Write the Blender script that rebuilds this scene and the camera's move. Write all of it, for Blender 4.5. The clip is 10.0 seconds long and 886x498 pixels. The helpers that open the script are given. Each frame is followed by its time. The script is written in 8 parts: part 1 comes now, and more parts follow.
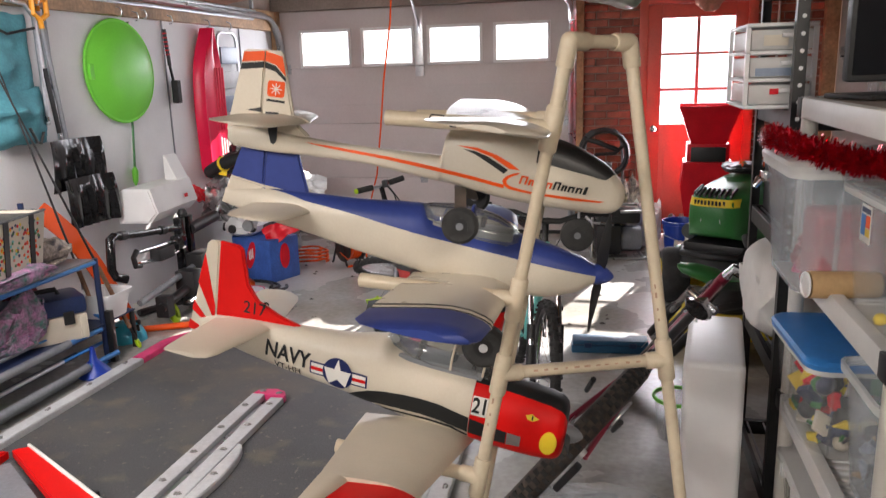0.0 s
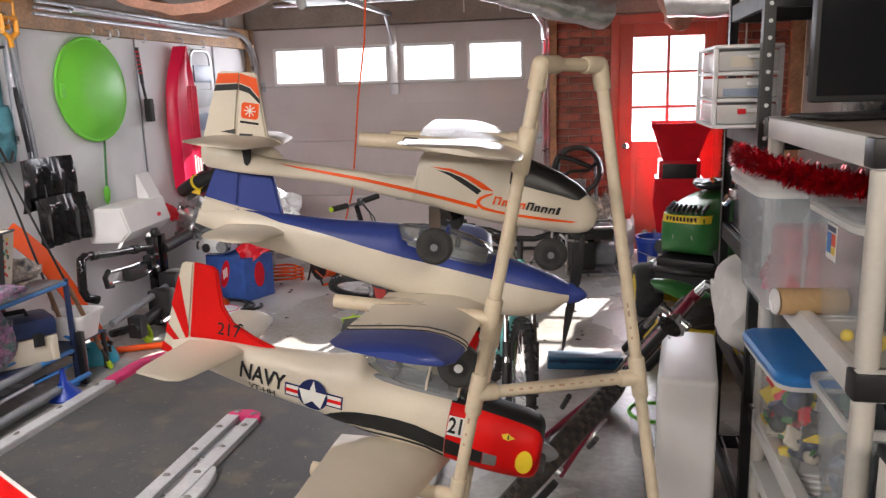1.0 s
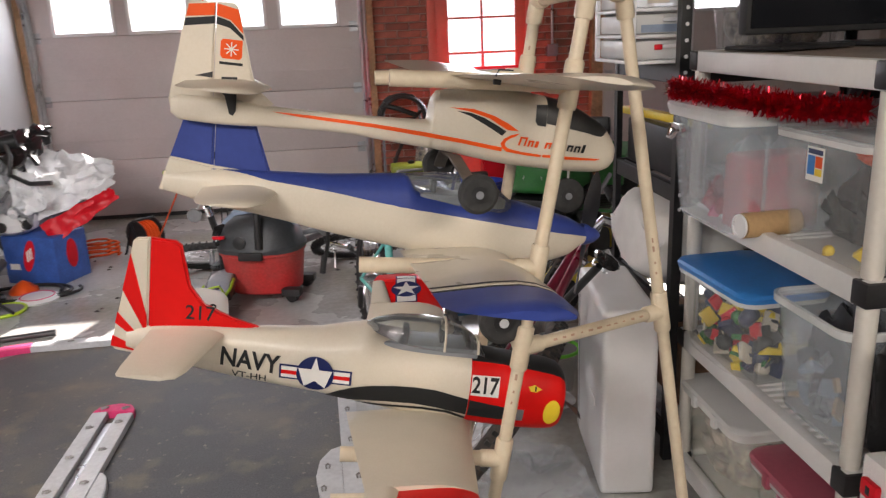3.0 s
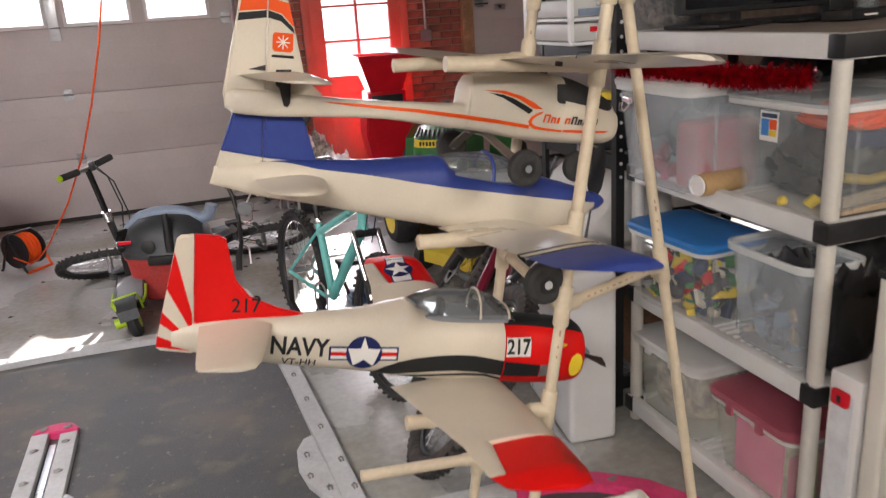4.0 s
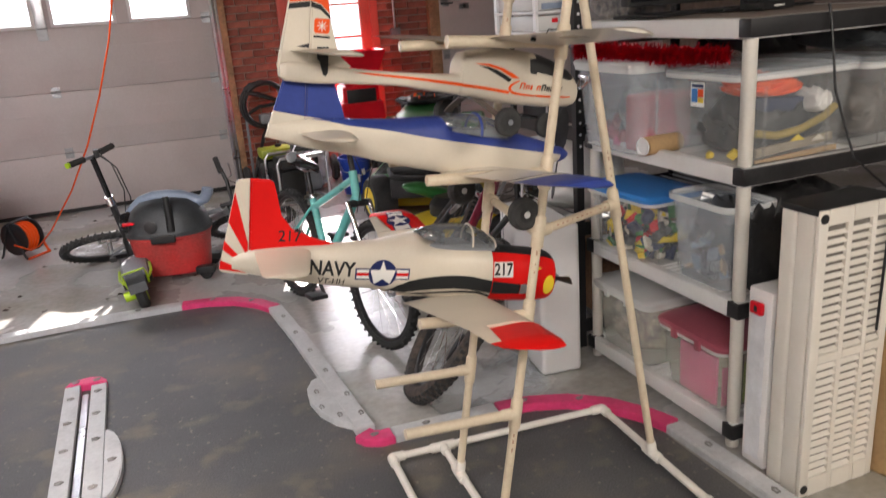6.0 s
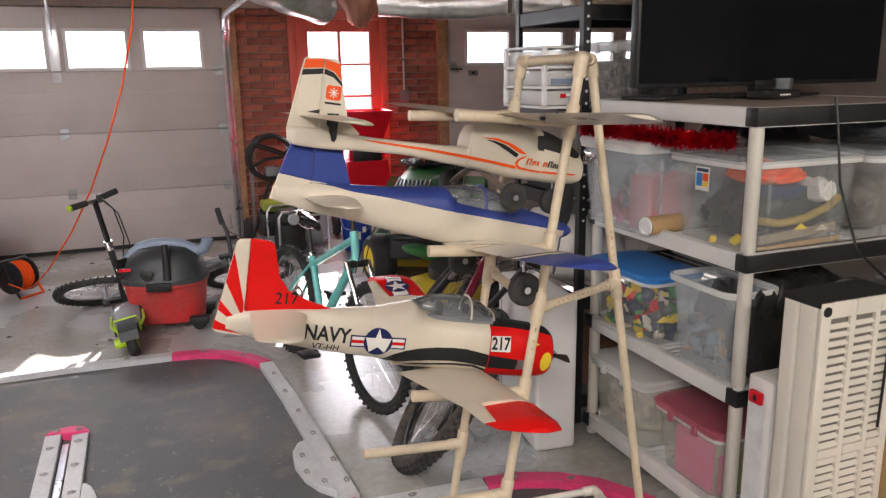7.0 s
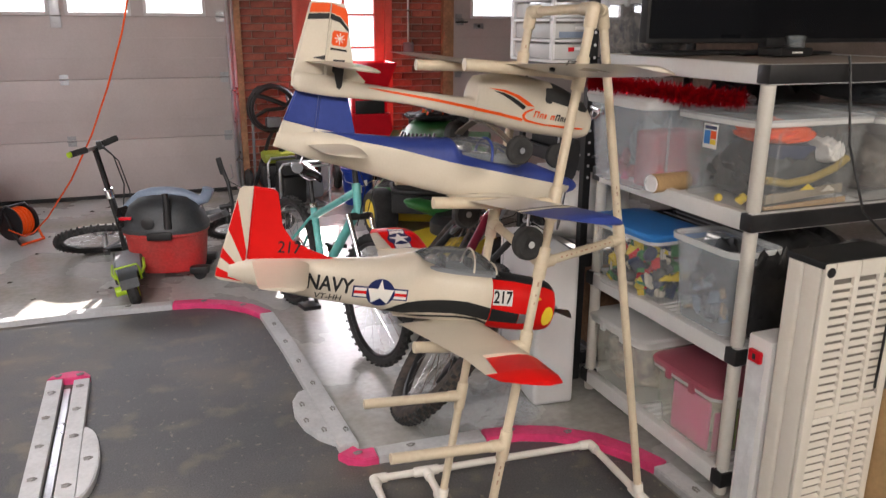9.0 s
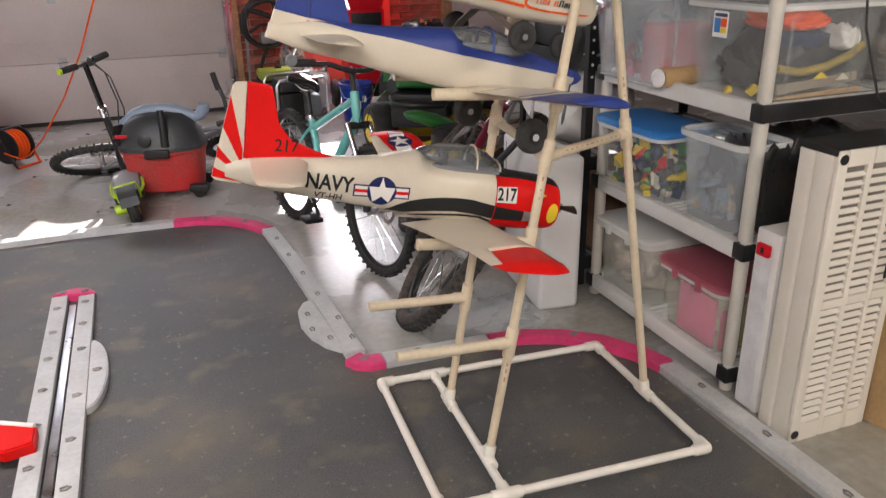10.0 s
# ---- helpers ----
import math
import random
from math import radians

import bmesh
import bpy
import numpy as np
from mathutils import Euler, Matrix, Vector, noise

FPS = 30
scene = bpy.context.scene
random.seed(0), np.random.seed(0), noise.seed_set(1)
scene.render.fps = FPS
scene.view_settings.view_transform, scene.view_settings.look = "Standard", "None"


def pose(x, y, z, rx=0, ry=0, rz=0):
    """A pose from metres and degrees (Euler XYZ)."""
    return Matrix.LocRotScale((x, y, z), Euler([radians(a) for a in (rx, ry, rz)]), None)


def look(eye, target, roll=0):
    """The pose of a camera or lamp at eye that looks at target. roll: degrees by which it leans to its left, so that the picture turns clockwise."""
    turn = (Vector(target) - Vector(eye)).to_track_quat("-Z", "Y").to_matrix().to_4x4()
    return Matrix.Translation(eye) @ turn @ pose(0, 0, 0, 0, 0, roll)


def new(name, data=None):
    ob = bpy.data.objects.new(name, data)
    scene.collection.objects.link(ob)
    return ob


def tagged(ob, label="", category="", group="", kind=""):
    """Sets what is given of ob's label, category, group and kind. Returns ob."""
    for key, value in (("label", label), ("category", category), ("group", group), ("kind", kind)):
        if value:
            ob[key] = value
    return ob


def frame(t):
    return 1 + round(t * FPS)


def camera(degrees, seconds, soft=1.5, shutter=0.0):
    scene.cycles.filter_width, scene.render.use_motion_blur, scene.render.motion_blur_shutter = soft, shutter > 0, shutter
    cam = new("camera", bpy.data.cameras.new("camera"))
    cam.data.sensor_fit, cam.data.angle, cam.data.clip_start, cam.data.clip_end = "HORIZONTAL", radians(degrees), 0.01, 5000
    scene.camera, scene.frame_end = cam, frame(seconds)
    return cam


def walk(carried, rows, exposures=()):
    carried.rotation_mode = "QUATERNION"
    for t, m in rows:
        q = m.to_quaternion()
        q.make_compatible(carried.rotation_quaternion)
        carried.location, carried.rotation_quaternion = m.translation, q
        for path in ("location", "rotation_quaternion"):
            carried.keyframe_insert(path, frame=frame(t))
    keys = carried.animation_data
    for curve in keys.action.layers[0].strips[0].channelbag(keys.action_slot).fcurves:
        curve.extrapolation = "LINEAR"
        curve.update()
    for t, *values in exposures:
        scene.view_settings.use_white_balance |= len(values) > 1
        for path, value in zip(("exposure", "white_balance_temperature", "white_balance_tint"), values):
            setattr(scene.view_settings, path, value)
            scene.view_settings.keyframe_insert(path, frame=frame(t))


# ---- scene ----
cam = camera(59.9, 10.0, soft=1.3, shutter=0.35)
PATH = [
    (0, (0.284, 0.224, 1.54), (-0.151, 2.124, 1.089), -1.7),
    (0.5, (0.294, 0.209, 1.562), (-0.132, 2.124, 1.173), -1.5),
    (1, (0.288, 0.219, 1.551), (-0.086, 2.14, 1.139), -1.7),
    (1.5, (0.269, 0.21, 1.552), (0.003, 2.141, 1.105), -2.0),
    (2, (0.149, 0.211, 1.536), (0.007, 2.147, 1.055), -2.1),
    (2.5, (-0.066, 0.244, 1.528), (-0.052, 2.173, 0.999), -2.0),
    (2.7, (-0.128, 0.285, 1.523), (-0.046, 2.209, 0.984), -2.1),
    (3.8, (-0.569, 0.371, 1.56), (-0.043, 2.211, 0.979), -3.6),
    (4, (-0.645, 0.314, 1.555), (-0.067, 2.132, 0.957), -3.9),
    (4.5, (-0.752, 0.114, 1.532), (-0.138, 1.903, 0.884), -4.4),
    (5, (-0.873, -0.042, 1.532), (-0.273, 1.737, 0.842), -5.1),
    (5.5, (-0.927, -0.104, 1.52), (-0.283, 1.665, 0.844), -4.8),
    (6, (-0.905, -0.104, 1.536), (-0.234, 1.682, 0.936), -4.3),
    (6.2, (-0.895, -0.099, 1.553), (-0.212, 1.701, 1.011), -3.8),
    (7.5, (-0.905, -0.063, 1.565), (-0.206, 1.759, 1.123), 0.4),
    (8, (-0.908, -0.056, 1.567), (-0.211, 1.761, 1.108), 1.0),
    (8.5, (-0.907, -0.054, 1.568), (-0.214, 1.755, 1.07), 0.9),
    (9, (-0.908, -0.062, 1.548), (-0.219, 1.729, 0.986), 0.3),
    (9.5, (-0.905, -0.061, 1.499), (-0.228, 1.704, 0.845), -0.4),
    (10, (-0.902, -0.045, 1.463), (-0.244, 1.69, 0.716), -1.1),
]
walk(cam, [(t, look(eye, target, roll)) for t, eye, target, roll in PATH], [(0, 2.13, 6500, 17), (2.5, 2.15, 6500, 17), (5, 2.25, 6500, 17), (10, 2.25, 6500, 17)])

# ---- world, sun, large lights ----
SUN = Vector((-0.29, -1.0, -0.59)).normalized()
world = bpy.data.worlds.new("sky")
scene.world = world
world.use_nodes = True
wn = world.node_tree
sky = wn.nodes.new("ShaderNodeTexSky")
sky.sky_type, sky.sun_disc = "NISHITA", False
sky.sun_elevation, sky.sun_rotation = radians(29.5), math.atan2(0.29, 1.0)
wn.links.new(sky.outputs[0], wn.nodes["Background"].inputs[0])
wn.nodes["Background"].inputs[1].default_value = 0.055
sun = new("sun", bpy.data.lights.new("sun", "SUN"))
sun.data.energy, sun.data.angle, sun.data.color = 5.0, radians(0.6), (1.0, 0.95, 0.87)
sun.matrix_world = look((0, 0, 8), Vector((0, 0, 8)) + SUN)


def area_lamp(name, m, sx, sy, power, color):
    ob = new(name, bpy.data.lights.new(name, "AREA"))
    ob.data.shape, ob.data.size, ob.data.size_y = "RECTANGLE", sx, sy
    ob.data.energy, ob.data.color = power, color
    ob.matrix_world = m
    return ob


# daylight in the window openings, and unseen ceiling lamps added as fill
area_lamp("window_daylight", look((-1.53, 7.42, 1.78), (-1.53, 0.0, 1.78)), 2.4, 0.32, 5.5, (0.92, 0.96, 1.0))
area_lamp("door_daylight", look((0.97, 7.38, 1.3), (0.5, 0.0, 0.6)), 0.6, 1.2, 8, (0.92, 0.96, 1.0))
area_lamp("fill_lamp", look((-1.4, -1.0, 2.36), (-1.0, 0.4, 0.0)), 1.2, 0.5, 24, (1.0, 0.975, 0.89))
area_lamp("fill_lamp", look((-2.2, 2.0, 2.36), (-2.8, 3.7, 0.3)), 1.2, 0.5, 22, (0.98, 0.97, 0.94))
area_lamp("fill_lamp", look((1.2, -0.9, 2.36), (0.6, 1.2, 0.4)), 1.2, 0.3, 13, (1.0, 0.94, 0.80))

# ---- materials ----


def mat(name, col, rough=0.5, metal=0.0, var=0.12, scale=6.0, fine=70.0, bump=0.0, coat=0.0, trans=0.0, alpha=1.0, rvar=0.1, stain=None, island=False, emit=0.0, spec=0.5):
    m = bpy.data.materials.new(name)
    m.use_nodes = True
    nt = m.node_tree
    b = nt.nodes["Principled BSDF"]
    tc = nt.nodes.new("ShaderNodeTexCoord")
    n1, n2 = nt.nodes.new("ShaderNodeTexNoise"), nt.nodes.new("ShaderNodeTexNoise")
    for n, s, d in ((n1, scale, 5.0), (n2, fine, 3.0)):
        n.inputs["Scale"].default_value, n.inputs["Detail"].default_value = s, d
        nt.links.new(tc.outputs["Object"], n.inputs["Vector"])
    mix = nt.nodes.new("ShaderNodeMix")
    mix.data_type = "RGBA"
    lo = [c * (1 - var) for c in col] if stain is None else stain
    hi = [min(1, c * (1 + var * 0.6)) for c in col]
    ramp = nt.nodes.new("ShaderNodeMapRange")
    ramp.inputs["From Min"].default_value, ramp.inputs["From Max"].default_value = 0.32, 0.66
    nt.links.new(n1.outputs[0], ramp.inputs["Value"])
    nt.links.new(ramp.outputs[0], mix.inputs["Factor"])
    mix.inputs["A"].default_value, mix.inputs["B"].default_value = (*lo, 1), (*hi, 1)
    mix2 = nt.nodes.new("ShaderNodeMix")
    mix2.data_type, mix2.blend_type = "RGBA", "OVERLAY"
    mix2.inputs["Factor"].default_value = min(1.0, var * 1.6)
    nt.links.new(mix.outputs["Result"], mix2.inputs["A"])
    nt.links.new(n2.outputs[0], mix2.inputs["B"])
    last = mix2.outputs["Result"]
    if island:
        oi = nt.nodes.new("ShaderNodeObjectInfo")
        hsv = nt.nodes.new("ShaderNodeHueSaturation")
        mr = nt.nodes.new("ShaderNodeMapRange")
        mr.inputs["To Min"].default_value, mr.inputs["To Max"].default_value = 0.62, 1.3
        nt.links.new(oi.outputs["Random"], mr.inputs["Value"])
        nt.links.new(mr.outputs[0], hsv.inputs["Value"])
        nt.links.new(last, hsv.inputs["Color"])
        last = hsv.outputs[0]
    nt.links.new(last, b.inputs["Base Color"])
    rr = nt.nodes.new("ShaderNodeMapRange")
    rr.inputs["To Min"].default_value, rr.inputs["To Max"].default_value = max(0.02, rough - rvar), min(1, rough + rvar)
    nt.links.new(n1.outputs[0], rr.inputs["Value"])
    nt.links.new(rr.outputs[0], b.inputs["Roughness"])
    b.inputs["Metallic"].default_value = metal
    b.inputs["Specular IOR Level"].default_value = spec
    b.inputs["Coat Weight"].default_value = coat
    b.inputs["Coat Roughness"].default_value = 0.15
    b.inputs["Transmission Weight"].default_value = trans
    b.inputs["Alpha"].default_value = alpha
    if emit:
        b.inputs["Emission Color"].default_value, b.inputs["Emission Strength"].default_value = (*col, 1), emit
    if bump:
        bp = nt.nodes.new("ShaderNodeBump")
        bp.inputs["Strength"].default_value, bp.inputs["Distance"].default_value = bump, 0.004
        nt.links.new(n2.outputs[0], bp.inputs["Height"])
        nt.links.new(bp.outputs[0], b.inputs["Normal"])
    return m


def clear_plastic(name, col, alpha, rough):
    """Thin moulded plastic: partly see-through, with a cloudy body."""
    m = mat(name, col, rough, var=0.06, scale=9, alpha=alpha, rvar=0.06)
    return m


M = dict(
    concrete=mat("concrete", (0.445, 0.45, 0.455), 0.27, var=0.16, scale=1.1, fine=30, bump=0.012, stain=(0.28, 0.26, 0.215), rvar=0.11),
    mat_black=mat("rubber_mat", (0.079, 0.079, 0.081), 0.5, var=0.45, scale=1.6, fine=160, bump=0.25, stain=(0.06, 0.062, 0.065)),
    board=mat("grey_board", (0.52, 0.53, 0.54), 0.55, var=0.12, scale=7, bump=0.1),
    pink=mat("pink_board", (0.72, 0.055, 0.19), 0.5, var=0.2, scale=9, bump=0.1),
    wall=mat("wall_paint", (0.78, 0.78, 0.79), 0.55, var=0.08, scale=2, bump=0.05),
    door_white=mat("door_steel", (0.57, 0.52, 0.515), 0.42, var=0.06, scale=2.5, bump=0.05),
    brick=mat("brick", (0.34, 0.125, 0.088), 0.85, var=0.35, scale=9, fine=120, bump=0.5, island=True),
    mortar=mat("mortar", (0.42, 0.34, 0.29), 0.9, var=0.2, scale=14, bump=0.5),
    wood=mat("raw_timber", (0.40, 0.24, 0.13), 0.65, var=0.3, scale=5, fine=40, bump=0.25),
    darkwood=mat("joist_timber", (0.27, 0.15, 0.085), 0.7, var=0.35, scale=4, bump=0.3),
    kraft=mat("kraft_paper", (0.50, 0.25, 0.17), 0.6, var=0.25, scale=5, bump=0.3),
    red_paint=mat("red_door_paint", (0.58, 0.145, 0.105), 0.4, var=0.1, scale=4),
    foam=mat("cream_foam", (0.67, 0.605, 0.495), 0.48, var=0.05, scale=8, fine=200, bump=0.08, coat=0.15),
    foam_red=mat("red_foam", (0.70, 0.008, 0.006), 0.45, var=0.06, scale=8, spec=0.18),
    foam_blue=mat("navy_foam", (0.035, 0.06, 0.26), 0.4, var=0.08, scale=8, spec=0.3),
    orange=mat("orange_vinyl", (0.85, 0.10, 0.012), 0.4, var=0.04, spec=0.2),
    decal_dark=mat("charcoal_vinyl", (0.018, 0.019, 0.02), 0.5, var=0.08, spec=0.25),
    decal_navy=mat("navy_vinyl", (0.012, 0.02, 0.10), 0.5, var=0.05, spec=0.25),
    decal_white=mat("white_vinyl", (0.82, 0.8, 0.76), 0.45, var=0.03),
    yellow=mat("yellow_paint", (0.85, 0.62, 0.03), 0.4, var=0.08),
    black=mat("black_plastic", (0.018, 0.018, 0.019), 0.42, var=0.25, scale=12, bump=0.05),
    rubber=mat("tyre_rubber", (0.03, 0.03, 0.03), 0.75, var=0.3, scale=20, bump=0.3),
    pvc=mat("aged_pvc", (0.66, 0.56, 0.41), 0.4, var=0.1, scale=10, bump=0.05),
    pvc_white=mat("white_pvc", (0.78, 0.75, 0.68), 0.38, var=0.08, scale=10, bump=0.04),
    resin=mat("shelf_resin", (0.76, 0.76, 0.745), 0.45, var=0.07, scale=5, bump=0.06),
    resin_post=mat("shelf_post_resin", (0.66, 0.63, 0.57), 0.45, var=0.07, scale=5, bump=0.06),
    heater=mat("appliance_plastic", (0.76, 0.72, 0.64), 0.4, var=0.05, scale=5),
    metal=mat("galvanised_steel", (0.62, 0.63, 0.65), 0.3, 1.0, var=0.15, scale=8),
    chrome=mat("chrome", (0.8, 0.8, 0.82), 0.12, 1.0, var=0.05),
    foil=mat("duct_foil", (0.85, 0.84, 0.83), 0.38, 1.0, var=0.15, scale=15, bump=0.6),
    blue=mat("blue_plastic", (0.03, 0.20, 0.55), 0.4, var=0.1),
    navy=mat("navy_plastic", (0.02, 0.035, 0.10), 0.4, var=0.15),
    teal=mat("teal_paint", (0.15, 0.56, 0.52), 0.3, var=0.08, coat=0.4),
    maroon=mat("maroon_paint", (0.22, 0.012, 0.035), 0.3, var=0.1, coat=0.4),
    green=mat("green_paint", (0.03, 0.19, 0.045), 0.4, var=0.12, coat=0.1),
    lime=mat("lime_plastic", (0.19, 0.72, 0.06), 0.5, var=0.06, scale=3, coat=0.05),
    limeyellow=mat("lime_yellow_plastic", (0.45, 0.68, 0.02), 0.4, var=0.08),
    red=mat("red_plastic", (0.70, 0.010, 0.022), 0.36, var=0.15, scale=5, spec=0.25),
    aqua=mat("aqua_fabric", (0.09, 0.31, 0.37), 0.8, var=0.18, scale=8, bump=0.3),
    tinsel=mat("red_tinsel", (0.66, 0.012, 0.03), 0.17, 0.75, var=0.4, scale=60),
    silver_bag=mat("silver_film", (0.34, 0.35, 0.36), 0.28, 0.5, var=0.25, scale=9, bump=0.4),
    white=mat("white_plastic", (0.80, 0.80, 0.80), 0.4, var=0.05, scale=4),
    styro=mat("styrofoam", (0.82, 0.81, 0.80), 0.8, var=0.05, fine=220, bump=0.3),
    cardboard=mat("cardboard", (0.48, 0.31, 0.15), 0.75, var=0.12, scale=5, bump=0.12),
    tray=mat("dull_blue_plastic", (0.015, 0.085, 0.17), 0.45, var=0.12),
    vac_dark=mat("charcoal_plastic", (0.045, 0.05, 0.055), 0.5, var=0.2, scale=10),
    vac_grey=mat("blue_grey_plastic", (0.24, 0.30, 0.40), 0.35, var=0.1),
    grey=mat("grey_plastic", (0.22, 0.23, 0.25), 0.45, var=0.15),
    pinkfill=mat("magenta_paper", (0.85, 0.13, 0.36), 0.6, var=0.12),
    clothes=mat("mixed_cloth", (0.42, 0.36, 0.30), 0.85, var=0.5, scale=22, bump=0.4, stain=(0.12, 0.11, 0.13)),
    screen=mat("tv_screen", (0.008, 0.009, 0.011), 0.09, var=0.1, rvar=0.02),
    berry=mat("berry_red_cloth", (0.38, 0.012, 0.035), 0.7, var=0.2, scale=14, bump=0.2),
    bin=clear_plastic("clear_bin", (0.58, 0.60, 0.60), 0.12, 0.16),
    bin_frost=clear_plastic("frosted_bin", (0.60, 0.65, 0.69), 0.30, 0.25),
    bin_cloudy=clear_plastic("cloudy_bin", (0.62, 0.62, 0.54), 0.27, 0.3),
    cyan=mat("cyan_plastic", (0.02, 0.42, 0.62), 0.35, var=0.1, coat=0.3),
    violet_blue=mat("printed_carton", (0.04, 0.11, 0.40), 0.45, var=0.2, scale=9),
    deep_blue=mat("deep_blue_plastic", (0.012, 0.05, 0.38), 0.35, var=0.1),
    gloss_black=mat("gloss_black_plastic", (0.014, 0.014, 0.015), 0.16, var=0.25, scale=9, bump=0.04),
    dusty_rubber=mat("dusty_tyre_rubber", (0.075, 0.058, 0.047), 0.8, var=0.4, scale=25, bump=0.3, stain=(0.03, 0.028, 0.027)),
    # grey that stands for shade in the cooler's louvre gaps
    louvre_gap=mat("painted_louvre_shade", (0.20, 0.18, 0.155), 0.5, var=0.2),
    white_cloth=mat("white_cloth", (0.80, 0.79, 0.76), 0.85, var=0.06, scale=9, bump=0.25),
    sled_red=mat("sled_plastic", (0.85, 0.014, 0.075), 0.35, var=0.08, scale=4, spec=0.35),
    header=mat("grey_brown_board", (0.30, 0.25, 0.215), 0.7, var=0.2, scale=4, bump=0.2),
    patterned=mat("patterned_cloth", (0.42, 0.20, 0.36), 0.85, var=0.5, scale=26, bump=0.3, stain=(0.08, 0.20, 0.17)),
    film=clear_plastic("clear_film", (0.72, 0.78, 0.84), 0.12, 0.1),
    ochre=mat("ochre_card", (0.36, 0.26, 0.05), 0.6, var=0.15),
    dull_cream=mat("dull_cream_card", (0.30, 0.25, 0.18), 0.65, var=0.12),
    dusty_red=mat("dusty_red_plastic", (0.52, 0.03, 0.03), 0.5, var=0.2, scale=5, stain=(0.42, 0.07, 0.06), spec=0.3),
    olive=mat("olive_lime_plastic", (0.34, 0.40, 0.03), 0.45, var=0.15),
    clip_steel=mat("dull_clip_steel", (0.30, 0.29, 0.28), 0.55, 0.6, var=0.2),
    rail_steel=mat("dull_rail_steel", (0.42, 0.43, 0.45), 0.42, 0.9, var=0.2, scale=10),
    grip_orange=mat("orange_yellow_plastic", (0.80, 0.33, 0.015), 0.45, var=0.1),
    wing_film=mat("cream_wing_film", (0.67, 0.61, 0.51), 0.3, var=0.06, scale=8, fine=160, bump=0.04, coat=0.5),
    pipe_ink=mat("brown_pipe_ink", (0.44, 0.27, 0.19), 0.6, var=0.3),
    leg_brown=mat("brown_grey_composite", (0.12, 0.10, 0.085), 0.5, var=0.15),
    pale_film=mat("pale_film", (0.74, 0.75, 0.77), 0.35, var=0.12, scale=12, bump=0.3),
    lid_clear=clear_plastic("cloudy_lid", (0.78, 0.78, 0.76), 0.7, 0.35),
    lid_pink=clear_plastic("pink_lid", (0.42, 0.10, 0.14), 0.96, 0.35),
)

# dried mud and dust on the mat
nt = M["mat_black"].node_tree
b = nt.nodes["Principled BSDF"]
old = b.inputs["Base Color"].links[0].from_socket
for sc_, lo, hi, colr, amt in ((1.7, 0.50, 0.68, (0.17, 0.145, 0.105, 1), 0.6), (6.0, 0.55, 0.72, (0.22, 0.185, 0.12, 1), 0.5), (38.0, 0.64, 0.72, (0.30, 0.27, 0.2, 1), 0.5)):
    tx, mp, mx = nt.nodes.new("ShaderNodeTexNoise"), nt.nodes.new("ShaderNodeMapRange"), nt.nodes.new("ShaderNodeMix")
    tx.inputs["Scale"].default_value, tx.inputs["Detail"].default_value = sc_, 6.0
    mp.inputs["From Min"].default_value, mp.inputs["From Max"].default_value, mp.inputs["To Max"].default_value = lo, hi, amt
    mx.data_type = "RGBA"
    nt.links.new(nt.nodes["Texture Coordinate"].outputs["Object"], tx.inputs["Vector"])
    nt.links.new(tx.outputs[0], mp.inputs["Value"])
    nt.links.new(mp.outputs[0], mx.inputs["Factor"])
    nt.links.new(old, mx.inputs["A"])
    mx.inputs["B"].default_value = colr
    nt.links.new(mx.outputs["Result"], b.inputs["Base Color"])
    old = mx.outputs["Result"]
glass = bpy.data.materials.new("clear_glass")
glass.use_nodes = True
gb = glass.node_tree.nodes["Principled BSDF"]
gb.inputs["Base Color"].default_value = (0.95, 0.97, 0.98, 1)
gb.inputs["Roughness"].default_value, gb.inputs["Alpha"].default_value = 0.05, 0.16
gb.inputs["Specular IOR Level"].default_value = 0.7
M["glass"] = glass
# thin blown canopy plastic: clear with a gloss that grows at grazing angles
acr = bpy.data.materials.new("canopy_plastic")
acr.use_nodes = True
an = acr.node_tree
gl, tp, ms, fr_ = an.nodes.new("ShaderNodeBsdfGlossy"), an.nodes.new("ShaderNodeBsdfTransparent"), an.nodes.new("ShaderNodeMixShader"), an.nodes.new("ShaderNodeFresnel")
gl.inputs["Roughness"].default_value = 0.06
tp.inputs["Color"].default_value = (0.80, 0.83, 0.84, 1)
fr_.inputs["IOR"].default_value = 1.5
an.links.new(fr_.outputs[0], ms.inputs[0])
# a little pale diffuse is mixed in as the canopies' bluish-white sheen
df_, m2_ = an.nodes.new("ShaderNodeBsdfDiffuse"), an.nodes.new("ShaderNodeMixShader")
df_.inputs["Color"].default_value = (0.78, 0.82, 0.84, 1)
m2_.inputs[0].default_value = 0.13
an.links.new(tp.outputs[0], m2_.inputs[1])
an.links.new(df_.outputs[0], m2_.inputs[2])
an.links.new(m2_.outputs[0], ms.inputs[1])
an.links.new(gl.outputs[0], ms.inputs[2])
an.links.new(ms.outputs[0], an.nodes["Material Output"].inputs["Surface"])
M["canopy"] = acr

# ---- helpers for building ----


def thing(name, label, category, m=None, group="", kind=""):
    ob = new(name)
    ob.empty_display_size = 0.05
    if m is not None:
        ob.matrix_world = m
    return tagged(ob, label, category, group, kind)


def part(name, bm, material, parent=None, label="", smooth=38):
    me = bpy.data.meshes.new(name)
    bm.normal_update()
    bm.to_mesh(me)
    bm.free()
    for mm in material if isinstance(material, (list, tuple)) else (material,):
        me.materials.append(M[mm] if isinstance(mm, str) else mm)
    if smooth:
        me.shade_smooth()
        me.set_sharp_from_angle(angle=radians(smooth))
    ob = new(name, me)
    if parent is not None:
        ob.parent = parent
    return tagged(ob, label) if label else ob


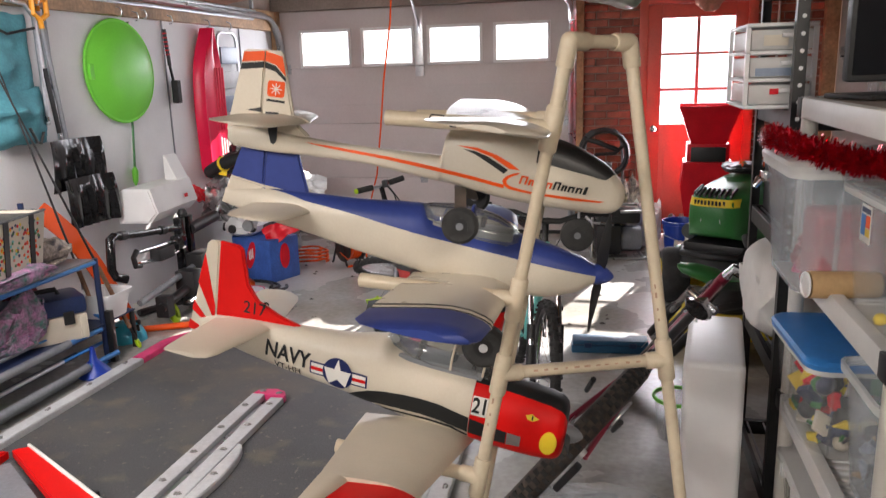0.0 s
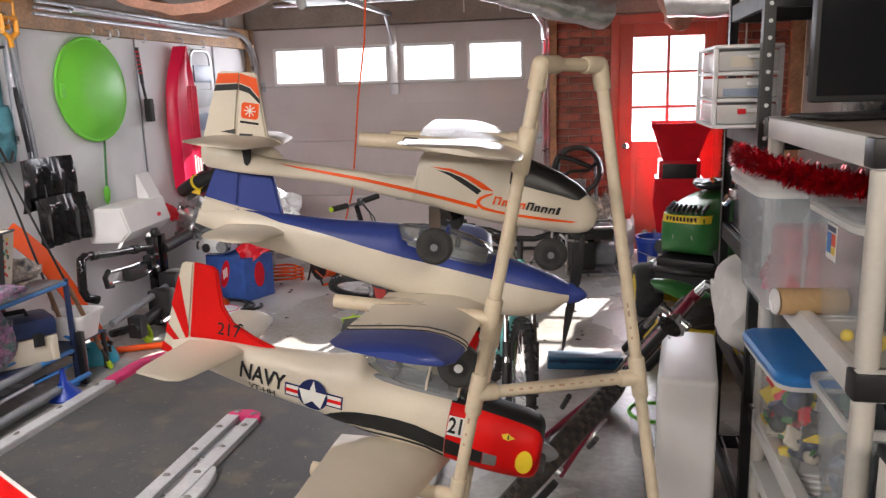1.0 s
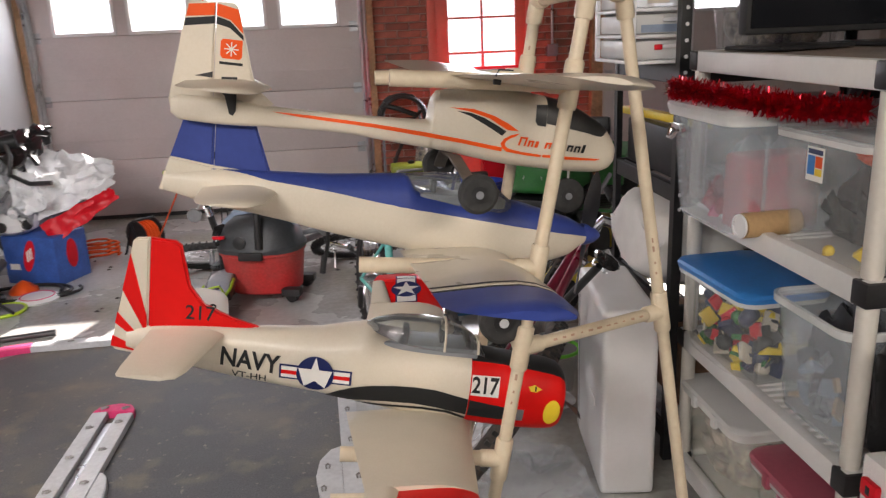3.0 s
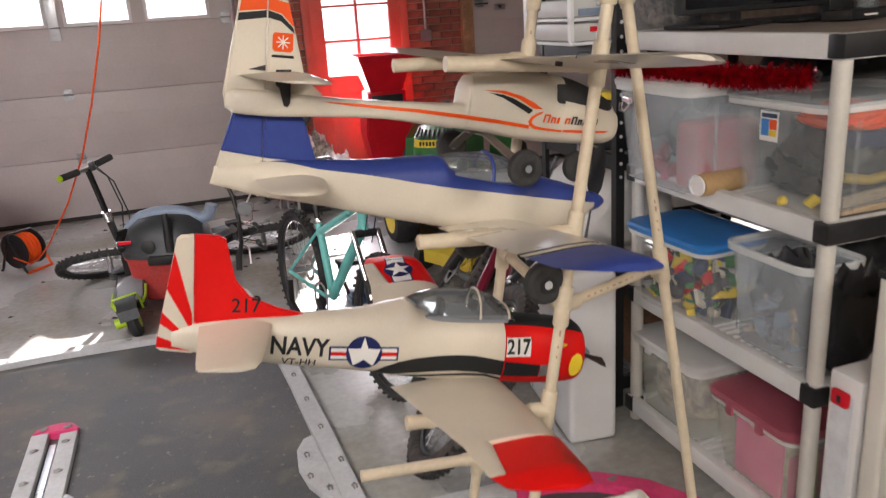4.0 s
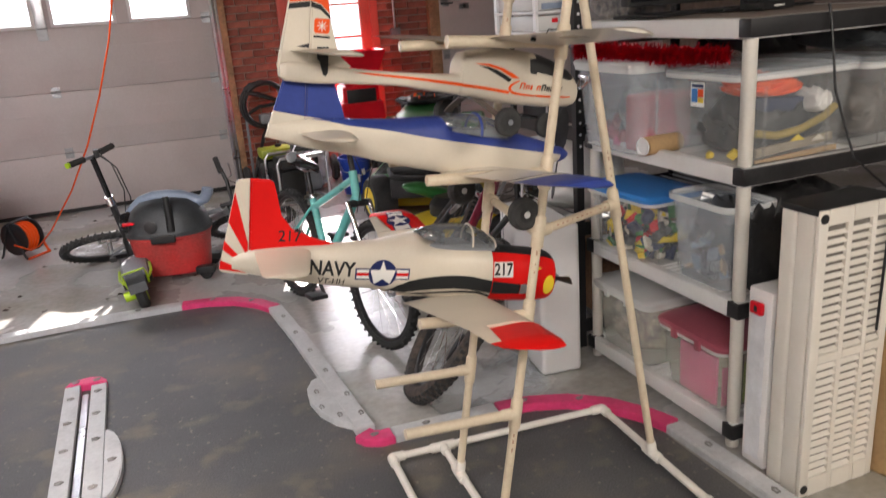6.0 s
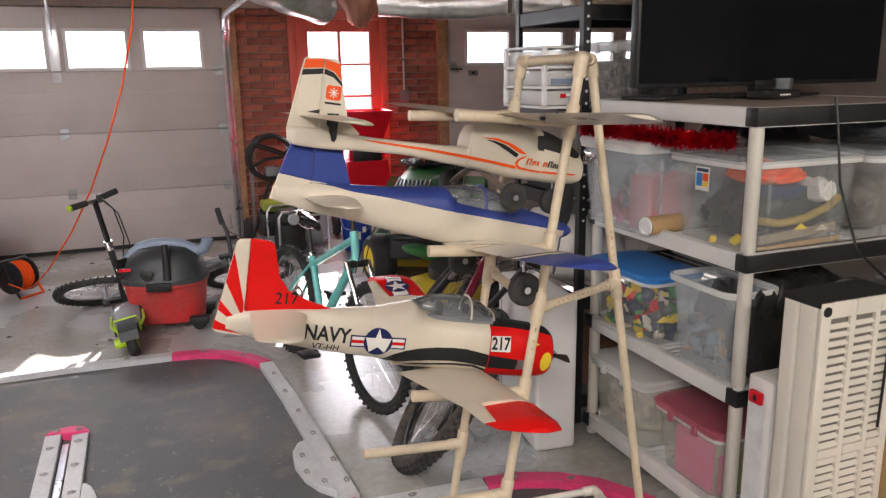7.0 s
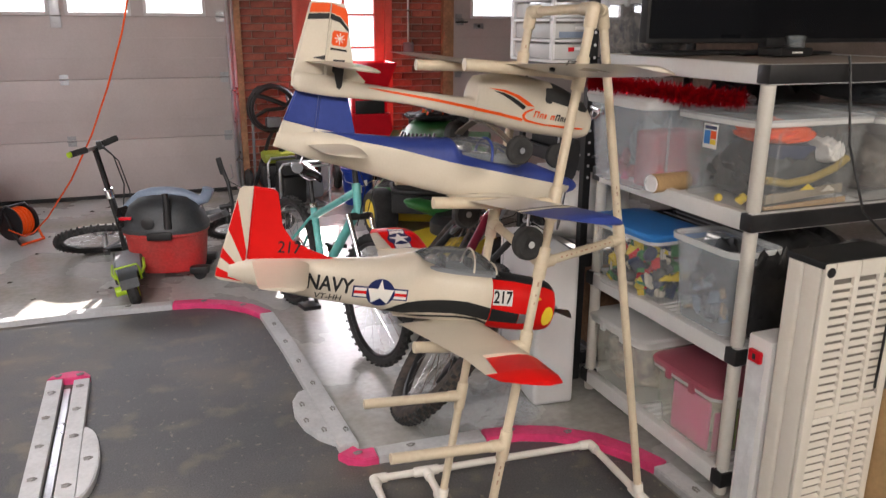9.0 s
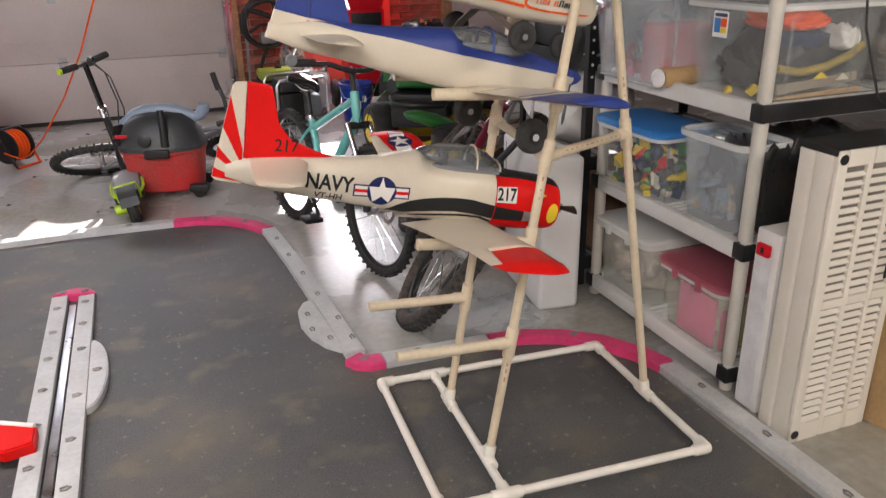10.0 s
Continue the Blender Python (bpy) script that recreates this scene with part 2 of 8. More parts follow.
def solid(name, bm, material, label, category, kind="", group="", m=None, smooth=38):
    """A thing that is one mesh."""
    ob = part(name, bm, material, None, "", smooth)
    if m is not None:
        ob.matrix_world = m
    return tagged(ob, label, category, group, kind)


def box(x0, x1, y0, y1, z0, z1, bevel=0.0, seg=2, bm=None, m=None):
    bm = bm or bmesh.new()
    mm = Matrix.LocRotScale(((x0 + x1) / 2, (y0 + y1) / 2, (z0 + z1) / 2), None, (abs(x1 - x0), abs(y1 - y0), abs(z1 - z0)))
    if m is not None:
        mm = m @ mm
    r = bmesh.ops.create_cube(bm, size=1.0, matrix=mm)
    if bevel:
        es = list({e for v in r["verts"] for e in v.link_edges})
        bmesh.ops.bevel(bm, geom=es, offset=bevel, segments=seg, affect="EDGES", profile=0.6, clamp_overlap=True)
    return bm


def frame_of(d):
    d = Vector(d).normalized()
    a = Vector((0, 0, 1)) if abs(d.z) < 0.92 else Vector((1, 0, 0))
    u = d.cross(a).normalized()
    return u, u.cross(d).normalized()


def skin(bm, rings, caps=True, closed=False):
    """Joins rings of points into a surface."""
    vs = [[bm.verts.new(p) for p in r] for r in rings]
    n = len(vs[0])
    for a, b in zip(vs, vs[1:] + ([vs[0]] if closed else [])):
        for i in range(n):
            bm.faces.new((a[i], a[(i + 1) % n], b[(i + 1) % n], b[i]))
    if caps and not closed:
        bm.faces.new(vs[0][::-1])
        bm.faces.new(vs[-1])
    return vs


def tube(pts, r, seg=10, bm=None, closed=False, caps=True, r1=None):
    bm = bm or bmesh.new()
    pts = [Vector(p) for p in pts]
    n = len(pts)
    rings, u = [], None
    for i, p in enumerate(pts):
        if closed:
            d = pts[(i + 1) % n] - pts[i - 1]
        else:
            d = pts[min(i + 1, n - 1)] - pts[max(i - 1, 0)]
        d.normalize()
        if u is None:
            u, w = frame_of(d)
        else:
            u = (u - d * u.dot(d)).normalized()
            w = u.cross(d)
        rr = r if r1 is None else r + (r1 - r) * i / (n - 1)
        rings.append([p + (u * math.cos(2 * math.pi * k / seg) + w * math.sin(2 * math.pi * k / seg)) * rr for k in range(seg)])
    skin(bm, rings, caps, closed)
    bmesh.ops.recalc_face_normals(bm, faces=bm.faces)
    return bm


def lathe(profile, seg=24, bm=None, m=None, caps=True):
    """Turns (radius, height) pairs about z."""
    bm = bm or bmesh.new()
    m = m or Matrix()
    rings = [[m @ Vector((r * math.cos(2 * math.pi * k / seg), r * math.sin(2 * math.pi * k / seg), z)) for k in range(seg)] for r, z in profile]
    skin(bm, rings, caps)
    bmesh.ops.recalc_face_normals(bm, faces=bm.faces)
    return bm


def along(p, d):
    """A matrix that puts z along d, at p."""
    return Matrix.Translation(p) @ Vector(d).to_track_quat("Z", "Y").to_matrix().to_4x4()


def ring(c, axis, big, small, seg=40, rseg=10, bm=None):
    u, w = frame_of(axis)
    return tube([Vector(c) + (u * math.cos(2 * math.pi * k / seg) + w * math.sin(2 * math.pi * k / seg)) * big for k in range(seg)], small, rseg, bm, closed=True)


def prism(poly, y0, y1, bm=None, bevel=0.0, m=None):
    """A side-view outline (x, z) with thickness along y."""
    bm = bm or bmesh.new()
    m = m or Matrix()
    a = [bm.verts.new(m @ Vector((x, y0, z))) for x, z in poly]
    b = [bm.verts.new(m @ Vector((x, y1, z))) for x, z in poly]
    n = len(poly)
    fs = [bm.faces.new(a), bm.faces.new(b[::-1])]
    for i in range(n):
        fs.append(bm.faces.new((a[i], b[i], b[(i + 1) % n], a[(i + 1) % n])))
    bmesh.ops.recalc_face_normals(bm, faces=fs)
    if bevel:
        bmesh.ops.bevel(bm, geom=[e for f in fs[:2] for e in f.edges], offset=bevel, segments=2, affect="EDGES", clamp_overlap=True)
    return bm


def slab(poly, z0, z1, bm=None, bevel=0.0):
    """A plan outline (x, y) with thickness along z."""
    bm = bm or bmesh.new()
    a = [bm.verts.new((x, y, z0)) for x, y in poly]
    b = [bm.verts.new((x, y, z1)) for x, y in poly]
    n = len(poly)
    fs = [bm.faces.new(a[::-1]), bm.faces.new(b)]
    for i in range(n):
        fs.append(bm.faces.new((a[i], a[(i + 1) % n], b[(i + 1) % n], b[i])))
    bmesh.ops.recalc_face_normals(bm, faces=fs)
    if bevel:
        bmesh.ops.bevel(bm, geom=list(fs[1].edges), offset=bevel, segments=2, affect="EDGES", clamp_overlap=True)
    return bm


def strip(pts, width, z0, z1, bevel=0.004):
    """A board that follows a line on the floor."""
    pts = [Vector(p) for p in pts]
    left, right = [], []
    for i, p in enumerate(pts):
        d = (pts[min(i + 1, len(pts) - 1)] - pts[max(i - 1, 0)]).normalized()
        nn = Vector((-d.y, d.x)) * width / 2
        left.append(tuple(p + nn))
        right.append(tuple(p - nn))
    return slab(left + right[::-1], z0, z1, bevel=bevel)


def lettering(text, size, bold=0.0):
    """Flat letters as a bmesh in the x-z plane, centred on the origin."""
    cu = bpy.data.curves.new("letters", "FONT")
    cu.body, cu.size, cu.align_x, cu.align_y, cu.offset = text, size, "CENTER", "CENTER", bold
    ob = new("letters", cu)
    bpy.context.view_layer.update()
    me = bpy.data.meshes.new_from_object(ob.evaluated_get(bpy.context.evaluated_depsgraph_get()))
    bm = bmesh.new()
    bm.from_mesh(me)
    bpy.data.objects.remove(ob)
    bpy.data.meshes.remove(me)
    bmesh.ops.rotate(bm, verts=bm.verts, matrix=Matrix.Rotation(radians(90), 3, "X"))
    return bm


def flat(poly):
    bm = bmesh.new()
    bm.faces.new([bm.verts.new((x, 0, z)) for x, z in poly])
    return bm


def ribbon(a, b):
    """A flat band between two lines of points (x, z)."""
    bm = bmesh.new()
    va, vb = [[bm.verts.new((x, 0, z)) for x, z in q] for q in (a, b)]
    for k in range(len(a) - 1):
        bm.faces.new((va[k], va[k + 1], vb[k + 1], vb[k]))
    return bm


def wrap(bm, tree, side=-1, lift=0.0012, edge=0.012):
    """Lays a flat outline (x, z) on the side of a body, as vinyl."""
    bmesh.ops.triangulate(bm, faces=bm.faces)
    for _ in range(5):
        es = [e for e in bm.edges if e.calc_length() > edge]
        if not es:
            break
        bmesh.ops.subdivide_edges(bm, edges=es, cuts=1)
        bmesh.ops.triangulate(bm, faces=bm.faces)
    gone = []
    for v in bm.verts:
        hit, nrm, _, _ = tree.ray_cast(Vector((v.co.x, side * 1.0, v.co.z)), Vector((0, -side, 0)))
        if hit is None:
            gone.append(v)
        else:
            v.co = hit + Vector((0, side, 0)) * lift + nrm * (lift if nrm.dot(Vector((0, side, 0))) > 0 else -lift)
    if gone:
        bmesh.ops.delete(bm, geom=gone, context="VERTS")
    return bm

# ---- structure ----
from mathutils.bvhtree import BVHTree

FRONT = 7.47
solid("floor", box(-3.3, 7.0, -3.2, 7.7, -0.15, 0.0), "concrete", "smooth grey sealed concrete garage floor", "floor", "structure")
# glowing board added outside so that the door panes show white
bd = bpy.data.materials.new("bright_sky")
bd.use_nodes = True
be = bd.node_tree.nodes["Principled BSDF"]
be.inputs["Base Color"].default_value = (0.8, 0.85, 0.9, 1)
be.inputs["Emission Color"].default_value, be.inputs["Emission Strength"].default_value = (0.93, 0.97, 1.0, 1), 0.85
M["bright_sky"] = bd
solid("backdrop", box(-70, 70, 60, 60.2, -0.2, 16), "bright_sky", "glowing board standing for the bright distance outside", "backdrop", "structure")
solid("ground", box(-60, 60, 7.7, 120, -0.25, -0.08), "concrete", "pale concrete driveway outside the garage", "ground", "structure")


def wall_with_holes(x0, x1, z1, holes, y0, y1):
    """Front wall pieces butted round its openings (x0, x1, z0, z1)."""
    bm = bmesh.new()
    xs = sorted({x0, x1, *[h[0] for h in holes], *[h[1] for h in holes]})
    for a, b in zip(xs, xs[1:]):
        hs = [h for h in holes if h[0] <= a and h[1] >= b]
        if not hs:
            box(a, b, y0, y1, 0, z1, bm=bm)
        else:
            h = hs[0]
            if h[2] > 0:
                box(a, b, y0, y1, 0, h[2], bm=bm)
            if h[3] < z1:
                box(a, b, y0, y1, h[3], z1, bm=bm)
    return bm


D1 = (-2.93, -0.14, 0.0, 2.13)
RD = (0.52, 1.38, 0.0, 2.06)
D2 = (2.08, 4.82, 0.0, 2.13)
wall_front = solid("wall_front", wall_with_holes(-3.2, 6.2, 2.62, (D1, RD, D2), FRONT + 0.03, FRONT + 0.2), "mortar", "red brick garage front wall with grey mortar joints", "wall", "structure", smooth=0)
solid("wall_left", box(-3.2, -3.02, -3.2, FRONT + 0.2, 0, 2.62), "wall", "white painted panel wall of the garage", "wall", "structure")
# right wall: dark colour stands for the dim far half of the garage
solid("wall_right", box(6.2, 6.4, -3.2, FRONT + 0.2, 0, 2.62), "header", "garage wall coloured dark for the dim far half", "wall", "structure")
solid("wall_back", box(-3.2, 6.4, -3.2, -3.0, 0, 2.62), "wall", "plain white garage wall", "wall", "structure")
solid("ceiling", box(-3.2, 6.4, -3.2, FRONT + 0.2, 2.62, 2.72), "darkwood", "dark unfinished timber garage ceiling", "ceiling", "structure")
for i in range(14):
    y = -2.6 + i * 0.72
    solid("ceiling_joist", box(-3.0, 6.2, y - 0.02, y + 0.02, 2.40, 2.62, 0.004, 1), "darkwood", "bare brown timber ceiling joist", "joist", "structure", "ceiling joists")
# timber round the openings
solid("trim", box(-3.0, 6.2, FRONT - 0.06, FRONT + 0.028, 2.14, 2.36, 0.004), "header", "rough timber header over the garage doors", "beam", "structure")
for x0, x1 in ((-0.13, -0.02), (1.96, 2.07), (-3.01, -2.94)):
    solid("trim", box(x0, x1, FRONT - 0.06, FRONT + 0.028, 0, 2.14, 0.004), "wood", "raw timber door post beside the brick", "post", "structure")
solid("trim", box(-3.018, -2.95, -3.0, FRONT - 0.07, 1.96, 2.14, 0.004), "wood", "long raw timber rail along the wall top", "beam", "structure")
solid("trim", box(-3.018, -2.99, -3.0, FRONT - 0.07, 2.14, 2.40), "header", "weathered grey-brown board above the timber rail", "wall board", "structure")
for y in (3.1, 4.32, 5.54, 6.76):
    solid("trim", box(-3.019, -3.012, y - 0.006, y + 0.006, 0.0, 1.96), "grey", "thin joint between wall panels", "wall joint", "structure")


def garage_door(name, x0, x1, wins, label):
    y0, y1 = FRONT - 0.02, FRONT + 0.03
    door = thing(name, label, "garage door", pose(0, 0, 0), kind="structure")
    h = 0.5325
    for k in range(4):
        z0, z1 = k * h + (0.006 if k == 0 else 0.001), (k + 1) * h - 0.001
        if k < 3:
            bm = box(x0, x1, y0, y1, z0, z1, 0.006)
            for z in (z0 + h * 0.33, z0 + h * 0.66):
                box(x0 + 0.02, x1 - 0.02, y0 - 0.0008, y0 + 0.004, z - 0.006, z + 0.006, 0.0007, 1, bm)
            part("door_section", bm, "door_white", door)
        else:
            bm = bmesh.new()
            xs = [x0] + [v for w in wins for v in (w, w + 0.475)] + [x1]
            za, zb = 1.625, 1.935
            for a, b in zip(xs[::2], xs[1::2]):
                box(a, b, y0, y1, z0, z1, bm=bm)
            for w in wins:
                box(w, w + 0.475, y0, y1, z0, za, bm=bm)
                box(w, w + 0.475, y0, y1, zb, z1, bm=bm)
            part("door_section", bm, "door_white", door)
            for w in wins:
                bm = bmesh.new()
                for a, b, c, d in ((w - 0.025, w + 0.5, za - 0.025, za + 0.004), (w - 0.025, w + 0.5, zb - 0.004, zb + 0.025), (w - 0.025, w + 0.004, za, zb), (w + 0.471, w + 0.5, za, zb)):
                    box(a, b, y0 - 0.012, y0 + 0.002, c, d, 0.003, 1, bm)
                fr = part("window_frame", bm, "white", door)
                pane = part("pane", box(w, w + 0.475, FRONT, FRONT + 0.004, za, zb), "glass", fr)
                pane.visible_shadow = False
    part("bottom_seal", box(x0, x1, y0 - 0.006, y0 - 0.0005, 0.0005, 0.035, 0.002, 1), "rubber", door, "black rubber bottom seal")
    for k in (1, 2, 3):
        for x in (x0 + 0.05, x0 + (x1 - x0) / 2, x1 - 0.05):
            bm = box(x - 0.035, x + 0.035, y0 - 0.006, y0 - 0.001, k * h - 0.045, k * h - 0.008)
            box(x - 0.035, x + 0.035, y0 - 0.006, y0 - 0.001, k * h + 0.01, k * h + 0.045, bm=bm)
            tube([(x - 0.04, y0 - 0.012, k * h), (x + 0.04, y0 - 0.012, k * h)], 0.007, 8, bm)
            part("hinge", bm, "rail_steel", door)
    # unseen strips added to stop light leaking between the sections
    for k in (1, 2, 3):
        part("joint_strip", box(x0, x1, FRONT + 0.0, FRONT + 0.024, k * h - 0.02, k * h + 0.02), "door_white", door)
    part("bottom_seal", box(x0, x1, y0 + 0.005, y1 - 0.005, 0.0005, 0.006), "rubber", door)
    return door


gd1 = garage_door("door_1", -2.925, -0.145, (-2.71, -2.085, -1.44, -0.815), "white steel sectional garage door with four small windows")
gd2 = garage_door("door_2", 2.085, 4.815, (2.29, 2.93, 3.57, 4.21), "white steel sectional garage door with small windows")
lock = part("lock_plate", box(2.30, 2.41, FRONT - 0.028, FRONT - 0.021, 1.50, 1.555, 0.003), "rail_steel", gd2, "steel lock plate")
part("lock_knob", lathe([(0.014, 0), (0.016, 0.008), (0.010, 0.016)], 16, m=along((2.355, FRONT - 0.029, 1.528), (0, -1, 0))), "vac_dark", lock)
latch = part("door_latch", box(2.115, 2.19, FRONT - 0.030, FRONT - 0.021, 1.535, 1.59, 0.003), "rail_steel", gd2, "steel slide latch")
part("latch_bar", tube([(2.10, FRONT - 0.04, 1.565), (2.23, FRONT - 0.04, 1.565)], 0.008, 8), "vac_dark", latch)
# opener bracket, rails and curved tracks
bm = box(-1.585, -1.50, FRONT - 0.035, FRONT - 0.021, 1.50, 2.12, 0.004)
part("opener_bracket", bm, "metal", gd1, "galvanised opener bracket")


def door_track(x, sgn):
    pts = [(x, FRONT - 0.07, 0.02), (x, FRONT - 0.07, 1.75)] + [(x, FRONT - 0.07 - 0.32 + 0.32 * math.cos(radians(a)), 1.75 + 0.32 * math.sin(radians(a))) for a in range(10, 91, 10)] + [(x, 4.7, 2.09)]
    bm = tube(pts, 0.022, 6)
    tube([(p[0] + sgn * 0.035, p[1], p[2] + (0.03 if i > 5 else 0)) for i, p in enumerate(pts)], 0.014, 6, bm)
    ob = solid("door_track", bm, "metal", "galvanised curved garage door track", "track", "structure")
    return ob


door_track(-2.90, -1)
door_track(-0.13, 1)
for k in range(3):
    solid("door_track", box(-2.952 + 0.012 * k, -2.925 + 0.012 * k, 4.4, 6.9, 2.035 + 0.034 * k, 2.057 + 0.034 * k, 0.004), "rail_steel", "galvanised horizontal door rail under the ceiling", "rail", "structure")
solid("door_track", box(-2.956, -2.952, 4.5, 6.8, 2.03, 2.13), "rail_steel", "galvanised back plate of the door rails", "rail", "structure")
for y in (4.42, 5.7, 6.86):
    solid("door_track", box(-2.945, -2.915, y, y + 0.03, 2.132, 2.41, 0.002), "rail_steel", "perforated steel angle hanging the door rail", "rail hanger", "structure")

# red glazed side door
rd = thing("door_3", "red painted garden door with white-lit panes", "door", kind="structure")
y0, y1 = FRONT + 0.02, FRONT + 0.065
bm = bmesh.new()
for a, b, c, d in ((0.535, 0.655, 0.01, 2.05), (1.265, 1.365, 0.01, 2.05), (0.655, 1.265, 1.935, 2.05), (0.655, 1.265, 0.01, 1.015)):
    box(a, b, y0, y1, c, d, 0.004, bm=bm)
for a, b in ((0.70, 0.945), (0.985, 1.22)):
    box(a, b, y0 - 0.008, y0 + 0.002, 0.18, 0.86, 0.006, bm=bm)
part("door_leaf", bm, "red_paint", rd)
part("mullion", box(0.95, 0.975, y0 + 0.005, y1 - 0.005, 1.015, 1.935), "red_paint", rd)
for k in range(1, 3):
    z = 1.015 + k * 0.3067
    part("glazing_bar", box(0.655, 1.265, y0 + 0.006, y1 - 0.006, z - 0.011, z + 0.011), "red_paint", rd)
for i in range(2):
    for k in range(3):
        p = part("pane", box(0.655 + i * 0.31, 0.955 + i * 0.31, FRONT + 0.04, FRONT + 0.043, 1.018 + k * 0.3067, 1.322 + k * 0.3067), "glass", rd)
        p.visible_shadow = False
bm = bmesh.new()
for a, b, c, d in ((0.46, 0.535, 0, 2.13), (1.365, 1.44, 0, 2.13), (0.535, 1.365, 2.052, 2.13)):
    box(a, b, FRONT - 0.01, FRONT + 0.075, c, d, 0.004, bm=bm)
part("door_frame", bm, "red_paint", rd)
part("door_knob", lathe([(0.012, 0), (0.012, 0.03), (0.028, 0.04), (0.03, 0.06), (0.018, 0.072)], 16, m=along((0.60, FRONT + 0.02, 0.98), (0, -1, 0))), "chrome", rd)

# ---- race track on the floor ----
solid("rubber_mat", slab([(-2.36, -1.2), (0.66, -1.2), (0.66, 1.93), (0.55, 2.2), (0.2, 2.33), (-0.30, 2.40), (-0.40, 3.85), (-0.62, 4.22), (-0.9, 4.27), (-2.0, 4.30), (-2.36, 3.95)], 0.0, 0.006), "mat_black", "black rubber carpet of the model race track on the floor", "mat", "structure")
TW, TH = 0.075, 0.036


def screw(x, y, z, parent, a=0.0):
    """A hook-shaped steel clip on a board."""
    m = pose(x, y, z, 0, 0, a)
    bm = tube([m @ Vector(p) for p in ((-0.016, 0.004, 0.003), (0.004, 0.008, 0.004), (0.014, 0.0, 0.004), (0.004, -0.008, 0.004), (-0.014, -0.006, 0.003))], 0.0032, 6)
    return part("clip", bm, "clip_steel", parent)


def barrier(name, pts, material, label, clips=(), angle=0.0):
    ob = thing(name, label, "track barrier", group="track barriers")
    part("board", strip(pts, TW, 0.006, TH), material, ob)
    for x, y in clips:
        screw(x, y, TH, ob, angle)
    return ob


barrier("track_barrier", [(-2.33, 1.2), (-2.31, 2.8), (-2.29, 3.78)], "board", "grey painted board edging the track beside the wall clutter", [(-2.31, 2.5 + 0.3 * i) for i in range(5)], 90)
barrier("track_barrier", [(-2.29, 3.785)] + [(-2.02 + 0.27 * math.cos(radians(a)), 4.0 + 0.29 * math.sin(radians(a))) for a in range(170, 95, -15)] + [(-2.0, 4.295)], "pink", "pink painted curved track corner board", [(-2.22, 4.1)], 120)
barrier("track_barrier", [(-1.995, 4.297), (-1.4, 4.305), (-0.87, 4.275)], "board", "grey painted board edging the track", [(-1.8, 4.3), (-1.1, 4.29)])
barrier("track_barrier", [(-0.865, 4.275), (-0.72, 4.25), (-0.58, 4.18), (-0.47, 4.07), (-0.40, 3.945)], "pink", "pink painted curved track corner board", [(-0.7, 4.24), (-0.5, 4.1)])
barrier("track_barrier", [(-0.397, 3.94), (-0.36, 3.45), (-0.335, 2.93), (-0.315, 2.45)], "board", "grey painted straight track board with steel clips", [(-0.385, 3.75), (-0.37, 3.5), (-0.352, 3.25), (-0.338, 3.0), (-0.31, 2.74), (-0.30, 2.56)], 90)
ap = thing("track_apex", "grey half-round apex board on the track", "track barrier", group="track barriers")
part("board", slab([(-0.376, 2.96), (-0.415, 2.94), (-0.45, 2.87), (-0.46, 2.77), (-0.442, 2.65), (-0.405, 2.56), (-0.358, 2.50), (-0.354, 2.5)], 0.0065, TH, bevel=0.004), "board", ap)
for x, y in ((-0.42, 2.82), (-0.43, 2.68), (-0.38, 2.585)):
    screw(x, y, TH, ap, 90)
barrier("track_barrier", [(-0.335, 2.42), (-0.315, 2.382), (-0.28, 2.364), (-0.235, 2.364)], "pink", "pink painted end corner of the track", [(-0.30, 2.375)])
barrier("track_barrier", [(-0.23, 2.364), (0.185, 2.345)], "board", "grey painted track board with a steel clip", [(-0.1, 2.36)])
barrier("track_barrier", [(0.19, 2.344), (0.33, 2.325), (0.46, 2.27), (0.58, 2.17), (0.665, 2.03), (0.70, 1.93)], "pink", "pink painted curved track corner board", [(0.3, 2.33), (0.5, 2.24)])
barrier("track_barrier", [(0.702, 1.925), (0.715, 1.5), (0.72, 0.9), (0.72, -1.0)], "board", "grey painted board edging the track by the shelves", [(0.71, 1.75), (0.715, 1.45), (0.72, 1.15)], 90)
gate = thing("track_gate", "grey double lane divider with pink rounded end", "track barrier", group="track barriers")
part("board", box(-1.425, -1.36, 1.2, 3.43, 0.006, TH, 0.004), "board", gate)
part("board", box(-1.315, -1.25, 1.2, 3.40, 0.006, TH, 0.004), "board", gate)
part("strip_light", box(-1.352, -1.325, 1.25, 3.35, 0.0065, 0.02, 0.003), "metal", gate)
part("end_cap", slab([(-1.425, 3.435), (-1.25, 3.405), (-1.25, 3.43), (-1.275, 3.475), (-1.32, 3.495), (-1.37, 3.49), (-1.41, 3.47)], 0.006, TH + 0.002, bevel=0.004), "pink", gate)
part("apex", slab([(-1.249, 2.94)] + [(-1.249 + 0.066 * math.sin(radians(a)), 2.685 + 0.255 * math.cos(radians(a))) for a in range(15, 180, 15)] + [(-1.249, 2.43)], 0.006, TH - 0.001, bevel=0.004), "board", gate)
for i in range(9):
    screw(-1.393, 1.45 + 0.23 * i, TH, gate, 0)
for x, y in ((-1.285, 3.32), (-1.285, 3.1), (-1.28, 2.87), (-1.22, 2.68), (-1.28, 2.52), (-1.285, 2.25), (-1.285, 2.0)):
    screw(x, y, TH, gate, 0)
for x, y in ((-1.38, 3.455), (-1.29, 3.44)):
    screw(x, y, TH + 0.002, gate, 20)

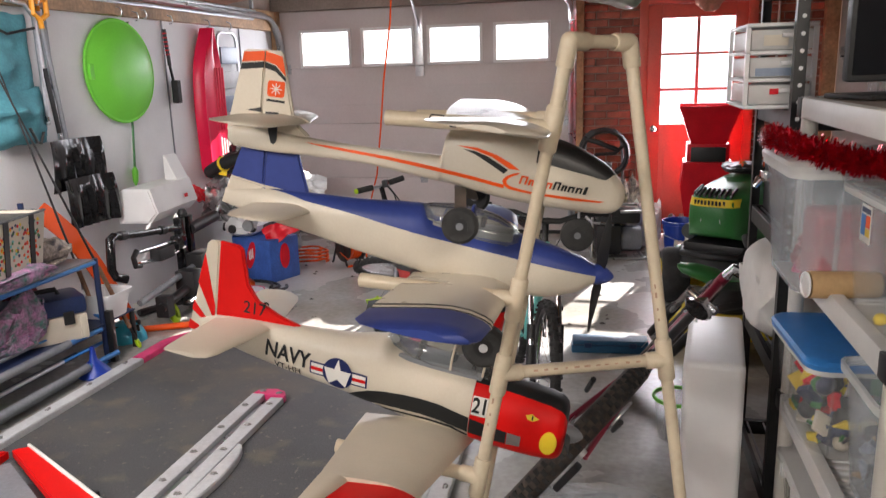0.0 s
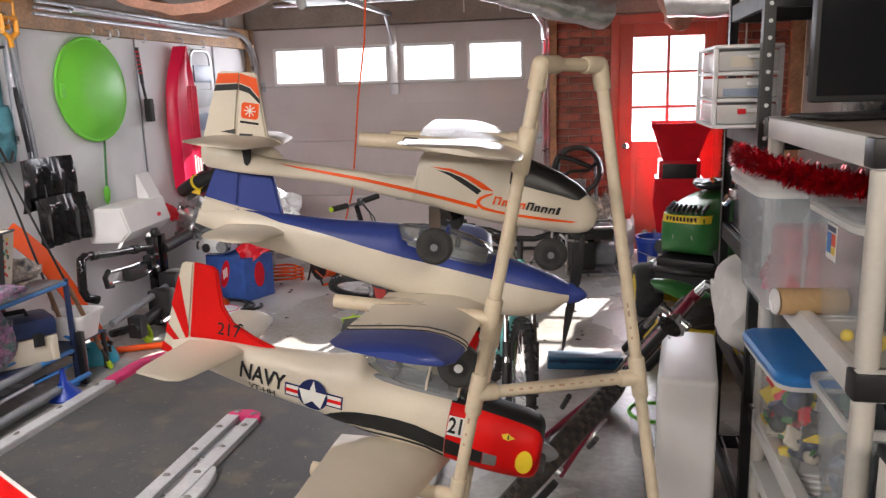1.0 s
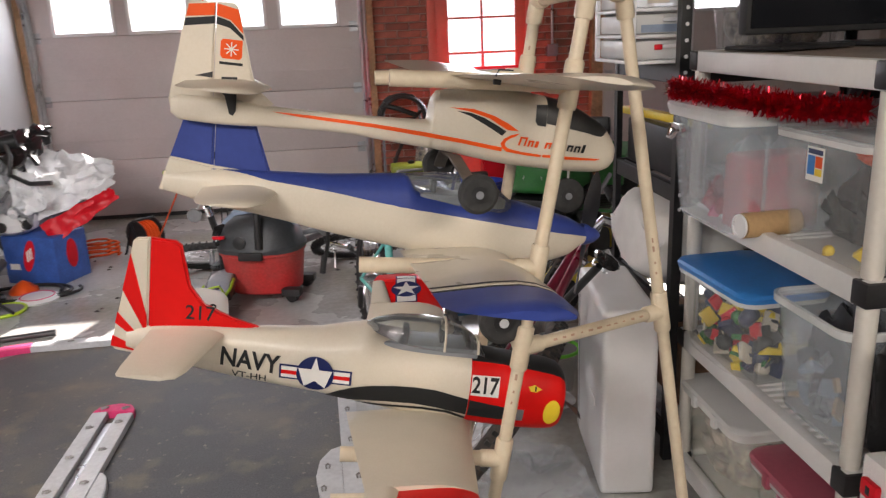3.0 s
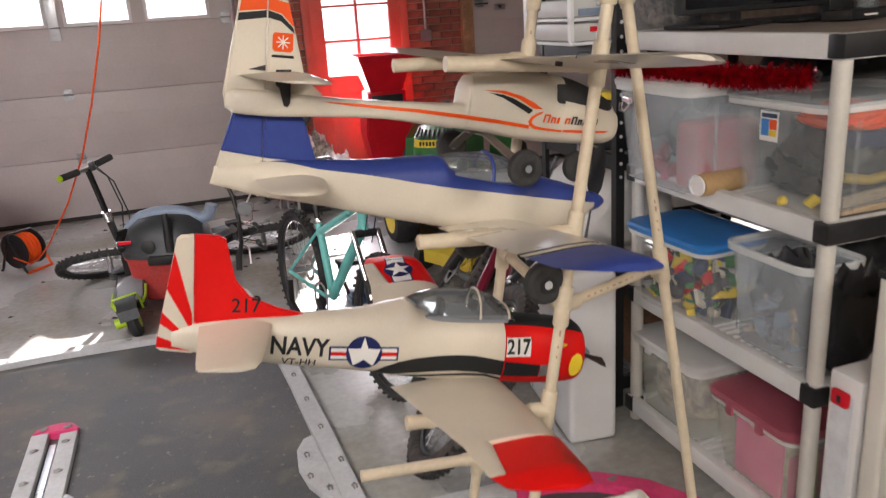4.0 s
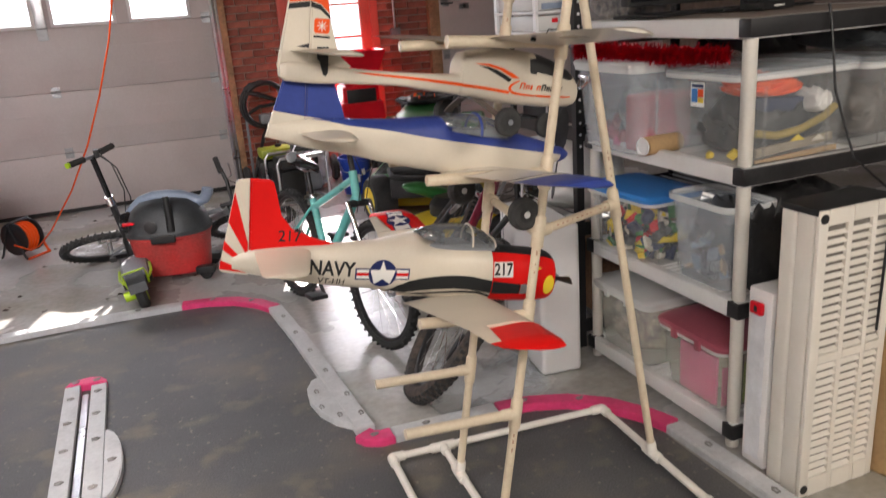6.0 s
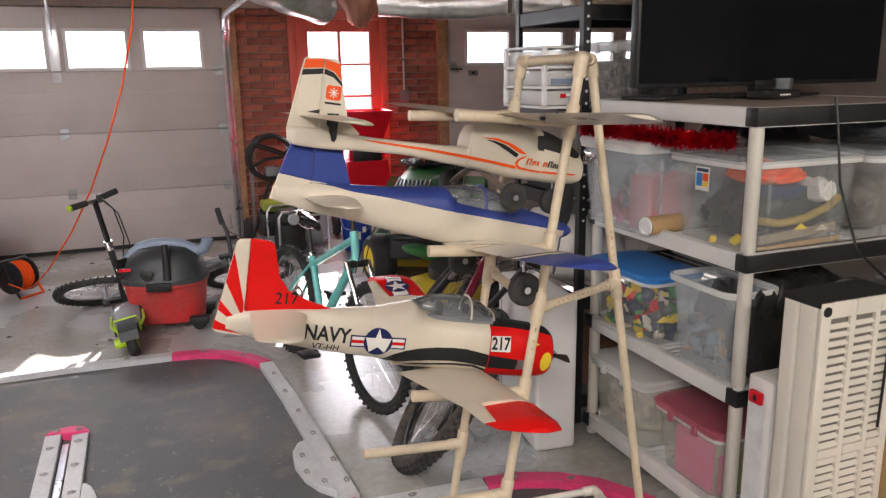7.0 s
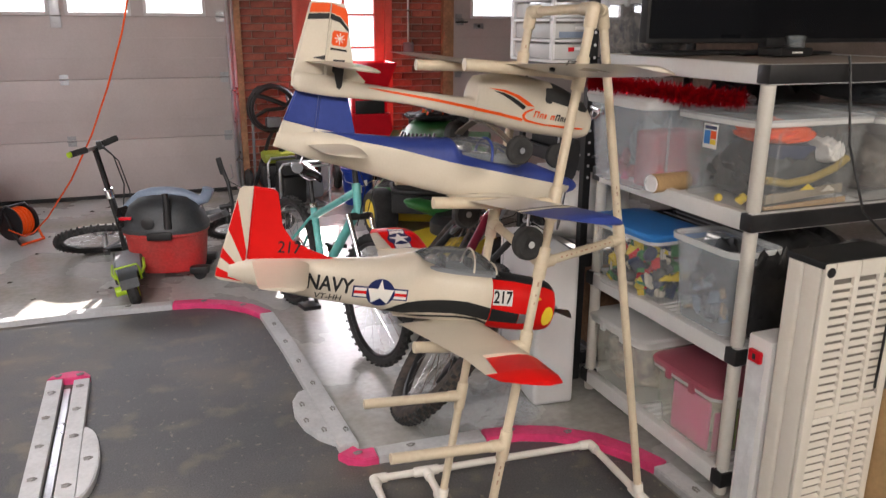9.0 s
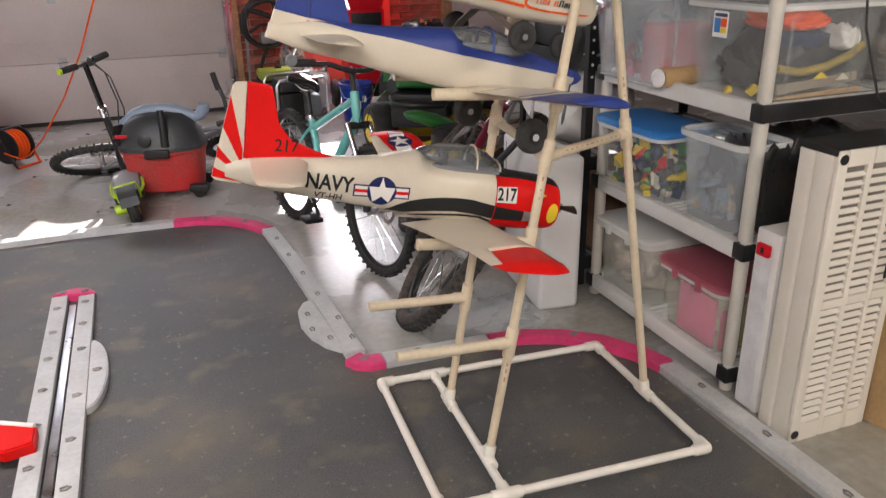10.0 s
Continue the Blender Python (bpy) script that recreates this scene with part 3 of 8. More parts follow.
# ---- pipe rack ----
rack = thing("pipe_rack", "cream plastic pipe stand holding three model aeroplanes", "rack")
PIPE = 0.0130
BZ = 0.034
A, B, C, DD = (-0.29, 2.197, BZ), (0.534, 2.136, BZ), (0.504, 1.467, BZ), (-0.325, 1.52, BZ)
IA, IB = (-0.103, 2.183, BZ), (-0.138, 1.507, BZ)
PF, RF, QF = (-0.120, 1.672, BZ), (-0.115, 2.0, BZ), (0.516, 1.80, BZ)
PT, RT, QT = (0.194, 1.733, 1.588), (0.176, 2.045, 1.583), (0.305, 1.868, 1.585)


def lerp(a, b, t):
    return tuple(Vector(a).lerp(Vector(b), t))


def at_z(a, b, z):
    return lerp(a, b, (z - a[2]) / (b[2] - a[2]))


def pipe(a, b, material="pvc", r=None):
    return part("pipe", tube([a, b], r or PIPE, 16), material, rack)


def fitting(p, dirs, length=0.045, material="pvc", r=0.0178):
    bm = bmesh.new()
    bmesh.ops.create_icosphere(bm, subdivisions=2, radius=r, matrix=Matrix.Translation(p))
    for d in dirs:
        d = (Vector(d) - Vector(p)).normalized()
        lathe([(r, 0), (r, length - 0.004), (r - 0.002, length)], 16, bm, along(p, d))
    return part("elbow_fitting", bm, material, rack)


for a, b in ((A, B), (B, C), (C, DD), (DD, A), (IA, IB)):
    pipe(a, b, "pvc_white")
for p, d in ((A, (B, DD)), (B, (A, C)), (C, (B, DD)), (DD, (A, C)), (IA, (A, B, IB)), (IB, (DD, C, IA)), (QF, (B, C, QT)), (PF, (IA, IB, PT)), (RF, (IA, IB, RT))):
    fitting(p, d, material="pvc_white")
for a, b in ((PF, PT), (RF, RT), (QF, QT), (PT, QT), (PT, RT)):
    pipe(a, b)
for p, d in ((PT, (PF, QT, RT)), (QT, (PT, QF)), (RT, (PT, RF))):
    fitting(p, d, 0.05)
# cross bars
PX, QX, RX = at_z(PF, PT, 0.925), at_z(QF, QT, 0.925), at_z(RF, RT, 0.96)
pipe(PX, QX)
pipe(PX, RX)
for p, d in ((PX, (PF, PT, QX, RX)), (QX, (QF, QT, PX)), (RX, (RF, RT, PX))):
    fitting(p, d)
for zj, ends in ((0.40, ((-0.384, 1.682, 0.43), (-0.362, 2.034, 0.415))), (0.69, ((-0.31, 1.70, 0.735), (-0.31, 2.04, 0.735))), (1.085, ((-0.245, 1.735, 1.11), (-0.245, 2.05, 1.11))), (1.425, ((-0.168, 1.723, 1.453), (-0.185, 2.038, 1.437)))):
    for (f, t), e in zip(((PF, PT), (RF, RT)), ends):
        j = at_z(f, t, zj)
        pipe(j, e, r=0.0152)
        fitting(j, (f, t, e))

def pipe_print(a, b, t0, t1, n, out):
    """Faded maker's print along a pipe, as short ink bars."""
    a, b = Vector(a), Vector(b)
    d = (b - a).normalized()
    o = Vector(out)
    o = (o - d * o.dot(d)).normalized()
    w = d.cross(o)
    rnd = random.Random(n)
    for k in range(n):
        t = t0 + (t1 - t0) * (k + 0.2 * rnd.random()) / n
        length = (t1 - t0) / n * rnd.uniform(0.2, 0.6)
        half = rnd.uniform(0.10, 0.19)
        bm = bmesh.new()
        rows = []
        for u in (t, t + length):
            c = a.lerp(b, u)
            rows.append([bm.verts.new(c + (o * math.cos(q) + w * math.sin(q)) * (PIPE + 0.0004)) for q in (-half, 0.0, half)])
        for i in range(2):
            bm.faces.new((rows[0][i], rows[0][i + 1], rows[1][i + 1], rows[1][i]))
        part("ink_bar", bm, "pipe_ink", rack)


pipe_print(PX, QX, 0.18, 0.86, 11, (-0.1, -1, 0.35))
pipe_print(PF, PT, 0.50, 0.56, 4, (-0.3, -1, 0.2))
pipe_print(QF, QT, 0.63, 0.69, 4, (-0.3, -1, 0.2))
pipe_print(PF, PT, 0.16, 0.24, 5, (-0.3, -1, 0.2))
pipe_print(at_z(PF, PT, 0.40), (-0.384, 1.682, 0.43), 0.2, 0.9, 6, (-0.2, -1, 0.5))
pipe_print(RF, RT, 0.86, 0.95, 5, (-0.3, -1, 0.0))

# ---- model aeroplanes ----


def body(stations, power=2.4, half=9):
    """Fuselage skin; the faces above each station's split line take the second material."""
    bm = bmesh.new()
    rings = []
    for x, zt, zb, w, zs in stations:
        zc, h = (zt + zb) / 2, (zt - zb) / 2

        def width(z):
            return w * max(0.0, 1 - abs((z - zc) / h) ** power) ** (1 / power)
        low = [(zs + (zb - zs) * math.sin(math.pi / 2 * k / half)) for k in range(half + 1)]
        up = [(zs + (zt - zs) * math.sin(math.pi / 2 * k / half)) for k in range(half + 1)]
        r = [(x, -width(z), z) for z in low[:-1]] + [(x, 0, zb)] + [(x, width(z), z) for z in low[-2::-1]]
        r += [(x, width(z), z) for z in up[1:-1]] + [(x, 0, zt)] + [(x, -width(z), z) for z in up[-2:0:-1]]
        rings.append(r)
    vs = skin(bm, rings)
    n = len(rings[0])
    bm.faces.ensure_lookup_table()
    low_n = 2 * half
    i = 0
    for _ in range(len(rings) - 1):
        for k in range(n):
            bm.faces[i].material_index = 0 if k < low_n else 1
            i += 1
    bmesh.ops.recalc_face_normals(bm, faces=bm.faces)
    return bm


def smooth_stations(st, n=4):
    """More stations by Catmull-Rom between the given ones."""
    out = []
    for i in range(len(st) - 1):
        p = [np.array(st[max(0, min(len(st) - 1, i + k))]) for k in (-1, 0, 1, 2)]
        for k in range(n):
            t = k / n
            v = 0.5 * (2 * p[1] + (p[2] - p[0]) * t + (2 * p[0] - 5 * p[1] + 4 * p[2] - p[3]) * t * t + (3 * p[1] - p[0] - 3 * p[2] + p[3]) * t ** 3)
            v[0] = p[1][0] + (p[2][0] - p[1][0]) * t
            out.append(tuple(v))
    return out + [tuple(st[-1])]


FOIL = [(0, 0), (0.02, 0.28), (0.08, 0.58), (0.2, 0.9), (0.35, 1.0), (0.55, 0.8), (0.8, 0.38), (1, 0.03), (0.8, -0.12), (0.5, -0.28), (0.25, -0.36), (0.08, -0.30), (0.02, -0.16)]


def wing(sections, thick=0.085):
    """Sections: (y, leading x, trailing x, z)."""
    bm = bmesh.new()
    rings = [[(xl + (xt - xl) * u, y, z + (xl - xt) * thick * v) for u, v in FOIL] for y, xl, xt, z in sections]
    skin(bm, rings)
    bmesh.ops.recalc_face_normals(bm, faces=bm.faces)
    return bm


def mirror(bm):
    for v in bm.verts:
        v.co.y = -v.co.y
    bmesh.ops.reverse_faces(bm, faces=bm.faces)
    return bm


def fin(poly, t, bevel=0.004):
    return prism(poly, -t / 2, t / 2, bevel=bevel)


def tree_of(bm):
    return BVHTree.FromBMesh(bm)


def wheel(parent, c, r, w, hub="board"):
    tyre = part("wheel", lathe([(r * 0.45, -w * 0.5), (r * 0.8, -w * 0.5), (r * 0.97, -w * 0.3), (r, 0), (r * 0.97, w * 0.3), (r * 0.8, w * 0.5), (r * 0.45, w * 0.5)], 28, m=along(c, (0, 1, 0))), "rubber", parent)
    part("hub", lathe([(r * 0.08, -w * 0.54), (r * 0.44, -w * 0.52), (r * 0.46, 0), (r * 0.44, w * 0.52), (r * 0.08, w * 0.54)], 20, m=along(c, (0, 1, 0))), "black", tyre)
    part("axle_cap", lathe([(r * 0.2, -w * 0.58), (r * 0.21, 0), (r * 0.2, w * 0.58)], 14, m=along(c, (0, 1, 0))), hub, tyre, "pale axle cap")
    return tyre


PADDLE = ((0.08, 0.006, 50), (0.25, 0.008, 44), (0.5, 0.010, 36), (0.85, 0.013, 28), (0.97, 0.0135, 26), (1.0, 0.012, 26))
TAPERED = ((0.08, 0.010, 50), (0.25, 0.018, 40), (0.55, 0.022, 26), (0.85, 0.017, 18), (1.0, 0.006, 14))


def propeller(parent, x, z, length, angle, spin, blade):
    sp = part("spinner", lathe([(0.024, 0), (0.023, 0.012), (0.017, 0.028), (0.008, 0.04), (0.002, 0.044)], 20, m=along((x, 0, z), (1, 0, 0))), spin, parent)
    for a in (angle, angle + 180):
        m = Matrix.Translation((x + 0.012, 0, z)) @ Matrix.Rotation(radians(a), 4, "X")
        bm = bmesh.new()
        rings = []
        for t, c, tw in blade:
            q = Matrix.Rotation(radians(tw), 4, "Z")
            rings.append([m @ (q @ Vector((u * 0.0022, v * c, 0)) + Vector((0, 0, t * length))) for u, v in ((-1, 0), (0, -1), (1, 0), (0, 1))])
        skin(bm, rings)
        bmesh.ops.recalc_face_normals(bm, faces=bm.faces)
        part("propeller_blade", bm, "black", sp)
    return sp


def bar(x0, x1, z0, z1, slope=0.0):
    return [(x0, z0), (x1, z0 + slope * (x1 - x0)), (x1, z1 + slope * (x1 - x0)), (x0, z1)]


def circle2(cx, cz, r, n=28):
    return [(cx + r * math.cos(2 * math.pi * k / n), cz + r * math.sin(2 * math.pi * k / n)) for k in range(n)]


def star2(cx, cz, r):
    return [(cx + (r if k % 2 == 0 else r * 0.382) * math.sin(math.pi * k / 5), cz + (r if k % 2 == 0 else r * 0.382) * math.cos(math.pi * k / 5)) for k in range(10)]


def moved(bm, x, z, a=0.0):
    bmesh.ops.transform(bm, matrix=Matrix.Translation((x, 0, z)) @ Matrix.Rotation(radians(a), 4, "Y"), verts=bm.verts)
    return bm


# red and white trainer with navy markings
def lift(bm):
    """The far wing flexes up where it rests against the rack."""
    for v in bm.verts:
        v.co.z += 0.075 * v.co.y
    return bm


t28 = thing("model_aeroplane", "cream and red radio-controlled trainer with navy star markings", "model aeroplane", pose(-0.3, 1.905, 0.84, 0, 9.5, -2), "model aeroplanes on the rack")
ST = [(-0.455, 0.036, -0.006, 0.010, 0.012), (-0.40, 0.052, -0.020, 0.020, 0.014), (-0.30, 0.060, -0.038, 0.032, 0.014), (-0.2, 0.065, -0.052, 0.042, 0.012), (-0.05, 0.077, -0.067, 0.056, 0.01), (0.03, 0.094, -0.080, 0.063, 0.01), (0.052, 0.098, -0.083, 0.064, 0.0), (0.075, 0.084, -0.087, 0.066, 0.0), (0.11, 0.072, -0.092, 0.068, 0.0), (0.17, 0.066, -0.098, 0.069, 0.0), (0.278, 0.062, -0.106, 0.07, 0.0)]
bm = body(smooth_stations(ST))
T = tree_of(bm)
fus = part("fuselage", bm, ("foam", "foam"), t28)
CW = [(0.2785, 0.062, -0.106, 0.0702, 0.048), (0.34, 0.057, -0.111, 0.073, 0.045), (0.41, 0.050, -0.113, 0.073, 0.038), (0.455, 0.045, -0.112, 0.071, 0.032), (0.480, 0.038, -0.108, 0.067, 0.025), (0.491, 0.028, -0.101, 0.060, 0.015), (0.497, 0.012, -0.089, 0.048, 0.0), (0.499, -0.012, -0.072, 0.030, -0.022)]
bm = body(smooth_stations(CW))
TC = tree_of(bm)
cowl = part("cowl", bm, ("foam_red", "decal_dark"), t28, "red nose cowl with black anti-glare top")
part("fin", fin([(-0.172, 0.063), (-0.24, 0.082), (-0.298, 0.107), (-0.328, 0.145), (-0.339, 0.19), (-0.349, 0.232), (-0.362, 0.240), (-0.4105, 0.242), (-0.4105, 0.03), (-0.30, 0.045)], 0.016), "foam_red", t28, "red tail fin")
rud = part("rudder", fin([(-0.412, 0.242), (-0.438, 0.239), (-0.446, 0.231), (-0.487, -0.004), (-0.478, -0.012), (-0.412, -0.02)], 0.012), "foam", t28, "cream rudder with red sunburst rays")
for poly in ([(-0.4495, 0.205), (-0.4645, 0.125), (-0.4145, 0.03), (-0.4145, 0.07)], [(-0.474, 0.075), (-0.478, 0.05), (-0.433, 0.016), (-0.437, 0.034)], [(-0.4835, 0.022), (-0.4865, -0.002), (-0.418, -0.013), (-0.426, -0.004)]):
    for s in (-1, 1):
        part("sunburst_ray", prism(poly, s * 0.0062, s * 0.0074), "foam_red", rud)
for s in (-1, 1):
    bm = wing([(-0.028, -0.25, -0.40, 0.05), (-0.21, -0.285, -0.406, 0.047), (-0.238, -0.298, -0.405, 0.046), (-0.248, -0.318, -0.40, 0.046)], 0.09)
    part("stabiliser", bm if s < 0 else mirror(bm), "foam", t28)
    bm = wing([(-0.03, 0.293, 0.02, -0.105), (-0.10, 0.286, 0.026, -0.0925), (-0.42, 0.258, 0.060, -0.042)], 0.092)
    part("wing_panel", bm if s < 0 else lift(mirror(bm)), "foam", t28)
    bm = wing([(-0.4205, 0.258, 0.1185, -0.041), (-0.548, 0.248, 0.0975, -0.0275), (-0.550, 0.248, 0.064, -0.027), (-0.59, 0.237, 0.080, -0.024), (-0.606, 0.205, 0.123, -0.022)], 0.10)
    part("wing_tip", bm if s < 0 else lift(mirror(bm)), "foam_red", t28, "red wing tip")
    bm = wing([(-0.4205, 0.118, 0.060, -0.0405), (-0.5475, 0.097, 0.0635, -0.027)], 0.16)
    part("aileron", bm if s < 0 else lift(mirror(bm)), "foam", t28)
# canopy hoops and the seat tub
CN = [(0.046, 0.099, 0.095, 0.012), (0.07, 0.111, 0.086, 0.030), (0.11, 0.121, 0.075, 0.046), (0.17, 0.125, 0.067, 0.052), (0.22, 0.120, 0.064, 0.050), (0.258, 0.105, 0.062, 0.046), (0.29, 0.083, 0.060, 0.041), (0.308, 0.058, 0.054, 0.036)]
bm = bmesh.new()
skin(bm, [[(x, -w * math.cos(math.pi * k / 12), zb + (zt - zb) * math.sin(math.pi * k / 12) ** 0.8) for k in range(13)] for x, zt, zb, w in CN])
bmesh.ops.recalc_face_normals(bm, faces=bm.faces)
can = part("canopy", bm, "canopy", t28, "clear bubble canopy")
for x, zt, zb, w in ((0.215, 0.121, 0.064, 0.0505), (0.29, 0.083, 0.060, 0.0415)):
    part("canopy_frame", tube([(x, -w * math.cos(math.pi * k / 12), zb + (zt - zb) * math.sin(math.pi * k / 12) ** 0.8 + 0.001) for k in range(13)], 0.003, 6), "foam", can)
part("cockpit", box(0.085, 0.29, -0.042, 0.042, 0.05, 0.0715, 0.004), "grey", t28, "grey cockpit tub")
part("instrument_panel", box(0.262, 0.272, -0.034, 0.034, 0.070, 0.088, 0.003), "black", t28)
for x in (0.125, 0.205):
    part("seat", box(x, x + 0.014, -0.019, 0.019, 0.070, 0.100, 0.005), "vac_dark", t28)
part("head_rest", lathe([(0.004, 0.0), (0.012, 0.004), (0.015, 0.012), (0.012, 0.02), (0.004, 0.024)], 16, m=Matrix.Translation((0.222, -0.004, 0.088))), "foam", t28)
propeller(t28, 0.494, -0.048, 0.13, 77, "grey", PADDLE)
for s in (-1, 1):
    def deco(poly, material, lift=0.0012, label="", tree=T, name="marking"):
        return part(name, wrap(flat(poly) if isinstance(poly, list) else poly, tree, s, lift), material, t28, label)
    deco([(-0.035, -0.064), (-0.005, -0.043), (0.027, -0.029), (0.07, -0.019), (0.114, -0.014), (0.16, -0.013), (0.206, -0.016), (0.277, -0.031), (0.277, -0.071), (0.21, -0.058), (0.16, -0.053), (0.10, -0.055), (0.05, -0.062), (0.02, -0.068)], "decal_dark", label="black wing-root flash")
    deco([(0.28, -0.032), (0.368, -0.043), (0.368, -0.075), (0.28, -0.072)], "decal_dark", tree=TC)
    deco([(0.370, -0.043), (0.402, -0.045), (0.402, -0.073), (0.370, -0.075)], "metal", tree=TC, label="bare metal exhaust plate")
    deco([(0.022, -0.076), (0.07, -0.067), (0.121, -0.062), (0.18, -0.060), (0.238, -0.064), (0.277, -0.078), (0.277, -0.086), (0.235, -0.071), (0.18, -0.067), (0.121, -0.069), (0.07, -0.075), (0.03, -0.083)], "decal_dark")
    sx = 1 if s < 0 else -1
    t = lettering("NAVY", 0.062, 0.0016)
    bmesh.ops.scale(t, vec=(0.755 * sx, 1, 0.92), verts=t.verts)
    deco(moved(t, -0.193, 0.004, 3), "decal_dark")
    t = lettering("VT-HH", 0.025, 0.0003)
    bmesh.ops.scale(t, vec=(1.0 * sx, 1, 1), verts=t.verts)
    deco(moved(t, -0.192, -0.0325, 3), "decal_dark")
    deco(bar(-0.129, 0.024, -0.026, 0.008), "decal_navy", 0.0010, "navy star-and-bars insignia")
    deco(bar(-0.125, 0.020, -0.022, 0.004), "decal_white", 0.0014)
    deco(bar(-0.125, 0.020, -0.0135, -0.0045), "foam_red", 0.0018)
    deco(circle2(-0.053, -0.007, 0.0395), "decal_navy", 0.0024)
    deco(star2(-0.053, -0.007, 0.0375), "decal_white", 0.0030)
    deco(bar(0.2805, 0.341, -0.021, 0.023), "decal_white", 0.0012, tree=TC)
    t = lettering("217", 0.048, 0.0012)
    bmesh.ops.scale(t, vec=(0.8 * sx, 1, 1), verts=t.verts)
    deco(moved(t, 0.310, 0.001), "decal_dark", 0.0018, tree=TC)
    deco([(0.464 + 0.019 * math.cos(radians(a)), -0.048 + 0.030 * math.sin(radians(a))) for a in range(0, 360, 15)], "yellow", 0.0016, tree=TC)
    deco([(0.405, 0.008), (0.418, 0.012), (0.436, 0.004), (0.422, -0.003), (0.41, -0.001)], "yellow", 0.0016, tree=TC)
    deco([(0.419, 0.010), (0.4225, 0.009), (0.4225, -0.001), (0.419, 0.0)], "decal_dark", 0.0024, tree=TC)
    t = lettering("217", 0.045, 0.0004)
    bmesh.ops.scale(t, vec=(0.92 * sx, 1, 1), verts=t.verts)
    bmesh.ops.translate(t, vec=(-0.305, s * 0.0088, 0.087), verts=t.verts)
    part("marking", t, "decal_dark", t28)
# star on the upper far wing
up_tree = None
for ob in t28.children:
    if ob.name.startswith("wing_tip") and ob.data.vertices[0].co.y > 0:
        bm = bmesh.new()
        bm.from_mesh(ob.data)
        up_tree = tree_of(bm)
        bm.free()


def on_top(poly, material, lift, label=""):
    """Lays an outline (x, y) on the far wing tip."""
    bm = bmesh.new()
    bm.faces.new([bm.verts.new((x, y, 0)) for x, y in poly])
    bmesh.ops.triangulate(bm, faces=bm.faces)
    for _ in range(4):
        es = [e for e in bm.edges if e.calc_length() > 0.012]
        if es:
            bmesh.ops.subdivide_edges(bm, edges=es, cuts=1)
            bmesh.ops.triangulate(bm, faces=bm.faces)
    for v in bm.verts:
        hit, _, _, _ = up_tree.ray_cast(Vector((v.co.x, v.co.y, 0.5)), Vector((0, 0, -1)))
        v.co.z = (hit.z if hit else -0.012) + lift
    return part("marking", bm, material, t28, label)


on_top(bar(0.128, 0.188, 0.43, 0.57), "decal_navy", 0.001, "navy wing insignia")
on_top(bar(0.132, 0.184, 0.434, 0.566), "decal_white", 0.0014)
on_top(circle2(0.158, 0.50, 0.042), "decal_navy", 0.0020)
on_top(star2(0.158, 0.50, 0.040), "decal_white", 0.0026)

# blue and cream low-wing sport plane
blu = thing("model_aeroplane", "cream and dark blue low-wing sport model aeroplane", "model aeroplane", pose(-0.2, 1.89, 1.19, 0, 9, 4), "model aeroplanes on the rack")
ST = [(-0.42, 0.035, -0.002, 0.008, 0.0345), (-0.34, 0.046, -0.022, 0.018, 0.0455), (-0.28, 0.0495, -0.032, 0.024, 0.046), (-0.22, 0.052, -0.041, 0.030, 0.036), (-0.1, 0.056, -0.063, 0.042, 0.026), (0.03, 0.067, -0.083, 0.05, 0.010), (0.055, 0.066, -0.087, 0.052, 0.007), (0.075, 0.044, -0.091, 0.053, 0.004), (0.16, 0.030, -0.101, 0.056, -0.003), (0.25, 0.026, -0.106, 0.056, -0.011), (0.28, 0.031, -0.106, 0.056, -0.014), (0.36, 0.016, -0.099, 0.052, -0.021), (0.42, 0.002, -0.078, 0.042, -0.026), (0.455, -0.012, -0.052, 0.024, -0.031)]
bm = body(smooth_stations(ST))
TB = tree_of(bm)
part("fuselage", bm, ("foam", "foam_blue"), blu)
part("fin", fin([(-0.219, 0.044), (-0.326, 0.0535), (-0.326, 0.03), (-0.22, 0.03)], 0.013), "foam", blu)
part("fin_top", fin([(-0.217, 0.0445), (-0.226, 0.07), (-0.257, 0.158), (-0.326, 0.163), (-0.326, 0.054)], 0.0135), "foam_blue", blu, "dark blue fin panel")
part("rudder", fin([(-0.3275, 0.0535), (-0.4085, 0.0655), (-0.428, 0.0), (-0.3275, -0.024)], 0.012), "foam", blu)
part("rudder_top", fin([(-0.3275, 0.163), (-0.378, 0.166), (-0.4085, 0.066), (-0.3275, 0.054)], 0.0125), "foam_blue", blu, "dark blue rudder panel")
CN = [(0.05, 0.0675, 0.058, 0.014), (0.07, 0.073, 0.042, 0.038), (0.12, 0.079, 0.026, 0.050), (0.17, 0.078, 0.018, 0.0525), (0.22, 0.067, 0.013, 0.051), (0.25, 0.054, 0.011, 0.048), (0.275, 0.034, 0.018, 0.036)]
bm = bmesh.new()
skin(bm, [[(x, -w * math.cos(math.pi * k / 12), zb + (zt - zb) * math.sin(math.pi * k / 12) ** 0.8) for k in range(13)] for x, zt, zb, w in CN])
bmesh.ops.recalc_face_normals(bm, faces=bm.faces)
can = part("canopy", bm, "canopy", blu, "clear teardrop canopy")
x, zt, zb, w = 0.165, 0.0783, 0.0187, 0.0524
part("canopy_frame", tube([(x, -w * math.cos(math.pi * k / 12), zb + (zt - zb) * math.sin(math.pi * k / 12) ** 0.8 + 0.001) for k in range(13)], 0.004, 6), "foam_blue", can)
part("cockpit", box(0.08, 0.262, -0.036, 0.036, 0.015, 0.037, 0.005), "grey", blu, "grey cockpit tub")
for x in (0.105, 0.185):
    part("seat", box(x, x + 0.012, -0.018, 0.018, 0.036, 0.062, 0.005), "vac_dark", blu)
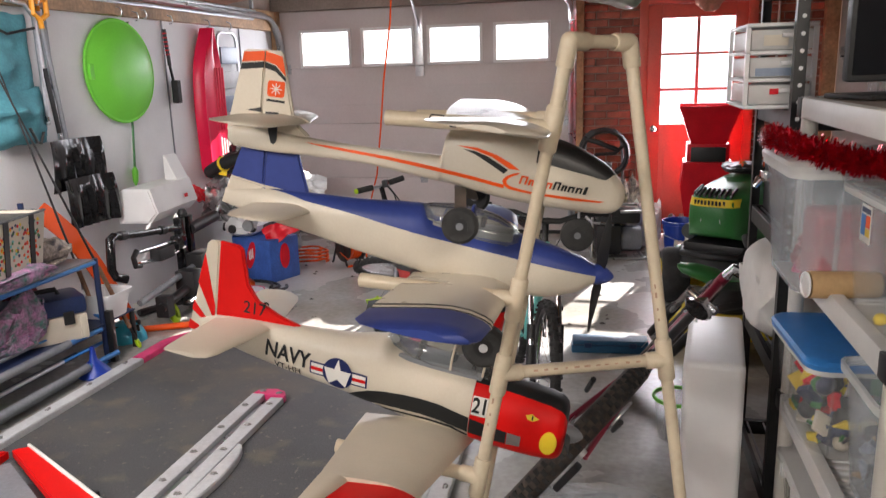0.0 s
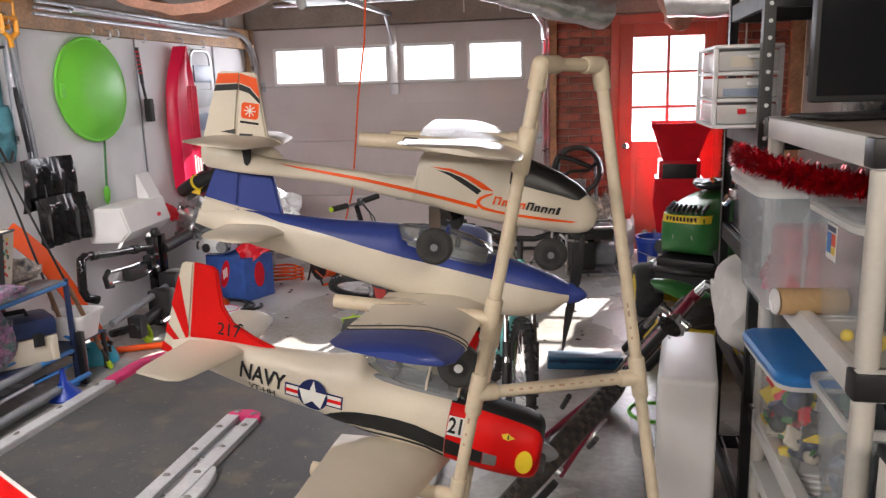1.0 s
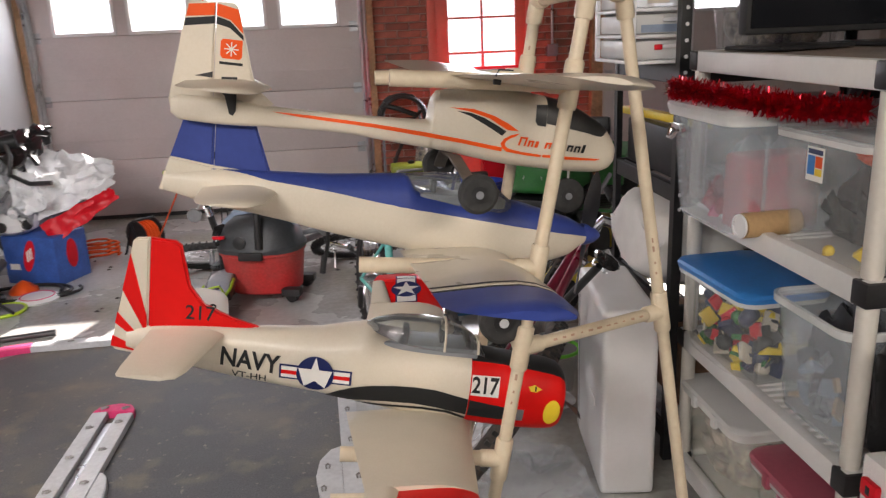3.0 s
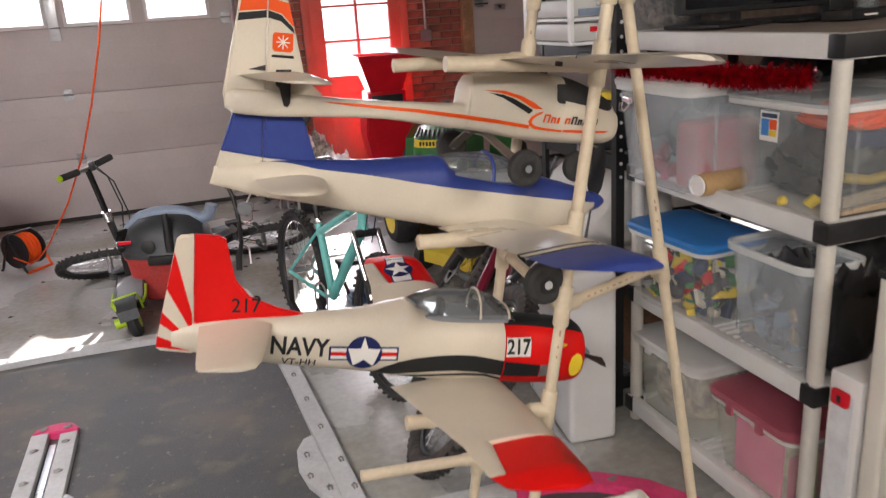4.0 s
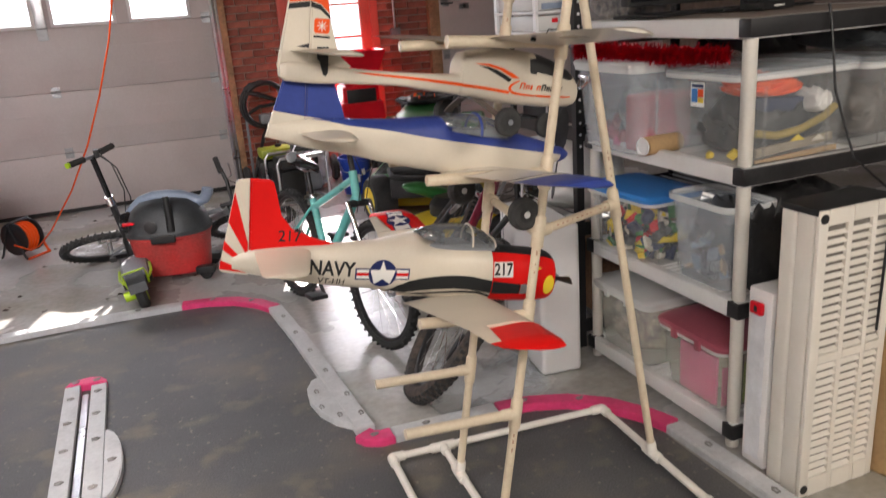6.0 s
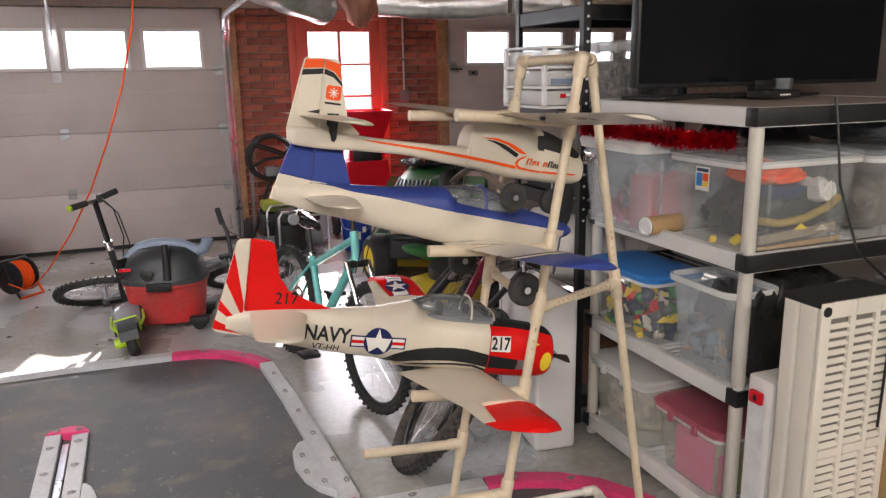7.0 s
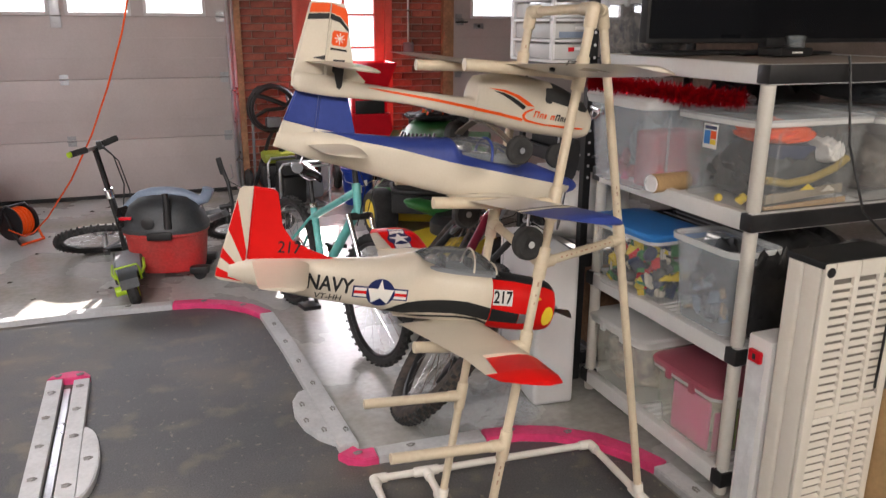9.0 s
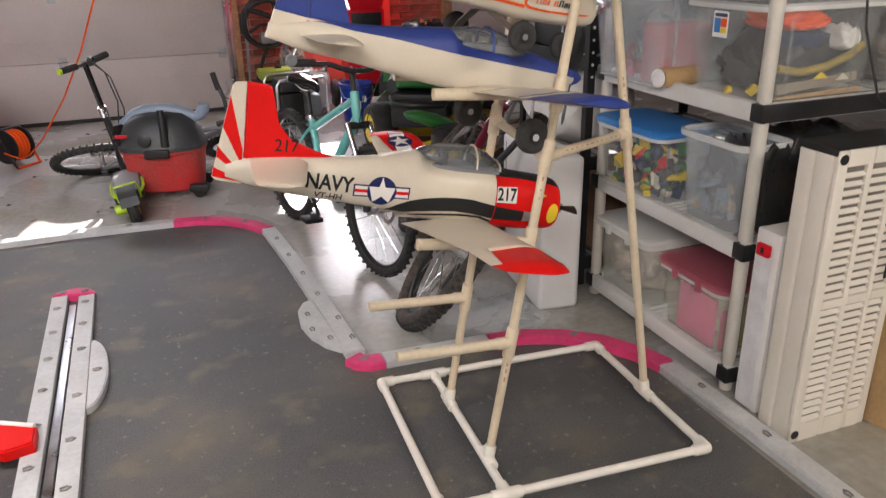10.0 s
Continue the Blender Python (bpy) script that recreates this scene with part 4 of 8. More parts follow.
for s in (-1, 1):
    bm = wing([(-0.02, -0.20, -0.345, 0.012), (-0.14, -0.228, -0.348, 0.012), (-0.172, -0.25, -0.34, 0.012), (-0.18, -0.275, -0.325, 0.012)], 0.09)
    part("stabiliser", bm if s < 0 else mirror(bm), "foam", blu)
    bm = wing([(-0.03, 0.285, 0.05, -0.088), (-0.08, 0.28, 0.05, -0.084), (-0.40, 0.262, 0.044, -0.049)], 0.10)
    part("wing_panel", bm if s < 0 else mirror(bm), "wing_film", blu)
    for k, (a, b, mt) in enumerate(((0.4003, 0.408, "decal_dark"), (0.4085, 0.42, "foam"), (0.4205, 0.428, "decal_dark"), (0.4285, 0.437, "foam"))):
        bm = wing([(-a, 0.262, 0.044, -0.049), (-b, 0.2605, 0.0435, -0.048)], 0.10)
        part("wing_stripe", bm if s < 0 else mirror(bm), mt, blu)
    bm = wing([(-0.4375, 0.26, 0.043, -0.046), (-0.53, 0.25, 0.04, -0.036), (-0.56, 0.235, 0.055, -0.032), (-0.572, 0.20, 0.09, -0.031)], 0.10)
    part("wing_tip", bm if s < 0 else mirror(bm), "foam_blue", blu, "dark blue wing tip")
    part("gear_leg", tube([(0.235, s * 0.17, -0.075), (0.24, s * 0.178, -0.17)], 0.004, 8), "metal", blu)
    wheel(blu, (0.241, s * 0.186, -0.174), 0.047, 0.034)
part("tail_wheel", lathe([(0.004, -0.006), (0.013, -0.006), (0.015, 0), (0.013, 0.006), (0.004, 0.006)], 16, m=along((-0.36, 0, -0.05), (0, 1, 0))), "grey", blu)
part("tail_strut", tube([(-0.345, 0, -0.008), (-0.36, 0, -0.05)], 0.002, 6), "metal", blu)
propeller(blu, 0.452, -0.032, 0.14, 184, "foam_blue", TAPERED)
for s in (-1, 1):
    part("slot", wrap(flat([(0.098, -0.0775), (0.13, -0.0705), (0.165, -0.0675), (0.216, -0.0685), (0.216, -0.0725), (0.165, -0.072), (0.13, -0.0745), (0.098, -0.0805)]), TB, s), "decal_dark", blu)

# high-wing trainer with orange stripes
aer = thing("model_aeroplane", "cream high-wing model aeroplane with orange and charcoal stripes", "model aeroplane", pose(-0.2, 1.865, 1.37, 0, 9, 5.5), "model aeroplanes on the rack")
ST = [(-0.375, 0.004, -0.026, 0.010, 0), (-0.36, 0.010, -0.036, 0.018, 0), (-0.28, 0.010, -0.039, 0.022, 0), (-0.2, 0.004, -0.036, 0.020, 0), (-0.06, 0.002, -0.034, 0.024, 0), (0.045, 0.004, -0.043, 0.030, 0), (0.104, 0.006, -0.047, 0.036, 0), (0.1125, 0.012, -0.048, 0.037, 0), (0.116, 0.050, -0.048, 0.038, 0), (0.124, 0.066, -0.049, 0.039, 0), (0.2, 0.082, -0.058, 0.050, 0), (0.27, 0.084, -0.066, 0.056, 0), (0.34, 0.079, -0.069, 0.058, 0.024)]
NS = [(0.3402, 0.079, -0.069, 0.058, 0.026), (0.38, 0.072, -0.070, 0.057, 0.021), (0.43, 0.056, -0.070, 0.054, 0.015), (0.465, 0.040, -0.068, 0.050, 0.010), (0.484, 0.026, -0.065, 0.046, 0.022), (0.50, 0.010, -0.058, 0.038, 0.0095), (0.511, -0.006, -0.047, 0.026, -0.0065), (0.516, -0.022, -0.034, 0.010, -0.0225)]
bm = body(smooth_stations(ST), 3.4)
TA = tree_of(bm)
part("fuselage", bm, ("foam", "foam"), aer)
bm = body(smooth_stations(NS), 3.2)
TN = tree_of(bm)
part("nose", bm, ("foam", "black"), aer, "nose with a black wraparound windscreen")
part("fin", fin([(-0.19, 0.008), (-0.225, 0.035), (-0.262, 0.176), (-0.27, 0.183), (-0.30, 0.182), (-0.30, 0.0), (-0.2, 0.0)], 0.016), "foam", aer)
rud = part("rudder", fin([(-0.3015, 0.182), (-0.345, 0.178), (-0.352, 0.172), (-0.380, 0.0), (-0.375, -0.02), (-0.3015, -0.02)], 0.013), "foam", aer)
for s in (-1, 1):
    part("fin_stripe", prism([(-0.2625, 0.172), (-0.3, 0.179), (-0.3, 0.158), (-0.275, 0.152), (-0.2515, 0.13), (-0.256, 0.15)], s * 0.0082, s * 0.0092), "orange", aer)
    part("fin_stripe", prism([(-0.3, 0.156), (-0.276, 0.150), (-0.2515, 0.127), (-0.25, 0.118), (-0.276, 0.138), (-0.3, 0.143)], s * 0.0082, s * 0.0092), "decal_dark", aer)
    part("rudder_stripe", prism([(-0.303, 0.179), (-0.349, 0.172), (-0.353, 0.15), (-0.303, 0.158)], s * 0.0066, s * 0.0076), "orange", rud)
    part("rudder_stripe", prism([(-0.303, 0.156), (-0.3535, 0.147), (-0.356, 0.133), (-0.303, 0.143)], s * 0.0066, s * 0.0076), "decal_dark", rud)
    part("fin_emblem", prism([(-0.252, 0.118), (-0.287, 0.118), (-0.291, 0.113), (-0.291, 0.088), (-0.287, 0.083), (-0.256, 0.083), (-0.252, 0.088)], s * 0.0082, s * 0.0093, ), "orange", aer, "rounded orange emblem")
    for k in range(4):
        m = Matrix.Translation((-0.2715, 0, 0.1005)) @ Matrix.Rotation(radians(45 * k), 4, "Y")
        part("emblem_ray", prism([(-0.013, -0.001), (0.013, -0.001), (0.013, 0.001), (-0.013, 0.001)], s * 0.0094, s * 0.0099, m=m), "decal_white", aer)
    part("emblem_bar", prism(bar(-0.292, -0.25, 0.072, 0.077), s * 0.0082, s * 0.0090), "decal_dark", aer)
    part("control_horn", prism([(-0.286, 0.050), (-0.258, 0.052), (-0.258, -0.010), (-0.263, -0.019), (-0.270, -0.016), (-0.279, 0.016), (-0.286, 0.022)], s * 0.0202, s * 0.0252), "black", aer)
    part("hinge_plate", prism([(-0.335, 0.047), (-0.303, 0.057), (-0.303, 0.046)], s * 0.0066, s * 0.0090), "black", rud)
    bm = wing([(-0.008, -0.195, -0.352, 0.036), (-0.17, -0.22, -0.352, 0.036), (-0.20, -0.25, -0.34, 0.036), (-0.208, -0.28, -0.32, 0.036)], 0.08)
    part("stabiliser", bm if s < 0 else mirror(bm), "foam", aer)
    bm = wing([(-0.0, 0.335, 0.105, 0.092), (-0.25, 0.333, 0.11, 0.106), (-0.5, 0.322, 0.13, 0.12), (-0.55, 0.305, 0.14, 0.123), (-0.575, 0.26, 0.17, 0.124)], 0.072)
    if s > 0:
        for v in bm.verts:
            v.co.z += 0.032 * v.co.y
            v.co.x += 0.09 * v.co.y
        bm = mirror(bm)
    part("wing_panel", bm, "wing_film", aer)
    part("servo", box(0.15, 0.163, s * 0.30 - 0.0035, s * 0.30 + 0.0035, 0.097, 0.106, 0.002), "black", aer)
    zc = 0.112 if s < 0 else 0.094
    part("control_arm", tube([(0.124, s * 0.40, zc), (0.128, s * 0.40, zc + 0.010), (0.15, s * 0.40, zc + 0.011)], 0.0014, 6), "black", aer)

    def deco(poly, material, lift=0.0012, label=""):
        return part("stripe", wrap(flat(poly), TA, s, lift), material, aer, label)
    deco([(-0.195, -0.005), (-0.1, -0.006), (0.0, -0.009), (0.102, -0.015), (0.18, -0.021), (0.256, -0.029), (0.256, -0.037), (0.18, -0.029), (0.102, -0.022), (0.0, -0.016), (-0.06, -0.0135), (-0.14, -0.010)], "orange")
    deco([(0.144, 0.038), (0.19, 0.040), (0.232, 0.031), (0.262, 0.019), (0.285, 0.006), (0.262, 0.006), (0.223, 0.025), (0.185, 0.034)], "orange")
    deco([(0.158, 0.033), (0.185, 0.032), (0.213, 0.025), (0.240, 0.013), (0.260, 0.003), (0.252, -0.006), (0.220, 0.010), (0.187, 0.025)], "decal_dark")
    part("stripe", wrap(ribbon([(0.287, 0.002), (0.270, -0.003), (0.257, -0.011), (0.251, -0.021), (0.256, -0.030), (0.267, -0.0365), (0.30, -0.0395), (0.338, -0.041)], [(0.281, -0.004), (0.270, -0.009), (0.263, -0.0145), (0.2595, -0.021), (0.2625, -0.0265), (0.271, -0.0305), (0.30, -0.034), (0.338, -0.0365)]), TA, s, 0.0016), "orange", aer)
    part("stripe", wrap(flat([(0.3415, -0.0355), (0.40, -0.0355), (0.47, -0.035), (0.459, -0.039), (0.40, -0.0415), (0.3415, -0.041)]), TN, s), "orange", aer)
    # product lettering as slanted bars
    u = 0.286
    for k, (w, h, mt) in enumerate(((0.017, 0.0175, "orange"), (0.013, 0.0125, "orange"), (0.008, 0.0125, "orange"), (0.014, 0.0125, "orange"), (0.015, 0.0175, "decal_dark"), (0.012, 0.0125, "decal_dark"), (0.014, 0.0125, "decal_dark"), (0.014, 0.0125, "decal_dark"), (0.008, 0.0165, "decal_dark"))):
        tr = TA if u + w < 0.336 else TN
        z = -0.0215 - 0.03 * (u - 0.286)
        if tr is TN and u < 0.341:
            u = 0.3415
        for q in ([(u, z), (u + 0.0042, z), (u + 0.0042 + h * 0.22, z + h), (u + h * 0.22, z + h)], [(u + w - 0.0052, z), (u + w - 0.0014, z), (u + w - 0.0014 + h * 0.22, z + h), (u + w - 0.0052 + h * 0.22, z + h)], [(u + h * 0.18, z + h - 0.0036), (u + w - 0.002 + h * 0.18, z + h - 0.0036), (u + w - 0.002 + h * 0.22, z + h), (u + h * 0.22, z + h)]):
            part("printed_bar", wrap(flat(q), tr, s, 0.0018), mt, aer)
        u += w + 0.0022
    part("side_window", wrap(flat([(0.316, 0.060), (0.339, 0.062), (0.339, 0.020), (0.322, 0.021), (0.316, 0.028)]), TA, s), "black", aer, "black cabin window")
    bm = bmesh.new()
    skin(bm, [[(x - 0.0125, s * y, z), (x + 0.0125, s * y, z), (x + 0.0125, s * (y + 0.003), z + 0.004), (x - 0.0125, s * (y + 0.003), z + 0.004)] for x, y, z in ((0.160, 0.012, -0.058), (0.164, 0.04, -0.058), (0.178, 0.13, -0.092), (0.182, 0.158, -0.108))])
    bmesh.ops.recalc_face_normals(bm, faces=bm.faces)
    part("gear_leg", bm, "leg_brown", aer, "flat brown-grey sprung leg")
    wheel(aer, (0.184, s * 0.176, -0.105), 0.038, 0.026, "grey")
part("nose_strut", tube([(0.425, 0, -0.066), (0.43, 0.0, -0.12)], 0.003, 8), "metal", aer)
wheel(aer, (0.43, 0.0, -0.124), 0.0375, 0.024, "grey")

# ---- resin shelf by the track ----
SX0, SX1, SY0, SY1 = 0.79, 1.70, 1.725, 2.635
shelf = thing("storage_shelf", "grey moulded resin shelf unit loaded with storage bins", "shelf")
LEVELS = (0.035, 0.485, 0.932, 1.380)
for z in LEVELS:
    bm = bmesh.new()
    bw = 0.035
    # deep rim round an open slatted deck
    box(SX0, SX1, SY0, SY0 + bw, z, z + 0.060, 0.008, bm=bm)
    sh = part("shelf_board", bm, "resin", shelf)
    part("rim", box(SX0, SX1, SY1 - bw, SY1, z, z + 0.060, 0.008), "resin", sh)
    part("rim", box(SX0, SX0 + bw, SY0 + bw + 0.0003, SY1 - bw - 0.0003, z, z + 0.060, 0.008), "resin", sh)
    part("rim", box(SX1 - bw, SX1, SY0 + bw + 0.0003, SY1 - bw - 0.0003, z, z + 0.060, 0.008), "resin", sh)
    if z > 1.3:
        part("deck", box(SX0 + bw, SX1 - bw, SY0 + bw, SY1 - bw, z + 0.045, z + 0.058), "header", sh, "grey-brown top board")
    else:
        n = 26
        for i in range(n):
            y = SY0 + bw + (SY1 - SY0 - 2 * bw) * (i + 0.5) / n
            part("slat", box(SX0 + bw, SX1 - bw, y - 0.011, y + 0.011, z + 0.026, z + 0.040, 0.003, 1), "resin", sh)
    for x in (SX0, SX1):
        for y in (SY0, SY1):
            sx, sy = (1 if x == SX0 else -1), (1 if y == SY0 else -1)
            part("corner_cap", box(x - sx * 0.003, x + sx * (0.905 if (sy > 0 and z > 0.6 and sx > 0) else 0.05), y - sy * 0.003, y + sy * 0.05, z + 0.003, z + 0.059, 0.006), "black", sh, "black corner connector")
for x in (SX0 + 0.028, SX1 - 0.028):
    for y in (SY0 + 0.03, SY1 - 0.03):
        for a, b in zip((0.0,) + tuple(z + 0.061 for z in LEVELS[:-1]), LEVELS):
            part("post", lathe([(0.0205, a + 0.0005), (0.0225, a + 0.006), (0.0225, b - 0.0005)], 20, m=Matrix.Translation((x, y, 0))), "resin_post", shelf)


def bin_box(name, x0, x1, y0, y1, z0, h, label, body_mat, lid=None, lid_h=0.03, taper=0.03, rot=0.0, handles=True):
    """An open moulded bin with a rim, lid and what shows through its sides."""
    cx, cy, w, d = (x0 + x1) / 2, (y0 + y1) / 2, (x1 - x0) / 2, (y1 - y0) / 2
    ob = thing(name, label, "storage bin", pose(cx, cy, z0 + 0.001, 0, 0, rot), "storage bins")

    def rect(u, v, z, r=0.05):
        pts = []
        for sx, sy, a0 in ((1, 1, 0), (-1, 1, 90), (-1, -1, 180), (1, -1, 270)):
            for k in range(5):
                a = radians(a0 + 22.5 * k)
                pts.append((sx * (u - r) + r * math.cos(a), sy * (v - r) + r * math.sin(a), z))
        return pts
    bm = bmesh.new()
    t = 0.003
    rings = [rect(w - taper - t, d - taper - t, t), rect(w - 0.008 - t, d - 0.008 - t, h - 0.012), rect(w - 0.002, d - 0.002, h - 0.010), rect(w, d, h), rect(w, d, h - 0.018), rect(w - 0.007, d - 0.007, h - 0.02), rect(w - taper, d - taper, 0.004), rect(w - taper - 0.01, d - taper - 0.01, 0.0)]
    skin(bm, rings)
    bmesh.ops.recalc_face_normals(bm, faces=bm.faces)
    part("tub", bm, body_mat, ob).visible_shadow = False
    bm = bmesh.new()
    skin(bm, [rect(w - 0.004, d - 0.004, h - 0.024), rect(w + 0.003, d + 0.003, h - 0.022), rect(w + 0.004, d + 0.004, h - 0.002), rect(w - 0.004, d - 0.004, h - 0.001), rect(w - 0.005, d - 0.005, h - 0.02)])
    bmesh.ops.delete(bm, geom=[f for f in bm.faces if len(f.verts) > 4], context="FACES")
    bmesh.ops.recalc_face_normals(bm, faces=bm.faces)
    part("rim", bm, "lid_clear" if body_mat.startswith("bin") else body_mat, ob).visible_shadow = False
    part("base_plate", box(-w + taper + 0.01, w - taper - 0.01, -d + taper + 0.01, d - taper - 0.01, 0.0032, 0.0055, 0.001, 1), "lid_clear" if body_mat.startswith("bin") else body_mat, ob)
    for s in (-1, 1):
        part("rib", box(-w * 0.55, -w * 0.5, s * (d - taper * 0.7) - 0.003, s * (d - taper * 0.7) + 0.003, 0.02, h * 0.85, 0.002, 1), body_mat, ob)
        part("rib", box(w * 0.5, w * 0.55, s * (d - taper * 0.7) - 0.003, s * (d - taper * 0.7) + 0.003, 0.02, h * 0.85, 0.002, 1), body_mat, ob)
    if lid:
        bm = bmesh.new()
        rings = [rect(w + 0.006, d + 0.006, h - 0.008), rect(w + 0.008, d + 0.008, h + 0.006), rect(w + 0.002, d + 0.002, h + lid_h * 0.5), rect(w - 0.012, d - 0.012, h + lid_h * 0.62), rect(w - 0.06, d - 0.06, h + lid_h * 0.72, 0.03), rect(w * 0.4, d * 0.4, h + lid_h * 0.75, 0.02)]
        skin(bm, rings)
        bmesh.ops.recalc_face_normals(bm, faces=bm.faces)
        part("lid", bm, lid, ob, "")
        if handles:
            for s in (-1, 1):
                part("latch", box(-w - 0.012, -w + 0.002, s * d * 0.35 - 0.014, s * d * 0.35 + 0.014, h - 0.035, h + 0.008, 0.004), lid, ob)
    return ob


ZS = [z + 0.041 for z in LEVELS]
bin_box("storage_bin", 0.69, 1.17, 2.16, 2.57, ZS[2], 0.315, "clear lidded bin of red festive decorations", "bin_frost", "lid_clear", handles=False)
bin_box("storage_bin", 0.79, 1.29, 1.755, 2.14, ZS[2], 0.30, "large clear bin with white rim and orange contents", "bin", "bin_frost", handles=False)
bin_box("storage_bin", 0.756, 1.02, 2.175, 2.585, ZS[1], 0.268, "clear bin of coloured toys with bright blue lid", "bin", "blue", taper=0.03, rot=3, handles=False)
bin_box("storage_bin", 0.822, 1.04, 1.815, 2.155, ZS[1], 0.312, "open clear bin of dark odds and ends", "bin_frost", taper=0.03)
bin_box("storage_bin", 0.80, 1.30, 2.225, 2.625, ZS[0], 0.278, "cloudy lidded bin of soft toys", "bin_cloudy", "lid_clear")
bin_box("storage_bin", 0.815, 1.28, 1.815, 2.19, ZS[0], 0.25, "clear bin of magenta papers with dusty pink lid", "bin_cloudy", "lid_pink")
# television
tv = thing("television", "large flat black television standing on the shelf", "television", pose(1.485, 2.44, LEVELS[3] + 0.061))
part("housing", box(-0.625, 0.625, 0.0, 0.05, 0.04, 0.76, 0.012), "black", tv)
part("screen", box(-0.612, 0.612, -0.004, 0.001, 0.058, 0.748), "screen", tv)
part("stand", box(-0.30, 0.15, -0.14, 0.12, 0.0005, 0.012, 0.005), "black", tv)
part("neck", box(-0.06, 0.06, -0.01, 0.04, 0.012, 0.06, 0.004), "black", tv)

# louvred appliance
ht = thing("air_cooler", "cream louvred window cooler standing on end", "appliance", pose(0.782, 1.422, 0))
CWD, CHT = 0.303, 0.925
part("shell", box(0.0, CWD, 0.083, 0.142, 0.0005, CHT - 0.01, 0.014, 3), "heater", ht)
part("shell", box(0.0, CWD, 0.018, 0.080, 0.0005, CHT, 0.008), "heater", ht)
# shade between the slats is put in as a dark grey sheet
part("grille_back", box(0.02, CWD - 0.012, 0.0135, 0.0178, 0.05, 0.90), "louvre_gap", ht, "grey sheet coloured as shade behind the louvres")
for x0, x1 in ((0.0, 0.036), (0.110, 0.130), (0.204, 0.222), (0.276, CWD)):
    part("mullion", box(x0, x1, 0.0, 0.0135, 0.0005, CHT, 0.005), "heater", ht)
COLS = ((0.036, 0.110), (0.130, 0.204), (0.222, 0.276))
for x0, x1 in COLS:
    for z0, z1 in ((0.0005, 0.062), (0.452, 0.478), (0.878, CHT)):
        part("cross_rail", box(x0, x1, 0.0, 0.0135, z0, z1), "heater", ht)
slat_meshes = {}
for x0, x1 in COLS:
    w = x1 - x0
    if w not in slat_meshes:
        bm = box(-w / 2, w / 2, -0.008, 0.008, -0.0022, 0.0022, 0.001, 1, m=Matrix.Rotation(radians(38), 4, "X"))
        me = bpy.data.meshes.new("louvre_slat")
        bm.to_mesh(me)
        bm.free()
        me.materials.append(M["heater"])
        slat_meshes[w] = me
    for zb in (0.073, 0.489):
        for r in range(15):
            sl_ = new("louvre_slat", slat_meshes[w])
            sl_.parent = ht
            sl_.location = ((x0 + x1) / 2, 0.0072, zb + r * 0.0259)

# tall white box
wbx = thing("white_box", "glossy white upright appliance box on the floor", "appliance", pose(0.615, 2.76, 0, 0, 0, -7))
part("body", box(-0.09, 0.09, -0.245, 0.245, 0.0005, 0.66, 0.022, 3), "white", wbx)
part("seam", box(-0.0915, 0.0915, 0.19, 0.194, 0.02, 0.63), "grey", wbx)
part("grip", box(-0.094, -0.089, -0.14, -0.06, 0.28, 0.31, 0.004), "resin", wbx)

# ---- on and round the resin shelf ----


def heap(name, label, cx, cy, z0, u, v, h, material, seed, category="stored goods", rough=0.22):
    """A soft uneven heap with flat sides."""
    rnd = random.Random(seed)
    bm = bmesh.new()
    bmesh.ops.create_icosphere(bm, subdivisions=4, radius=1.0)
    off = Vector((rnd.uniform(0, 50), rnd.uniform(0, 50), rnd.uniform(0, 50)))
    for p in bm.verts:
        q = p.co.copy()
        q = Vector((max(-0.75, min(0.75, q.x)) / 0.75, max(-0.75, min(0.75, q.y)) / 0.75, q.z))
        k = 1 + rough * noise.noise(q * 2.1 + off) + rough * 0.6 * noise.noise(q * 6 + off)
        p.co = Vector((q.x * u * min(1.0, k), q.y * v * min(1.0, k), max(0.0, (q.z + 1) / 2 * h * k)))
    return solid(name, bm, material, label, category, m=pose(cx, cy, z0), smooth=60)


def bits(name, label, cx, cy, z0, u, v, h, mats, n, size, seed):
    """Loose small goods piled in a bin, each a part."""
    rnd = random.Random(seed)
    ob = thing(name, label, "stored goods", pose(cx, cy, z0))
    for i in range(n):
        bm = bmesh.new()
        s = size * rnd.uniform(0.6, 1.3)
        if rnd.random() < 0.25:
            bmesh.ops.create_icosphere(bm, subdivisions=2, radius=s * 0.5)
            for p in bm.verts:
                p.co *= 1 + 0.35 * noise.noise(p.co * 30 + Vector((i, 0, 0)))
        else:
            box(-s / 2, s / 2, -s * 0.4, s * 0.4, -s * rnd.uniform(0.05, 0.3), s * 0.08, s * 0.04, bm=bm)
        z = h * rnd.random() ** 1.4
        m = pose(rnd.uniform(-u, u), rnd.uniform(-v, v), s * 0.5 + z, rnd.uniform(0, 360), rnd.uniform(0, 360), rnd.uniform(0, 360))
        bmesh.ops.transform(bm, matrix=m, verts=bm.verts)
        lowest = min(p.co.z for p in bm.verts)
        if lowest < 0:
            bmesh.ops.translate(bm, vec=(0, 0, -lowest + 0.001), verts=bm.verts)
        part("item", bm, rnd.choice(mats), ob)
    return ob


